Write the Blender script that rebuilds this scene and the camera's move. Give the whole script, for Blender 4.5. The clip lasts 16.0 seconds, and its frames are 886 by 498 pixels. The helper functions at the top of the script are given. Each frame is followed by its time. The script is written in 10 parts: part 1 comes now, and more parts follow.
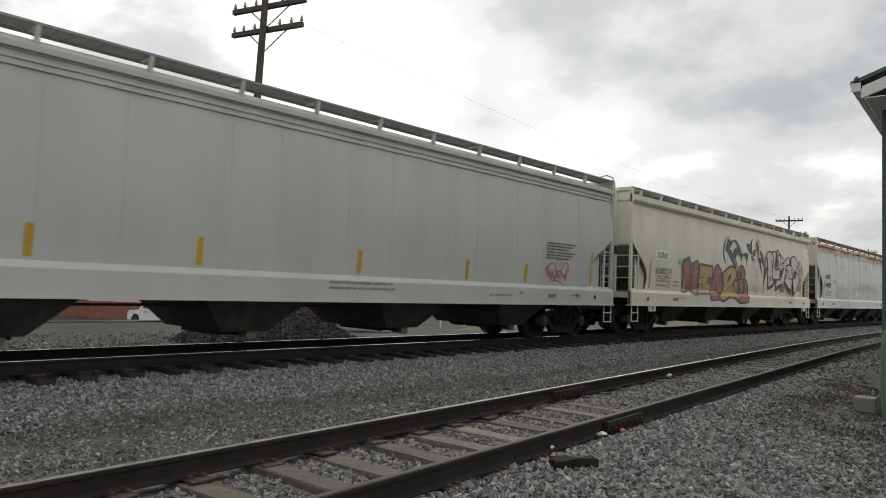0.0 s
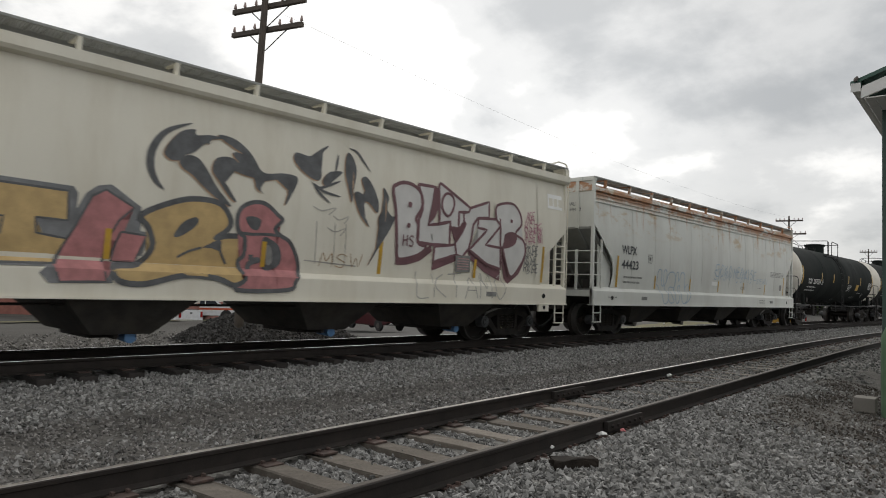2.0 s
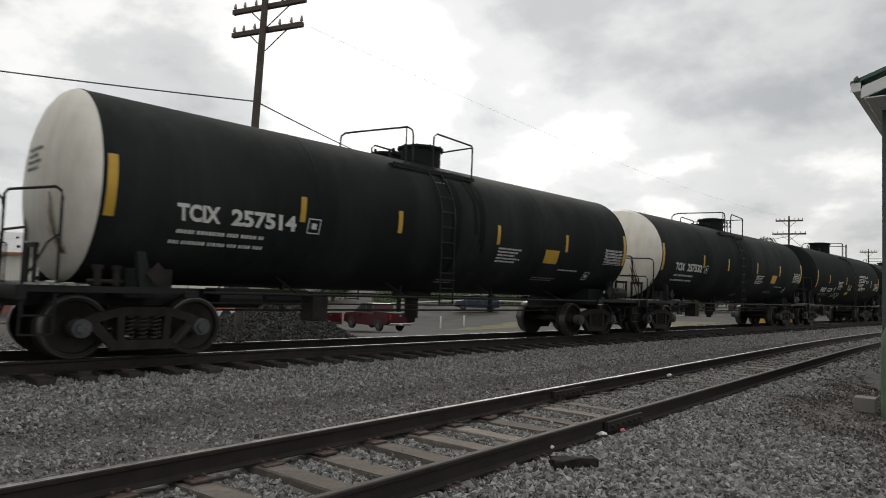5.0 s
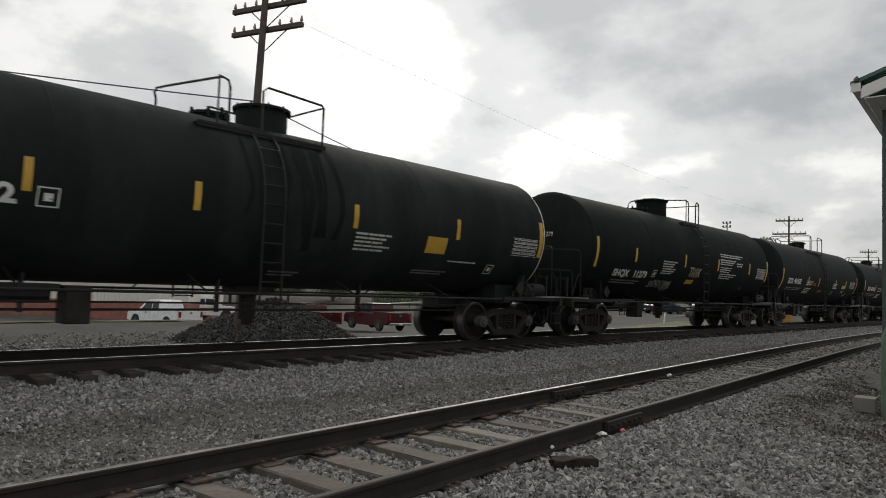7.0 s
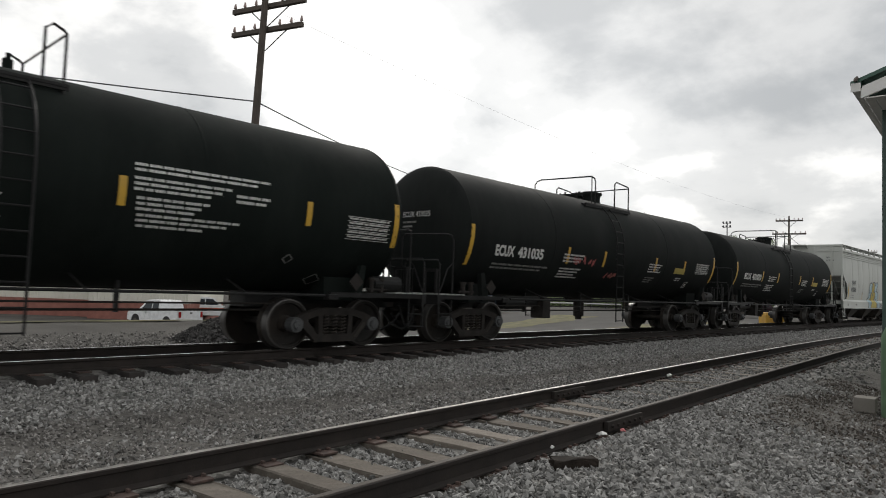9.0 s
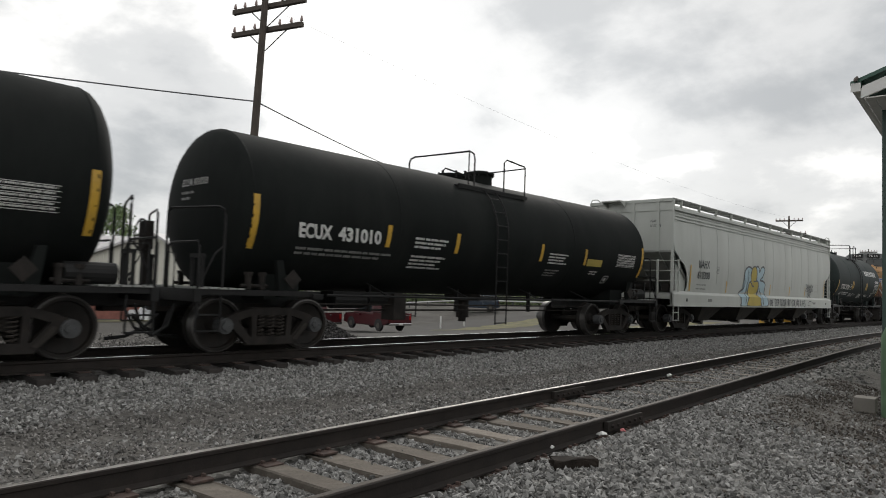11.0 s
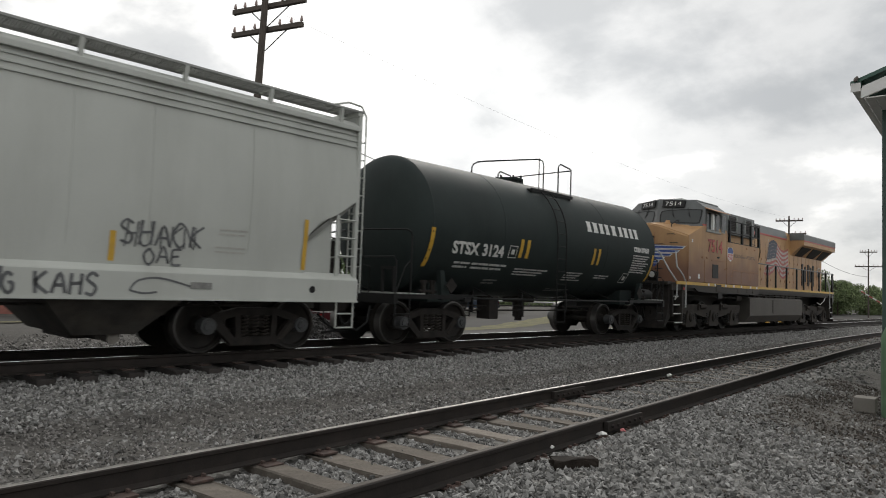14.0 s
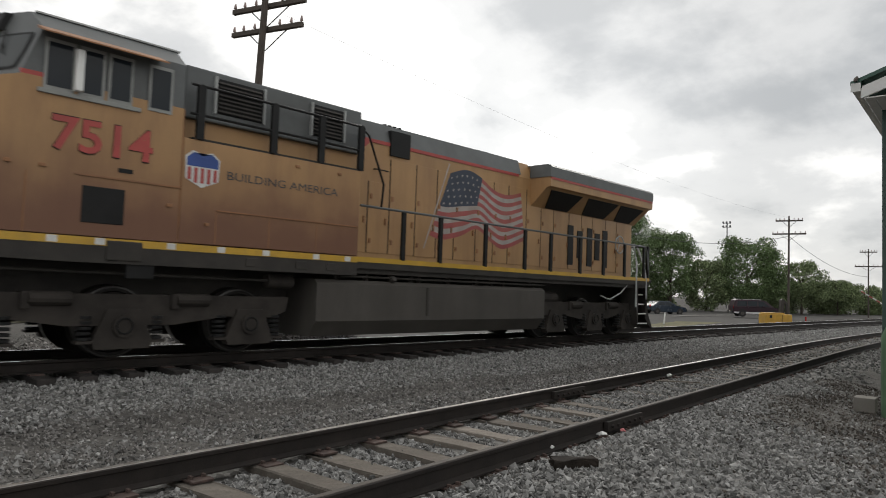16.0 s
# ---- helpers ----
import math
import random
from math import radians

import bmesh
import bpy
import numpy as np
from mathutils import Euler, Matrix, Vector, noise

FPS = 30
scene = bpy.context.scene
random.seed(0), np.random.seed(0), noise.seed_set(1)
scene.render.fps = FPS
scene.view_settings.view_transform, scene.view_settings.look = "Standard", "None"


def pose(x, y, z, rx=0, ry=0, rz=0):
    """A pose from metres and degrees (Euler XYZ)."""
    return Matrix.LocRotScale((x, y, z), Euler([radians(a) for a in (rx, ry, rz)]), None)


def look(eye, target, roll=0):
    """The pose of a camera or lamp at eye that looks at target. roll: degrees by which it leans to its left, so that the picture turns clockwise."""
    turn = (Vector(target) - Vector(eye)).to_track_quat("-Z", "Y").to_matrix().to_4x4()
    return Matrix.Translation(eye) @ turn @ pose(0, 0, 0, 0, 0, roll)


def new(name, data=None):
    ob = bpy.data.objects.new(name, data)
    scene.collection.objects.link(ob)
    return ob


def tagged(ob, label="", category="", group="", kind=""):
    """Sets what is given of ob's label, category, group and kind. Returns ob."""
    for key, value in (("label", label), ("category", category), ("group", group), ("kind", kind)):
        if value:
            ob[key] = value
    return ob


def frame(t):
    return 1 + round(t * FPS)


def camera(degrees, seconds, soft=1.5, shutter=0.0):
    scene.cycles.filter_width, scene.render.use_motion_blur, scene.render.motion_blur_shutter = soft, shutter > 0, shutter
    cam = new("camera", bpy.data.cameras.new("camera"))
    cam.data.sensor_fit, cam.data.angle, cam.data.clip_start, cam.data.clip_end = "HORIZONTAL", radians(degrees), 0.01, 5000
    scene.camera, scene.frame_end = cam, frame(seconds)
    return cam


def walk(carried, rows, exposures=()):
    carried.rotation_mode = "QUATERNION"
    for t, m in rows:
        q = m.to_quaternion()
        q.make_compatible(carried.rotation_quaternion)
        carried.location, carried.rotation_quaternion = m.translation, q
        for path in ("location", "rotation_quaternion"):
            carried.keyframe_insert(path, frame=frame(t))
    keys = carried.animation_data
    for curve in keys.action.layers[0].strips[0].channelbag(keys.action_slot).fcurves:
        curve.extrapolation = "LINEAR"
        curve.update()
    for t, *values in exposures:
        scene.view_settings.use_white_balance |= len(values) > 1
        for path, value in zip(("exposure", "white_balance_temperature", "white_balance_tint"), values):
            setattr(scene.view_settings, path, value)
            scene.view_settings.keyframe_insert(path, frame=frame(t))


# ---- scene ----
# Metres. z = 0 is the main line's railhead; x runs along the main line, y away from the camera.
TRACK_Y = 11.2975        # centre of the main line
SPEED = 10.65            # the train runs towards -x
DURATION = 16.0
GAUGE = 1.505            # between the rail centres
SIDING_Z = -0.138

cam = camera(66.467, DURATION, soft=1.0, shutter=0.12)
EYE = Vector((0.0, 0.0, 1.206))
AIM = EYE + Vector((0.7233, 0.6881, 0.05765)) * 10
walk(cam, [(0, look(EYE, AIM, 2.0705)), (DURATION, look(EYE, AIM, 2.0705))],
     [(0, 0.06), (1.5, 0.04), (2.5, -0.01), (3.0, -0.06), (3.5, -0.10), (4.2, -0.06), (6.5, 0.03), (7.0, -0.10), (7.5, 0.0), (8.5, 0.06), (9.2, 0.10), (11.5, 0.15), (12.5, 0.18), (14.5, 0.14), (16.0, 0.10)])

# ---- sky and sun: bright overcast, the sun hidden behind cloud beyond the train ----
SUN_AZ, SUN_EL = radians(32), radians(34)
SUN_DIR = Vector((math.cos(SUN_EL) * math.cos(SUN_AZ), math.cos(SUN_EL) * math.sin(SUN_AZ), math.sin(SUN_EL)))


GLOW_DIR = Vector((math.cos(radians(17)) * math.cos(radians(40)), math.cos(radians(17)) * math.sin(radians(40)), math.sin(radians(17))))   # thinnest cloud, below the sun


def build_world():
    world = bpy.data.worlds.new("overcast_sky")
    scene.world = world
    world.use_nodes = True
    nt = world.node_tree
    nt.nodes.clear()
    N, K = nt.nodes.new, nt.links.new
    out, bg = N("ShaderNodeOutputWorld"), N("ShaderNodeBackground")
    sky = N("ShaderNodeTexSky")
    sky.sky_type = "NISHITA"
    sky.sun_disc = False
    sky.sun_elevation, sky.sun_rotation = SUN_EL, radians(90) - SUN_AZ
    skyk = N("ShaderNodeVectorMath")
    skyk.operation = "SCALE"
    skyk.inputs["Scale"].default_value = 0.10
    K(sky.outputs[0], skyk.inputs[0])
    tc = N("ShaderNodeTexCoord")
    # cloud layer, flattened towards the horizon
    sep = N("ShaderNodeSeparateXYZ")
    K(tc.outputs["Generated"], sep.inputs[0])
    zc = N("ShaderNodeMath")
    zc.operation = "MAXIMUM"
    zc.inputs[1].default_value = 0.0
    K(sep.outputs["Z"], zc.inputs[0])
    za = N("ShaderNodeMath")
    za.operation = "ADD"
    za.inputs[1].default_value = 0.40
    K(zc.outputs[0], za.inputs[0])
    flat = N("ShaderNodeVectorMath")
    flat.operation = "DIVIDE"
    comb = N("ShaderNodeCombineXYZ")
    for i in range(3):
        K(za.outputs[0], comb.inputs[i])
    K(tc.outputs["Generated"], flat.inputs[0])
    K(comb.outputs[0], flat.inputs[1])
    mp = N("ShaderNodeMapping")
    mp.inputs["Location"].default_value = CLOUD_SHIFT
    K(flat.outputs[0], mp.inputs[0])
    n1 = N("ShaderNodeTexNoise")
    n1.inputs["Scale"].default_value = 3.1
    n1.inputs["Detail"].default_value = 9
    n1.inputs["Roughness"].default_value = 0.55
    n1.inputs["Distortion"].default_value = 0.1
    K(mp.outputs[0], n1.inputs["Vector"])
    # broad banks of thicker and thinner cloud
    fac = N("ShaderNodeMath")
    fac.operation = "MULTIPLY_ADD"
    fac.inputs[1].default_value, fac.inputs[2].default_value = 1.35, -0.205
    K(n1.outputs["Fac"], fac.inputs[0])
    fac = fac.outputs[0]
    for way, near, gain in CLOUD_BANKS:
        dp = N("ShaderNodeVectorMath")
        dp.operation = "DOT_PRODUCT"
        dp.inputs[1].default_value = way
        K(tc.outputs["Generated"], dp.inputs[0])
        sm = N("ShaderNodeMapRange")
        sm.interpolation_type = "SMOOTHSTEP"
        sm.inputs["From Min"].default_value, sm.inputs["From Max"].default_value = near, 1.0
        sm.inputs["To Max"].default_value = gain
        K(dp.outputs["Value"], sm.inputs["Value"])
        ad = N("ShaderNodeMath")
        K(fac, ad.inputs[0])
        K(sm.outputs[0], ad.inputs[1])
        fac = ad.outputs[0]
    ramp = N("ShaderNodeValToRGB")
    ramp.color_ramp.interpolation = "EASE"
    el = ramp.color_ramp.elements
    el[0].position, el[0].color = 0.10, (0.44, 0.455, 0.465, 1)
    el[1].position, el[1].color = 0.66, (0.96, 0.95, 0.925, 1)
    e = el.new(0.45)
    e.color = (0.68, 0.684, 0.68, 1)
    K(fac, ramp.inputs[0])
    # glow of the veiled sun
    nrm = N("ShaderNodeVectorMath")
    nrm.operation = "DOT_PRODUCT"
    nrm.inputs[1].default_value = GLOW_DIR
    K(tc.outputs["Generated"], nrm.inputs[0])
    mr = N("ShaderNodeMapRange")
    mr.interpolation_type = "SMOOTHSTEP"
    mr.inputs["From Min"].default_value, mr.inputs["From Max"].default_value = 0.915, 1.0
    mr.inputs["To Min"].default_value, mr.inputs["To Max"].default_value = 0.94, 1.17
    K(nrm.outputs["Value"], mr.inputs["Value"])
    mul = N("ShaderNodeVectorMath")
    mul.operation = "SCALE"
    K(ramp.outputs[0], mul.inputs[0])
    K(mr.outputs[0], mul.inputs["Scale"])
    mix = N("ShaderNodeMix")
    mix.data_type = "RGBA"
    mix.inputs[0].default_value = 0.96
    K(skyk.outputs[0], mix.inputs[6])
    K(mul.outputs[0], mix.inputs[7])
    K(mix.outputs[2], bg.inputs["Color"])
    bg.inputs["Strength"].default_value = 1.12
    K(bg.outputs[0], out.inputs[0])


CLOUD_SHIFT = (3.1, 1.7, 0.4)
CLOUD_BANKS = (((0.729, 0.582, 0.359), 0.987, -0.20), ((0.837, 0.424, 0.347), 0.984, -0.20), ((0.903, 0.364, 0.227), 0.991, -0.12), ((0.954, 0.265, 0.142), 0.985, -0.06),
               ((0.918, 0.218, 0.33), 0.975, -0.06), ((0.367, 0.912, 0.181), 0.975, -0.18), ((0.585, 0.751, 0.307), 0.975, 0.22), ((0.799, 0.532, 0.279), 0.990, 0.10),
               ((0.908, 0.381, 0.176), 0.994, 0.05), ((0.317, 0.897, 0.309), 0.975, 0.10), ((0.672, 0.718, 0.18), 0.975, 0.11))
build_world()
sun = new("sun", bpy.data.lights.new("sun", "SUN"))
sun.data.energy, sun.data.angle, sun.data.color = 1.3, radians(25), (1.0, 0.96, 0.90)
sun.matrix_world = look(SUN_DIR * 50, (0, 0, 0))


# ---- materials ----
def rgb(c, k=1.0):
    return (c[0] * k, c[1] * k, c[2] * k, 1)


def surface(name, color, rough=0.6, metal=0.0, vary=0.18, scale=3.0, dirt=None, dirt_amount=0.4, dirt_scale=1.2, streak=False,
            grain=60.0, bump=0.15, spec=0.5, space="Object", per_object=0.0, island=0.0):
    """A painted, metal, wooden or mineral surface: two scales of variation, optional dirt in patches or runs, fine relief."""
    mat = bpy.data.materials.new(name)
    mat.use_nodes = True
    nt = mat.node_tree
    N, K = nt.nodes.new, nt.links.new
    bs = nt.nodes["Principled BSDF"]
    bs.inputs["Metallic"].default_value = metal
    bs.inputs["Specular IOR Level"].default_value = spec
    tc = N("ShaderNodeTexCoord")
    big = N("ShaderNodeTexNoise")
    big.inputs["Scale"].default_value = scale
    big.inputs["Detail"].default_value = 5
    K(tc.outputs[space], big.inputs["Vector"])
    fine = N("ShaderNodeTexNoise")
    fine.inputs["Scale"].default_value = grain
    fine.inputs["Detail"].default_value = 3
    K(tc.outputs[space], fine.inputs["Vector"])
    ramp = N("ShaderNodeValToRGB")
    el = ramp.color_ramp.elements
    el[0].position, el[0].color = 0.3, rgb(color, 1 - vary)
    el[1].position, el[1].color = 0.7, rgb(color, 1 + vary)
    K(big.outputs["Fac"], ramp.inputs[0])
    col = ramp.outputs[0]
    g = N("ShaderNodeMapRange")
    g.inputs["To Min"].default_value, g.inputs["To Max"].default_value = 1 - vary * 0.7, 1 + vary * 0.7
    K(fine.outputs["Fac"], g.inputs["Value"])
    m = N("ShaderNodeVectorMath")
    m.operation = "SCALE"
    K(col, m.inputs[0])
    K(g.outputs[0], m.inputs["Scale"])
    col = m.outputs[0]
    for amount, node, sock in ((per_object, "ShaderNodeObjectInfo", "Random"), (island, "ShaderNodeNewGeometry", "Random Per Island")):
        if amount:
            oi = N(node)
            r = N("ShaderNodeMapRange")
            r.inputs["To Min"].default_value, r.inputs["To Max"].default_value = 1 - amount, 1 + amount
            K(oi.outputs[sock], r.inputs["Value"])
            m = N("ShaderNodeVectorMath")
            m.operation = "SCALE"
            K(col, m.inputs[0])
            K(r.outputs[0], m.inputs["Scale"])
            col = m.outputs[0]
    ro = N("ShaderNodeMapRange")
    ro.inputs["To Min"].default_value, ro.inputs["To Max"].default_value = max(rough - 0.12, 0.03), min(rough + 0.12, 1)
    K(big.outputs["Fac"], ro.inputs["Value"])
    if dirt:
        dn = N("ShaderNodeTexNoise")
        dn.inputs["Scale"].default_value = dirt_scale
        dn.inputs["Detail"].default_value = 8
        dn.inputs["Roughness"].default_value = 0.65
        mp = N("ShaderNodeMapping")
        if streak:
            mp.inputs["Scale"].default_value = (1.3, 1.3, 0.25)
        K(tc.outputs[space], mp.inputs[0])
        K(mp.outputs[0], dn.inputs["Vector"])
        dr = N("ShaderNodeMapRange")
        dr.inputs["From Min"].default_value, dr.inputs["From Max"].default_value = 0.45, 0.75
        dr.inputs["To Max"].default_value = dirt_amount
        K(dn.outputs["Fac"], dr.inputs["Value"])
        mx = N("ShaderNodeMix")
        mx.data_type = "RGBA"
        K(dr.outputs[0], mx.inputs[0])
        K(col, mx.inputs[6])
        mx.inputs[7].default_value = rgb(dirt)
        col = mx.outputs[2]
    K(col, bs.inputs["Base Color"])
    K(ro.outputs[0], bs.inputs["Roughness"])
    if bump:
        bp = N("ShaderNodeBump")
        bp.inputs["Strength"].default_value = bump
        bp.inputs["Distance"].default_value = 0.01
        K(fine.outputs["Fac"], bp.inputs["Height"])
        K(bp.outputs[0], bs.inputs["Normal"])
    return mat


def glass_mat(name, color=(0.02, 0.025, 0.03)):
    mat = bpy.data.materials.new(name)
    mat.use_nodes = True
    bs = mat.node_tree.nodes["Principled BSDF"]
    bs.inputs["Base Color"].default_value = rgb(color)
    bs.inputs["Roughness"].default_value = 0.06
    bs.inputs["Specular IOR Level"].default_value = 0.22
    return mat


M = {}
M["grey_hopper"] = surface("grey_hopper_paint", (0.505, 0.51, 0.475), 0.55, vary=0.05, scale=0.7, dirt=(0.33, 0.32, 0.28), dirt_amount=0.3, dirt_scale=1.0, streak=True, bump=0.04)
M["dull_hopper"] = surface("dull_grey_hopper_paint", (0.44, 0.455, 0.425), 0.55, vary=0.06, scale=0.7, dirt=(0.28, 0.28, 0.25), dirt_amount=0.35, dirt_scale=1.0, streak=True, bump=0.04)
M["pale_hopper"] = surface("pale_grey_hopper_paint", (0.64, 0.65, 0.61), 0.55, vary=0.06, scale=0.7, dirt=(0.33, 0.30, 0.24), dirt_amount=0.3, dirt_scale=1.0, streak=True, bump=0.04)
M["beige_hopper"] = surface("beige_hopper_paint", (0.73, 0.70, 0.60), 0.55, vary=0.05, scale=0.7, dirt=(0.42, 0.35, 0.23), dirt_amount=0.35, dirt_scale=1.0, streak=True, bump=0.04)
# slope sheets: grimy hopper paint, its grey lowered to carry their downward shade
M["slope"] = surface("shaded_grimy_slope_paint", (0.24, 0.245, 0.23), 0.7, vary=0.15, scale=1.5, dirt=(0.17, 0.16, 0.135), dirt_amount=0.5, dirt_scale=2.0, spec=0.2)
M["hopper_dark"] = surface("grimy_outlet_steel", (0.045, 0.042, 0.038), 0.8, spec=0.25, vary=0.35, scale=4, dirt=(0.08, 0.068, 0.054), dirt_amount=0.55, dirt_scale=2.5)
M["roof_board"] = surface("galvanised_running_board", (0.30, 0.305, 0.29), 0.65, metal=0.2, vary=0.15)
M["under"] = surface("grimy_truck_steel", (0.022, 0.0195, 0.018), 0.75, spec=0.2, vary=0.35, scale=5, dirt=(0.044, 0.036, 0.030), dirt_amount=0.5, dirt_scale=4)
M["wheel"] = surface("rolled_wheel_steel", (0.017, 0.015, 0.0135), 0.65, spec=0.3, vary=0.35, scale=6, dirt=(0.055, 0.040, 0.03), dirt_amount=0.5)
M["tread"] = surface("bright_wheel_tread", (0.10, 0.096, 0.092), 0.42, metal=0.7, vary=0.15)
M["tank_black"] = surface("dusty_black_tank_paint", (0.0145, 0.0182, 0.0170), 0.78, spec=0.07, vary=0.25, scale=0.8, dirt=(0.040, 0.042, 0.041), dirt_amount=0.75, dirt_scale=0.55, streak=True, bump=0.03)
M["tank_worn"] = surface("worn_black_tank_paint", (0.0090, 0.0120, 0.0108), 0.80, spec=0.07, vary=0.25, scale=0.8, dirt=(0.022, 0.025, 0.023), dirt_amount=0.5, dirt_scale=0.9, streak=True, bump=0.03)
M["tank_faded"] = surface("faded_black_tank_paint", (0.0108, 0.0128, 0.0122), 0.78, spec=0.10, vary=0.25, scale=0.8, dirt=(0.024, 0.0255, 0.024), dirt_amount=0.5, dirt_scale=0.9, streak=True, bump=0.03)
M["tank_sheen"] = surface("black_syrup_tank_paint", (0.026, 0.034, 0.033), 0.62, spec=0.12, vary=0.2, scale=0.8, dirt=(0.038, 0.046, 0.044), dirt_amount=0.4, streak=True, bump=0.03)
M["tank_white"] = surface("white_tank_head_paint", (0.72, 0.69, 0.62), 0.5, vary=0.06, dirt=(0.38, 0.30, 0.22), dirt_amount=0.4, dirt_scale=1.5, streak=True, bump=0.03)
M["head_rust"] = surface("dark_rust_run", (0.085, 0.052, 0.034), 0.8, vary=0.3, scale=6, dirt=(0.2, 0.14, 0.09), dirt_amount=0.4, dirt_scale=9)
M["head_stain"] = surface("tan_rust_wash", (0.36, 0.27, 0.19), 0.7, vary=0.2, scale=6, dirt=(0.22, 0.15, 0.10), dirt_amount=0.4, dirt_scale=9)
M["yellow"] = surface("yellow_reflective_tape", (0.55, 0.33, 0.035), 0.45, vary=0.12, dirt=(0.25, 0.17, 0.06), dirt_amount=0.5, dirt_scale=6)
M["white_mark"] = surface("white_stencil_paint", (0.62, 0.62, 0.60), 0.6, vary=0.12, scale=9)
M["dark_mark"] = surface("dark_stencil_paint", (0.05, 0.055, 0.06), 0.6, vary=0.2, scale=9)
M["grey_mark"] = surface("faded_stencil_paint", (0.22, 0.22, 0.21), 0.65, vary=0.25, scale=9)
M["loco_yellow"] = surface("weathered_armour_yellow_paint", (0.425, 0.25, 0.112), 0.5, vary=0.09, scale=0.9, dirt=(0.27, 0.145, 0.072), dirt_amount=0.75, dirt_scale=1.4, streak=True, bump=0.04)
M["loco_rusty"] = surface("soot_browned_yellow_paint", (0.31, 0.145, 0.062), 0.6, vary=0.16, scale=1.1, dirt=(0.13, 0.075, 0.05), dirt_amount=0.7, dirt_scale=1.6, bump=0.05)
M["loco_grey"] = surface("locomotive_grey_paint", (0.115, 0.122, 0.122), 0.5, vary=0.12, dirt=(0.06, 0.058, 0.052), dirt_amount=0.5, bump=0.04)
M["loco_roof"] = surface("pale_dusty_roof_paint", (0.42, 0.43, 0.42), 0.5, vary=0.12, dirt=(0.2, 0.2, 0.19), dirt_amount=0.5)
M["loco_frame"] = surface("grimy_grey_frame_paint", (0.040, 0.036, 0.032), 0.65, spec=0.3, vary=0.2, dirt=(0.065, 0.056, 0.048), dirt_amount=0.5, dirt_scale=1.5)
M["loco_truck"] = surface("dusty_brown_truck_casting", (0.040, 0.035, 0.031), 0.8, spec=0.2, vary=0.25, dirt=(0.062, 0.053, 0.046), dirt_amount=0.5, dirt_scale=3)
M["fuel_tank"] = surface("dusty_grey_tank_paint", (0.078, 0.071, 0.063), 0.6, spec=0.3, vary=0.15, scale=1.2, dirt=(0.05, 0.044, 0.038), dirt_amount=0.6, dirt_scale=1.0, streak=True)
M["charred"] = surface("dark_rotten_wood", (0.020, 0.016, 0.013), 0.9, spec=0.15, vary=0.4, scale=9, bump=0.6, grain=40)
M["red"] = surface("red_stripe_paint", (0.40, 0.065, 0.055), 0.5, vary=0.15)
M["blue"] = surface("blue_emblem_paint", (0.035, 0.075, 0.27), 0.5, vary=0.15)
M["black"] = surface("black_enamel", (0.013, 0.013, 0.013), 0.55, spec=0.25, vary=0.3)
M["steel_rail"] = surface("worn_bright_railhead", (0.88, 0.87, 0.86), 0.20, metal=1.0, vary=0.1, scale=8)
M["dull_head"] = surface("rust_filmed_railhead", (0.055, 0.045, 0.038), 0.7, vary=0.3, scale=6, spec=0.3)
M["rusty_head"] = surface("worn_siding_railhead", (0.36, 0.34, 0.32), 0.36, metal=0.75, vary=0.2, scale=6)
M["rail_side"] = surface("rust_brown_rail_web", (0.024, 0.020, 0.018), 0.85, spec=0.3, vary=0.3, scale=4, dirt=(0.040, 0.031, 0.026), dirt_amount=0.6, dirt_scale=3, space="Object")
M["tie"] = surface("weathered_grey_tie_wood", (0.180, 0.160, 0.138), 0.9, spec=0.15, vary=0.3, scale=4, dirt=(0.06, 0.048, 0.04), dirt_amount=0.7, dirt_scale=5, bump=0.5, grain=45, per_object=0.4)
M["tie_dark"] = surface("dark_creosoted_tie_wood", (0.031, 0.027, 0.025), 0.9, vary=0.3, scale=4, dirt=(0.056, 0.047, 0.041), dirt_amount=0.5, dirt_scale=5, bump=0.5, per_object=0.3)
M["plate"] = surface("rusty_tie_plate_steel", (0.075, 0.050, 0.042), 0.85, vary=0.3, scale=9, per_object=0.25)
M["stone"] = surface("grey_crushed_ballast", (0.216, 0.213, 0.205), 0.95, spec=0.2, vary=0.22, scale=14, island=0.58, bump=0.3)
M["stone_pale"] = surface("fresh_pale_ballast", (0.240, 0.237, 0.228), 0.95, spec=0.2, vary=0.22, scale=14, island=0.58, bump=0.3)
M["stone_dark"] = surface("dark_crushed_stone", (0.182, 0.174, 0.165), 0.95, spec=0.15, vary=0.25, scale=14, island=0.6, bump=0.3)
M["heap_stone"] = surface("dark_heaped_stone", (0.060, 0.058, 0.057), 0.95, spec=0.1, vary=0.25, scale=14, island=0.5, bump=0.3)
M["soil_stone"] = surface("brown_soil_gravel", (0.088, 0.078, 0.069), 0.95, spec=0.1, vary=0.3, scale=14, island=0.5, bump=0.3)
M["concrete"] = surface("weathered_concrete", (0.20, 0.185, 0.165), 0.9, vary=0.15, dirt=(0.09, 0.083, 0.07), dirt_amount=0.6, dirt_scale=5, bump=0.3)
M["cap_blue"] = surface("blue_plastic_cap", (0.10, 0.22, 0.42), 0.5, vary=0.12)
M["bearing"] = surface("dusty_grey_bearing_cap", (0.062, 0.064, 0.066), 0.6, vary=0.25, scale=9)
M["pole"] = surface("creosoted_pole_wood", (0.075, 0.062, 0.052), 0.9, vary=0.3, scale=3, bump=0.4)
M["insulator"] = surface("glazed_insulator", (0.33, 0.24, 0.22), 0.3, vary=0.2)
M["wire"] = surface("weathered_cable", (0.08, 0.08, 0.085), 0.7)
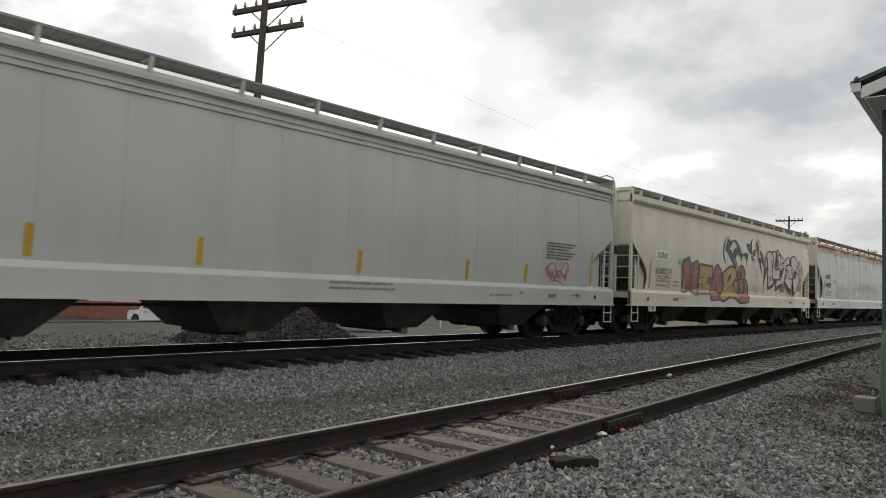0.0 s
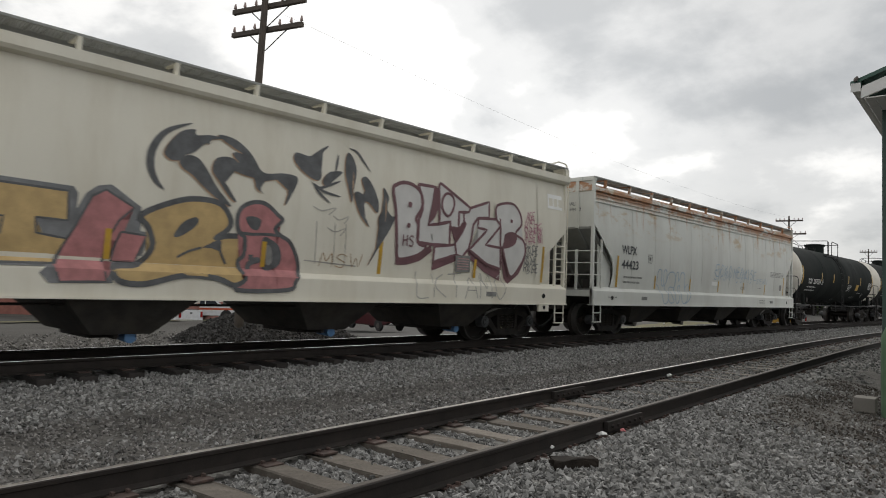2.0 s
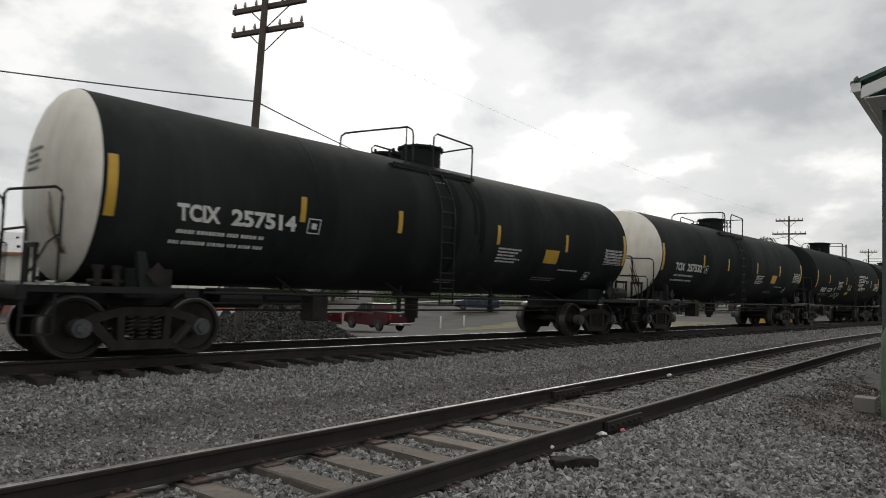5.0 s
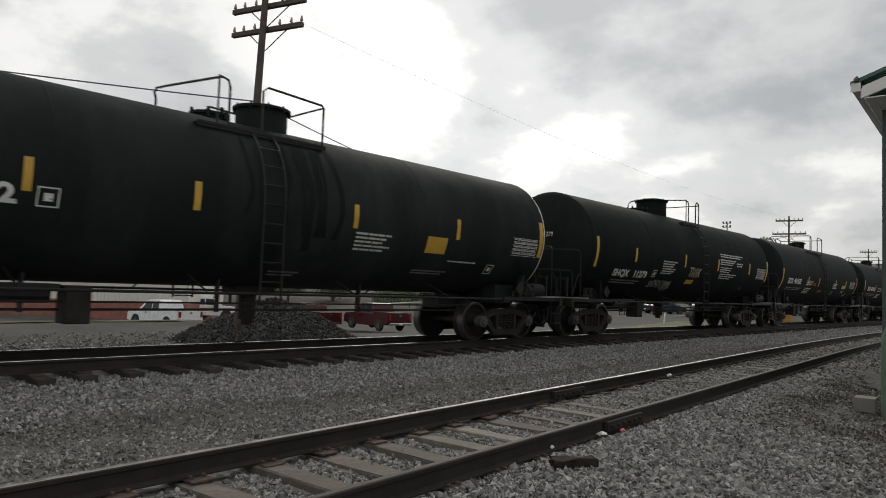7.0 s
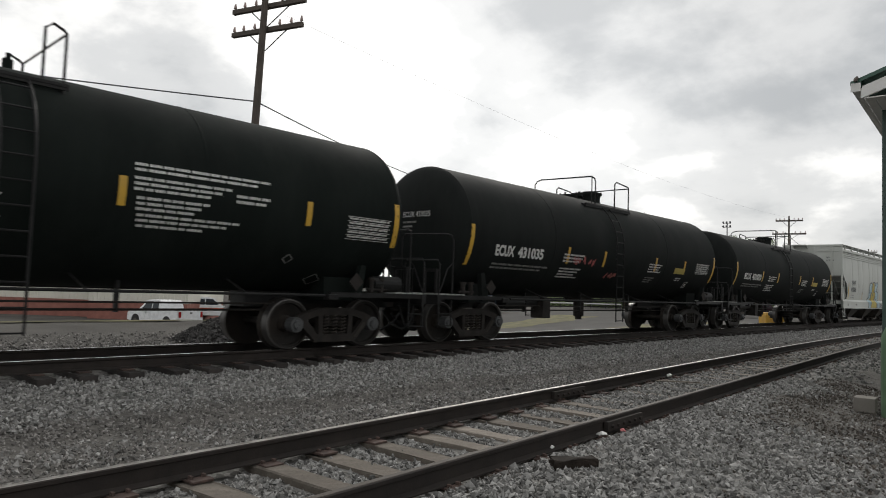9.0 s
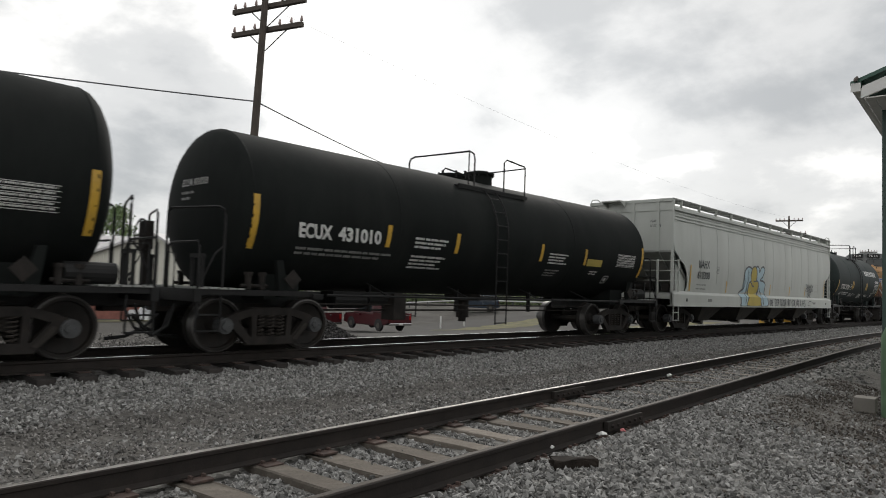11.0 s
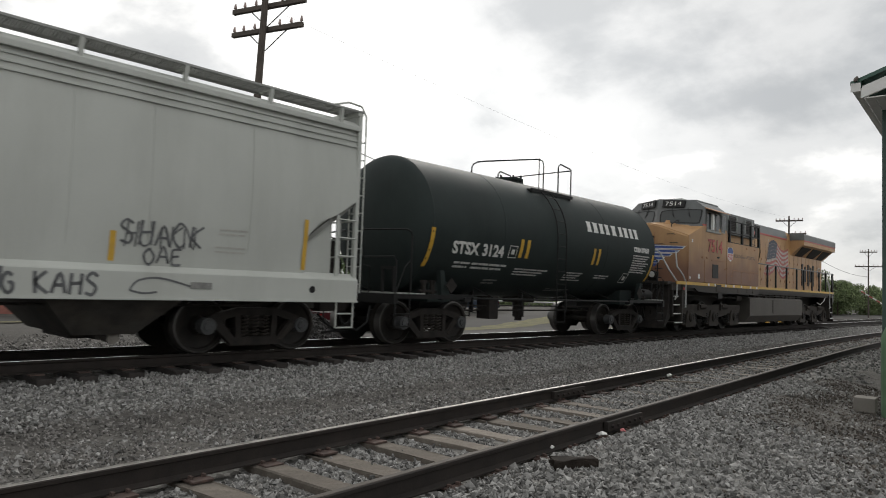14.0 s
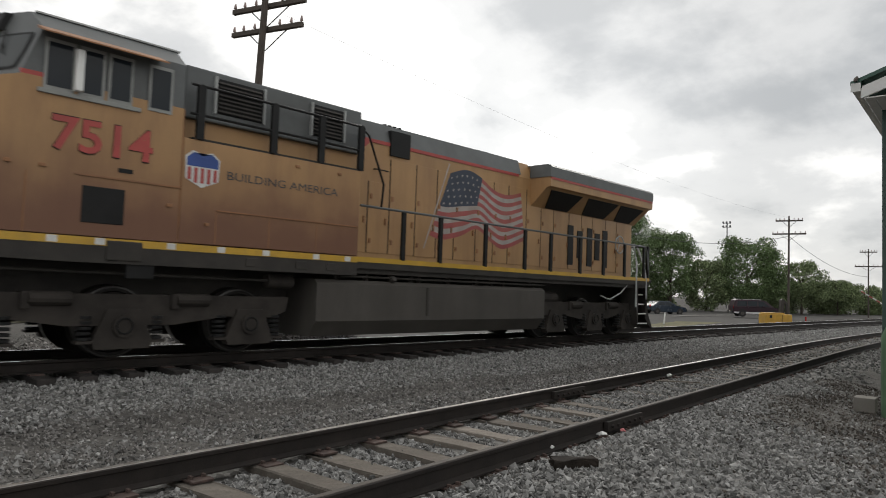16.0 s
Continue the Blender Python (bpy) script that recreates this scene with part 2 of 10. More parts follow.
M["green_steel"] = surface("dark_green_gloss_paint", (0.030, 0.062, 0.050), 0.45, vary=0.15, dirt=(0.05, 0.06, 0.05), dirt_amount=0.4)
M["green_pale"] = surface("faded_green_paint", (0.12, 0.20, 0.12), 0.5, vary=0.15, dirt=(0.06, 0.09, 0.06), dirt_amount=0.5)
M["green_roof"] = surface("green_metal_roofing", (0.040, 0.10, 0.075), 0.45, vary=0.15)
M["white_trim"] = surface("white_painted_trim", (0.66, 0.66, 0.64), 0.55, vary=0.06, dirt=(0.4, 0.38, 0.34), dirt_amount=0.5, dirt_scale=3)
M["bright_white"] = surface("fresh_white_paint", (0.86, 0.86, 0.83), 0.5, vary=0.04)
M["siding_white"] = surface("cream_ribbed_metal_siding", (0.60, 0.585, 0.52), 0.55, vary=0.06, scale=0.6)
M["roof_white"] = surface("pale_grey_metal_roofing", (0.52, 0.51, 0.51), 0.5, vary=0.07, scale=0.6)
M["brick"] = surface("red_brick", (0.23, 0.095, 0.075), 0.9, vary=0.18, scale=2, per_object=0.12, bump=0.3)
M["asphalt"] = surface("worn_grey_asphalt", (0.082, 0.079, 0.075), 0.95, spec=0.08, vary=0.14, scale=0.3, grain=30, dirt=(0.06, 0.057, 0.053), dirt_amount=0.6, dirt_scale=0.4)
M["car_red"] = surface("dark_red_car_paint", (0.052, 0.007, 0.010), 0.35, spec=0.35, vary=0.06, bump=0)
M["car_maroon"] = surface("maroon_car_paint", (0.028, 0.012, 0.018), 0.35, spec=0.3, vary=0.06, bump=0)
M["car_blue"] = surface("dark_blue_car_paint", (0.025, 0.037, 0.055), 0.25, vary=0.06, bump=0)
M["car_white"] = surface("white_car_paint", (0.68, 0.69, 0.70), 0.28, vary=0.04, bump=0)
M["orange"] = surface("orange_vinyl_stripe", (0.55, 0.10, 0.04), 0.4, vary=0.08)
M["machine"] = surface("faded_machine_yellow_paint", (0.50, 0.285, 0.035), 0.5, vary=0.12, dirt=(0.26, 0.16, 0.05), dirt_amount=0.5, dirt_scale=2)
M["chrome"] = surface("chrome", (0.6, 0.6, 0.6), 0.18, metal=1.0, vary=0.05, bump=0)
M["tyre"] = surface("tyre_rubber", (0.02, 0.02, 0.02), 0.85, vary=0.2)
M["lamp_red"] = surface("red_lens", (0.30, 0.015, 0.015), 0.25, vary=0.1, bump=0)
M["lamp_clear"] = surface("clear_lens", (0.6, 0.6, 0.58), 0.2, vary=0.1, bump=0)
M["glass"] = glass_mat("tinted_glass")
# windscreen base colour greyed to carry what the glass reflects
M["screen_glass"] = glass_mat("reflection_grey_windscreen_glass", (0.07, 0.075, 0.075))
M["bark"] = surface("tree_bark", (0.07, 0.055, 0.042), 0.95, vary=0.3, bump=0.5)
M["leaf"] = surface("maple_foliage", (0.125, 0.180, 0.075), 0.7, spec=0.25, vary=0.3, scale=0.6, island=0.55, bump=0)
M["leaf_far"] = surface("hedgerow_foliage", (0.17, 0.215, 0.105), 0.75, spec=0.25, vary=0.25, scale=0.5, island=0.5, bump=0)
M["grass"] = surface("dry_summer_grass", (0.125, 0.118, 0.06), 0.9, spec=0.1, vary=0.35, scale=1.2, grain=25, dirt=(0.11, 0.10, 0.085), dirt_amount=0.8, dirt_scale=1.5, bump=0.3)
M["orange_rust"] = surface("pale_rust_stain", (0.34, 0.20, 0.085), 0.8, vary=0.25, scale=6, dirt=(0.46, 0.42, 0.34), dirt_amount=0.8, dirt_scale=5)
M["plastic_white"] = surface("white_plastic", (0.65, 0.65, 0.63), 0.5, vary=0.1)
M["pink"] = surface("crumpled_pink_paper", (0.55, 0.16, 0.17), 0.8, vary=0.25, scale=20)
M["paint_pink"] = surface("magenta_spray_paint", (0.42, 0.19, 0.24), 0.7, vary=0.2)
M["paint_red"] = surface("red_spray_paint", (0.44, 0.19, 0.19), 0.7, vary=0.2, scale=5)
M["paint_ochre"] = surface("ochre_spray_paint", (0.52, 0.37, 0.17), 0.7, vary=0.15, scale=5)
M["paint_dark"] = surface("charcoal_spray_paint", (0.19, 0.195, 0.20), 0.7, vary=0.25, scale=5)
M["paint_maroon"] = surface("maroon_spray_paint", (0.17, 0.085, 0.095), 0.7, vary=0.2)
M["paint_white"] = surface("white_spray_paint", (0.60, 0.59, 0.57), 0.7, vary=0.08)
M["paint_blue"] = surface("pale_blue_spray_paint", (0.36, 0.48, 0.53), 0.7, vary=0.08)
M["paint_yellow"] = surface("mustard_spray_paint", (0.42, 0.33, 0.075), 0.7, vary=0.1)
M["paint_ink"] = surface("pale_blue_marker_paint", (0.34, 0.44, 0.53), 0.7, vary=0.15)
M["paint_soot"] = surface("soot_black_spray_paint", (0.105, 0.108, 0.112), 0.7, vary=0.3, scale=6)
M["paint_thin"] = surface("thin_grey_spray_paint", (0.38, 0.37, 0.34), 0.7, vary=0.2)
M["paint_pale"] = surface("thin_pale_spray_paint", (0.50, 0.30, 0.29), 0.7, vary=0.2)
M["paint_rim"] = surface("rust_spray_paint", (0.44, 0.29, 0.18), 0.7, vary=0.25)
M["flag_red"] = surface("faded_flag_red", (0.36, 0.085, 0.08), 0.55, vary=0.15, dirt=(0.3, 0.16, 0.10), dirt_amount=0.5)
M["flag_white"] = surface("faded_flag_white", (0.40, 0.36, 0.33), 0.55, vary=0.15, dirt=(0.27, 0.19, 0.13), dirt_amount=0.6)
M["flag_blue"] = surface("faded_flag_blue", (0.04, 0.05, 0.075), 0.55, vary=0.2)


# ---- mesh helpers ----
def part(name, bm, mat, parent=None, label="", smooth=False):
    me = bpy.data.meshes.new(name)
    bm.normal_update()
    bm.to_mesh(me)
    bm.free()
    if smooth:
        for f in me.polygons:
            f.use_smooth = True
        me.set_sharp_from_angle(angle=radians(38))
    me.materials.append(mat)
    ob = new(name, me)
    if parent:
        ob.parent = parent
    if label:
        ob["label"] = label
    return ob


def same(ob, m, parent=None):
    """Another object on the same mesh, at pose m."""
    o = new(ob.name.split(".")[0], ob.data)
    o.parent = parent if parent else ob.parent
    o.matrix_basis = m
    if "label" in ob:
        o["label"] = ob["label"]
    return o


def box(bm, x0, x1, y0, y1, z0, z1, bevel=0.0):
    m = Matrix.LocRotScale(((x0 + x1) / 2, (y0 + y1) / 2, (z0 + z1) / 2), None, (abs(x1 - x0), abs(y1 - y0), abs(z1 - z0)))
    r = bmesh.ops.create_cube(bm, size=1, matrix=m)
    if bevel:
        es = list({e for v in r["verts"] for e in v.link_edges})
        bmesh.ops.bevel(bm, geom=es, offset=bevel, segments=2, affect="EDGES", profile=0.6)
    return bm


def cyl(bm, p, q, r, n=12, r2=None):
    p, q = Vector(p), Vector(q)
    d = q - p
    m = Matrix.Translation((p + q) / 2) @ d.to_track_quat("Z", "Y").to_matrix().to_4x4()
    bmesh.ops.create_cone(bm, cap_ends=True, segments=n, radius1=r, radius2=r if r2 is None else r2, depth=d.length, matrix=m)
    return bm


def tube(bm, pts, r, n=6):
    """A bent round bar through pts."""
    pts = [Vector(p) for p in pts]
    rings = []
    up = Vector((0.13, 0.31, 0.94)).normalized()
    for i, p in enumerate(pts):
        d = (pts[min(i + 1, len(pts) - 1)] - pts[max(i - 1, 0)]).normalized()
        a = d.cross(up)
        if a.length < 0.05:
            a = d.cross(Vector((1, 0, 0)))
        a.normalize()
        b = d.cross(a)
        rings.append([bm.verts.new(p + (a * math.cos(k * math.tau / n) + b * math.sin(k * math.tau / n)) * r) for k in range(n)])
    for u, w in zip(rings, rings[1:]):
        for k in range(n):
            bm.faces.new((u[k], u[(k + 1) % n], w[(k + 1) % n], w[k]))
    bm.faces.new(rings[0][::-1])
    bm.faces.new(rings[-1])
    return bm


def prism(bm, pts, axis, a, b):
    """An outline (u, v) drawn out along an axis from a to b: axis x -> (y, z), y -> (x, z), z -> (x, y)."""
    def at(u, v, w):
        return {"x": (w, u, v), "y": (u, w, v), "z": (u, v, w)}[axis]
    lo = [bm.verts.new(at(u, v, a)) for u, v in pts]
    hi = [bm.verts.new(at(u, v, b)) for u, v in pts]
    n = len(pts)
    fs = [bm.faces.new(lo), bm.faces.new(hi[::-1])]
    for i in range(n):
        fs.append(bm.faces.new((lo[i], hi[i], hi[(i + 1) % n], lo[(i + 1) % n])))
    bmesh.ops.recalc_face_normals(bm, faces=fs)
    return bm


def ring(bm, stations, n, close=True):
    """A skin over closed rings of points."""
    rows = [[bm.verts.new(p) for p in s] for s in stations]
    fs = []
    for u, w in zip(rows, rows[1:]):
        for k in range(n):
            fs.append(bm.faces.new((u[k], u[(k + 1) % n], w[(k + 1) % n], w[k])))
    if close:
        fs += [bm.faces.new(rows[0][::-1]), bm.faces.new(rows[-1])]
    bmesh.ops.recalc_face_normals(bm, faces=fs)
    return bm


def B():
    return bmesh.new()


def thing(name, label, category, group="", kind=""):
    return tagged(new(name), label, category, group, kind)


def glyphs(text, size, bold=0.0):
    """Outline letters as vertices and faces in a plane, from Blender's own font; width follows."""
    cu = bpy.data.curves.new("letters", "FONT")
    cu.body, cu.size, cu.offset, cu.resolution_u = text, size / 0.72, bold, 3
    ob = bpy.data.objects.new("letters", cu)
    scene.collection.objects.link(ob)
    bpy.context.view_layer.update()
    me = bpy.data.meshes.new_from_object(ob.evaluated_get(bpy.context.evaluated_depsgraph_get()))
    vs = [(v.co.x, v.co.y) for v in me.vertices]
    fs = [tuple(p.vertices) for p in me.polygons]
    bpy.data.objects.remove(ob)
    bpy.data.curves.remove(cu)
    bpy.data.meshes.remove(me)
    return vs, fs


def lettering(text, x, z, size, mat, parent, wrap, width=None, bold=0.0, name="lettering", label="", slant=0.0, rise=0.0, fold=()):
    """Letters laid on a surface: wrap(x, z) gives the place. x is the left edge, z the baseline."""
    vs, fs = glyphs(text, size, bold)
    w = max(v[0] for v in vs) - min(v[0] for v in vs)
    k = (width / w) if width else 1.0
    x0 = min(v[0] for v in vs)
    bm = B()
    bv = [bm.verts.new((x + (u - x0) * k + slant * v, 0, z + v + rise * (u - x0) * k)) for u, v in vs]
    for f in fs:
        try:
            bm.faces.new([bv[i] for i in f])
        except ValueError:
            pass
    for h in fold:
        # a crease where the wall bends
        bmesh.ops.bisect_plane(bm, geom=bm.verts[:] + bm.edges[:] + bm.faces[:], plane_co=(0, 0, h), plane_no=(0, 0, 1))
    for q in bm.verts:
        q.co = wrap(q.co.x, q.co.z)
    return part(name, bm, mat, parent, label)


def bars(rows, mat, parent, wrap, name="stencil_text"):
    """Small unreadable print: rows of (x, z, width, height) broken into word-long bars."""
    rnd = random.Random(len(rows) + int(rows[0][0] * 100))
    bm = B()
    for x, z, w, h in rows:
        u, word = x, rnd.randint(3, 8)
        while u < x + w:
            d = h * rnd.choice((0.45, 0.6, 0.6, 0.75))
            q = [bm.verts.new(wrap(a, b)) for a, b in ((u, z), (u + d, z), (u + d, z + h * 0.9), (u, z + h * 0.9))]
            bm.faces.new(q)
            u += d + h * 0.2
            word -= 1
            if word == 0:
                u, word = u + h * 0.5, rnd.randint(3, 8)
    return tagged(part(name, bm, mat, parent), kind="stuff")


def patch(pts, mat, parent, wrap, name, label=""):
    bm = B()
    bm.faces.new([bm.verts.new(wrap(u, v)) for u, v in pts])
    bmesh.ops.triangulate(bm, faces=bm.faces[:])
    return part(name, bm, mat, parent, label)


def folded(pts, mat, parent, wrap, name, folds, label=""):
    """A painted shape on a wall that bends at the heights in folds."""
    bm = B()
    bm.faces.new([bm.verts.new((u, 0, v)) for u, v in pts])
    bmesh.ops.triangulate(bm, faces=bm.faces[:])
    for h in folds:
        bmesh.ops.bisect_plane(bm, geom=bm.verts[:] + bm.edges[:] + bm.faces[:], plane_co=(0, 0, h), plane_no=(0, 0, 1))
    for q in bm.verts:
        q.co = wrap(q.co.x, q.co.z)
    return part(name, bm, mat, parent, label)


def panel(x, z, w, h, mat, parent, wrap, name, label=""):
    """A rectangle that follows a curved wall."""
    bm = B()
    rows = [(bm.verts.new(wrap(x, z + h * k / 6)), bm.verts.new(wrap(x + w, z + h * k / 6))) for k in range(7)]
    for a, b in zip(rows, rows[1:]):
        bm.faces.new((a[0], a[1], b[1], b[0]))
    return part(name, bm, mat, parent, label)


def stroke(pts, width, mat, parent, wrap, name="spray_line", label=""):
    """A sprayed line of even width along pts."""
    bm = B()
    left, right = [], []
    for i, (u, v) in enumerate(pts):
        a, b = pts[max(i - 1, 0)], pts[min(i + 1, len(pts) - 1)]
        dx, dz = b[0] - a[0], b[1] - a[1]
        ln = math.hypot(dx, dz) or 1
        nx, nz = -dz / ln * width / 2, dx / ln * width / 2
        left.append(bm.verts.new(wrap(u + nx, v + nz)))
        right.append(bm.verts.new(wrap(u - nx, v - nz)))
    for i in range(len(pts) - 1):
        bm.faces.new((left[i], left[i + 1], right[i + 1], right[i]))
    return part(name, bm, mat, parent, label)


def curve(pts, n=6, closed=False):
    """A smooth line through a few points."""
    out = []
    m = len(pts)
    for i in range(m if closed else m - 1):
        p = [pts[(i + k) % m] if closed else pts[min(max(i + k, 0), m - 1)] for k in (-1, 0, 1, 2)]
        for s in range(n):
            t = s / n
            out.append(tuple(0.5 * (2 * p[1][j] + (p[2][j] - p[0][j]) * t + (2 * p[0][j] - 5 * p[1][j] + 4 * p[2][j] - p[3][j]) * t * t
                                    + (3 * p[1][j] - p[0][j] - 3 * p[2][j] + p[3][j]) * t ** 3) for j in (0, 1)))
    if not closed:
        out.append(tuple(pts[-1]))
    return out


# ---- the lie of the land ----
def ease(a, b, x):
    t = np.clip((x - a) / (b - a), 0, 1)
    return t * t * (3 - 2 * t)


def siding_y(x):
    """Centre line of the siding: straight, bending parallel to the main line beyond x = 19."""
    x = np.asarray(x, float)
    bend = np.clip(x - 19, 0, 23)
    return 4.32 + 0.0737 * (np.minimum(x, 42) - 3) - 0.0016 * bend * bend


def ground_z(x, y):
    x, y = np.asarray(x, float), np.asarray(y, float)
    z = -0.40 + 0.0 * x + 0.0 * y
    s = np.abs(y - siding_y(x))
    z = z + 0.02 * (1 - ease(1.5, 2.5, s)) + 0.075 * ease(0.80, 0.95, s) * (1 - ease(1.6, 2.6, s))                       # siding bed
    z = z + 0.034 * ease(5, 9, x) * (1 - ease(0.60, 0.74, s))      # ballast filled up between the rails
    z = z + 0.125 * ease(8.0, 9.75, y) - 0.275 * ease(12.7, 14.6, y)  # main line embankment
    left = 1 - ease(13, 20, x)
    z = z + left * (0.10 * ease(19, 24.5, y) - 1.85 * ease(25.5, 38, y))
    mid = (1 - left) * (1 - ease(40, 66, x))
    z = z - mid * 1.74 * np.clip((y - 14.5) / 24, 0, 1)
    z = z - (1 - left) * ease(40, 66, x) * 0.2 * ease(16, 24, y)
    return z


def ground_material():
    mat = bpy.data.materials.new("gravelly_ground")
    mat.use_nodes = True
    nt = mat.node_tree
    N, K = nt.nodes.new, nt.links.new
    bs = nt.nodes["Principled BSDF"]
    bs.inputs["Roughness"].default_value = 0.95
    bs.inputs["Specular IOR Level"].default_value = 0.06
    tc = N("ShaderNodeTexCoord")
    sep = N("ShaderNodeSeparateXYZ")
    K(tc.outputs["Object"], sep.inputs[0])

    def noise_node(scale, detail=5):
        n = N("ShaderNodeTexNoise")
        n.inputs["Scale"].default_value, n.inputs["Detail"].default_value = scale, detail
        K(tc.outputs["Object"], n.inputs["Vector"])
        return n.outputs["Fac"]

    def mathn(op, a, b):
        n = N("ShaderNodeMath")
        n.operation = op
        for i, v in enumerate((a, b)):
            if isinstance(v, (int, float)):
                n.inputs[i].default_value = v
            else:
                K(v, n.inputs[i])
        return n.outputs[0]

    def ramp(v, *stops):
        n = N("ShaderNodeValToRGB")
        el = n.color_ramp.elements
        el[0].position, el[0].color = stops[0][0], rgb(stops[0][1])
        el[1].position, el[1].color = stops[-1][0], rgb(stops[-1][1])
        for p, c in stops[1:-1]:
            e = el.new(p)
            e.color = rgb(c)
        K(v, n.inputs[0])
        return n.outputs[0]

    def mixc(f, a, b):
        n = N("ShaderNodeMix")
        n.data_type = "RGBA"
        K(f, n.inputs[0])
        K(a, n.inputs[6])
        K(b, n.inputs[7])
        return n.outputs[2]

    def step(v, a, b):
        n = N("ShaderNodeMapRange")
        n.interpolation_type = "SMOOTHSTEP"
        n.inputs["From Min"].default_value, n.inputs["From Max"].default_value = a, b
        K(v, n.inputs["Value"])
        return n.outputs[0]

    vor = N("ShaderNodeTexVoronoi")
    vor.inputs["Scale"].default_value = 16
    K(tc.outputs["Object"], vor.inputs["Vector"])
    vsep = N("ShaderNodeSeparateColor")
    K(vor.outputs["Color"], vsep.inputs[0])
    stones = ramp(vsep.outputs[0], (0.0, (0.095, 0.092, 0.086)), (0.5, (0.175, 0.17, 0.16)), (1.0, (0.26, 0.253, 0.24)))
    dirt = ramp(noise_node(2.2, 10), (0.3, (0.070, 0.066, 0.061)), (0.7, (0.130, 0.123, 0.114)))
    lot = ramp(noise_node(0.35, 8), (0.3, (0.072, 0.068, 0.063)), (0.7, (0.115, 0.11, 0.102)))
    wob = mathn("MULTIPLY", mathn("SUBTRACT", noise_node(0.7), 0.5), 1.6)
    yw = mathn("ADD", sep.outputs["Y"], wob)
    # trodden strip of fines between the two tracks
    strip = mathn("MULTIPLY", step(yw, 5.2, 5.8), mathn("SUBTRACT", 1.0, step(yw, 8.0, 8.7)))
    col = mixc(mathn("MULTIPLY", strip, 0.8), stones, dirt)
    # bare soil on the near side of the siding, beside the building
    soil = mathn("MULTIPLY", step(sep.outputs["X"], 6.5, 9.0), mathn("SUBTRACT", 1.0, step(yw, 3.2, 4.0)))
    col = mixc(mathn("MULTIPLY", soil, 0.75), col, dirt)
    col = mixc(step(yw, 15.2, 17.0), col, lot)
    K(col, bs.inputs["Base Color"])
    bp = N("ShaderNodeBump")
    bp.inputs["Strength"].default_value, bp.inputs["Distance"].default_value = 0.7, 0.03
    K(mathn("ADD", vor.outputs["Distance"], noise_node(30)), bp.inputs["Height"])
    K(bp.outputs[0], bs.inputs["Normal"])
    return mat


def build_ground():
    xs = np.concatenate([[-3000, -800, -200, -60, -25], np.arange(-12, 45, 0.4), np.arange(45, 120, 3.0), [150, 220, 400, 900, 3000]])
    ys = np.concatenate([[-3000, -600, -120, -30, -8], np.arange(-3, 32, 0.3), np.arange(32, 70, 3.0), [90, 140, 300, 800, 3000]])
    X, Y = np.meshgrid(xs, ys, indexing="ij")
    Z = ground_z(X, Y)
    rs = np.random.RandomState(4)
    near = (X > -10) & (X < 44) & (Y > -2) & (Y < 31)
    Z = Z + np.where(near, rs.uniform(-0.012, 0.012, Z.shape), 0)
    nx, ny = X.shape
    verts = np.stack([X, Y, Z], -1).reshape(-1, 3)
    idx = np.arange(nx * ny).reshape(nx, ny)
    faces = np.stack([idx[:-1, :-1], idx[1:, :-1], idx[1:, 1:], idx[:-1, 1:]], -1).reshape(-1, 4)
    me = bpy.data.meshes.new("ground")
    me.from_pydata(verts.tolist(), [], faces.tolist())
    me.materials.append(ground_material())
    for f in me.polygons:
        f.use_smooth = True
    tagged(new("ground", me), "gravelly grey ground with ballast and bare soil beside the tracks", "ground", kind="structure")


build_ground()


def draped(name, x0, x1, y0, y1, lift, mat, label, category, step=2.0, wobble=0.0):
    """A thin sheet lying on the ground."""
    bm = B()
    rs = np.random.RandomState(int(abs(x0 * 7 + y0)))
    xs = np.linspace(x0, x1, max(int((x1 - x0) / step), 2))
    ys = np.linspace(y0, y1, max(int((y1 - y0) / step), 2) + 1)
    grid = []
    for x in xs:
        e0, e1 = rs.uniform(-wobble, wobble), rs.uniform(-wobble, wobble)
        row = []
        for j, y in enumerate(ys):
            yy = y + (e0 if j == 0 else e1 if j == len(ys) - 1 else 0)
            row.append(bm.verts.new((x, yy, float(ground_z(x, yy)) + lift)))
        grid.append(row)
    for u, w in zip(grid, grid[1:]):
        for a, b, c, d in zip(u, w, w[1:], u[1:]):
            bm.faces.new((a, b, c, d))
    ob = part(name, bm, mat, smooth=True)
    return tagged(ob, label, category, kind="structure")


draped("road", 16, 420, 19.0, 44, 0.03, M["asphalt"], "worn grey asphalt road running beside the railway", "road", 1.5, 0.25)


# ---- tracks ----
RAIL = [(-0.07, 0), (0.07, 0), (0.07, 0.012), (0.012, 0.03), (0.010, 0.125), (0.034, 0.138), (0.036, 0.165), (0.028, 0.172), (-0.028, 0.172), (-0.036, 0.165),
        (-0.034, 0.138), (-0.010, 0.125), (-0.012, 0.03), (-0.07, 0.012)]


def rail(parent, xs, yfun, top, head_mat, label):
    bm = B()
    stations = []
    for x in xs:
        y = float(yfun(x))
        stations.append([(x, y + u, top - 0.172 + v) for u, v in RAIL])
    ring(bm, stations, len(RAIL))
    r = part("rail", bm, M["rail_side"], parent, label, smooth=True)
    bm = B()
    prof = [(-0.027, 0.0), (0.027, 0.0), (0.024, 0.003), (-0.024, 0.003)]
    ring(bm, [[(x, float(yfun(x)) + u, top + v) for u, v in prof] for x in xs], 4)
    part("running_surface", bm, head_mat, r, "polished top of the rail")
    return r


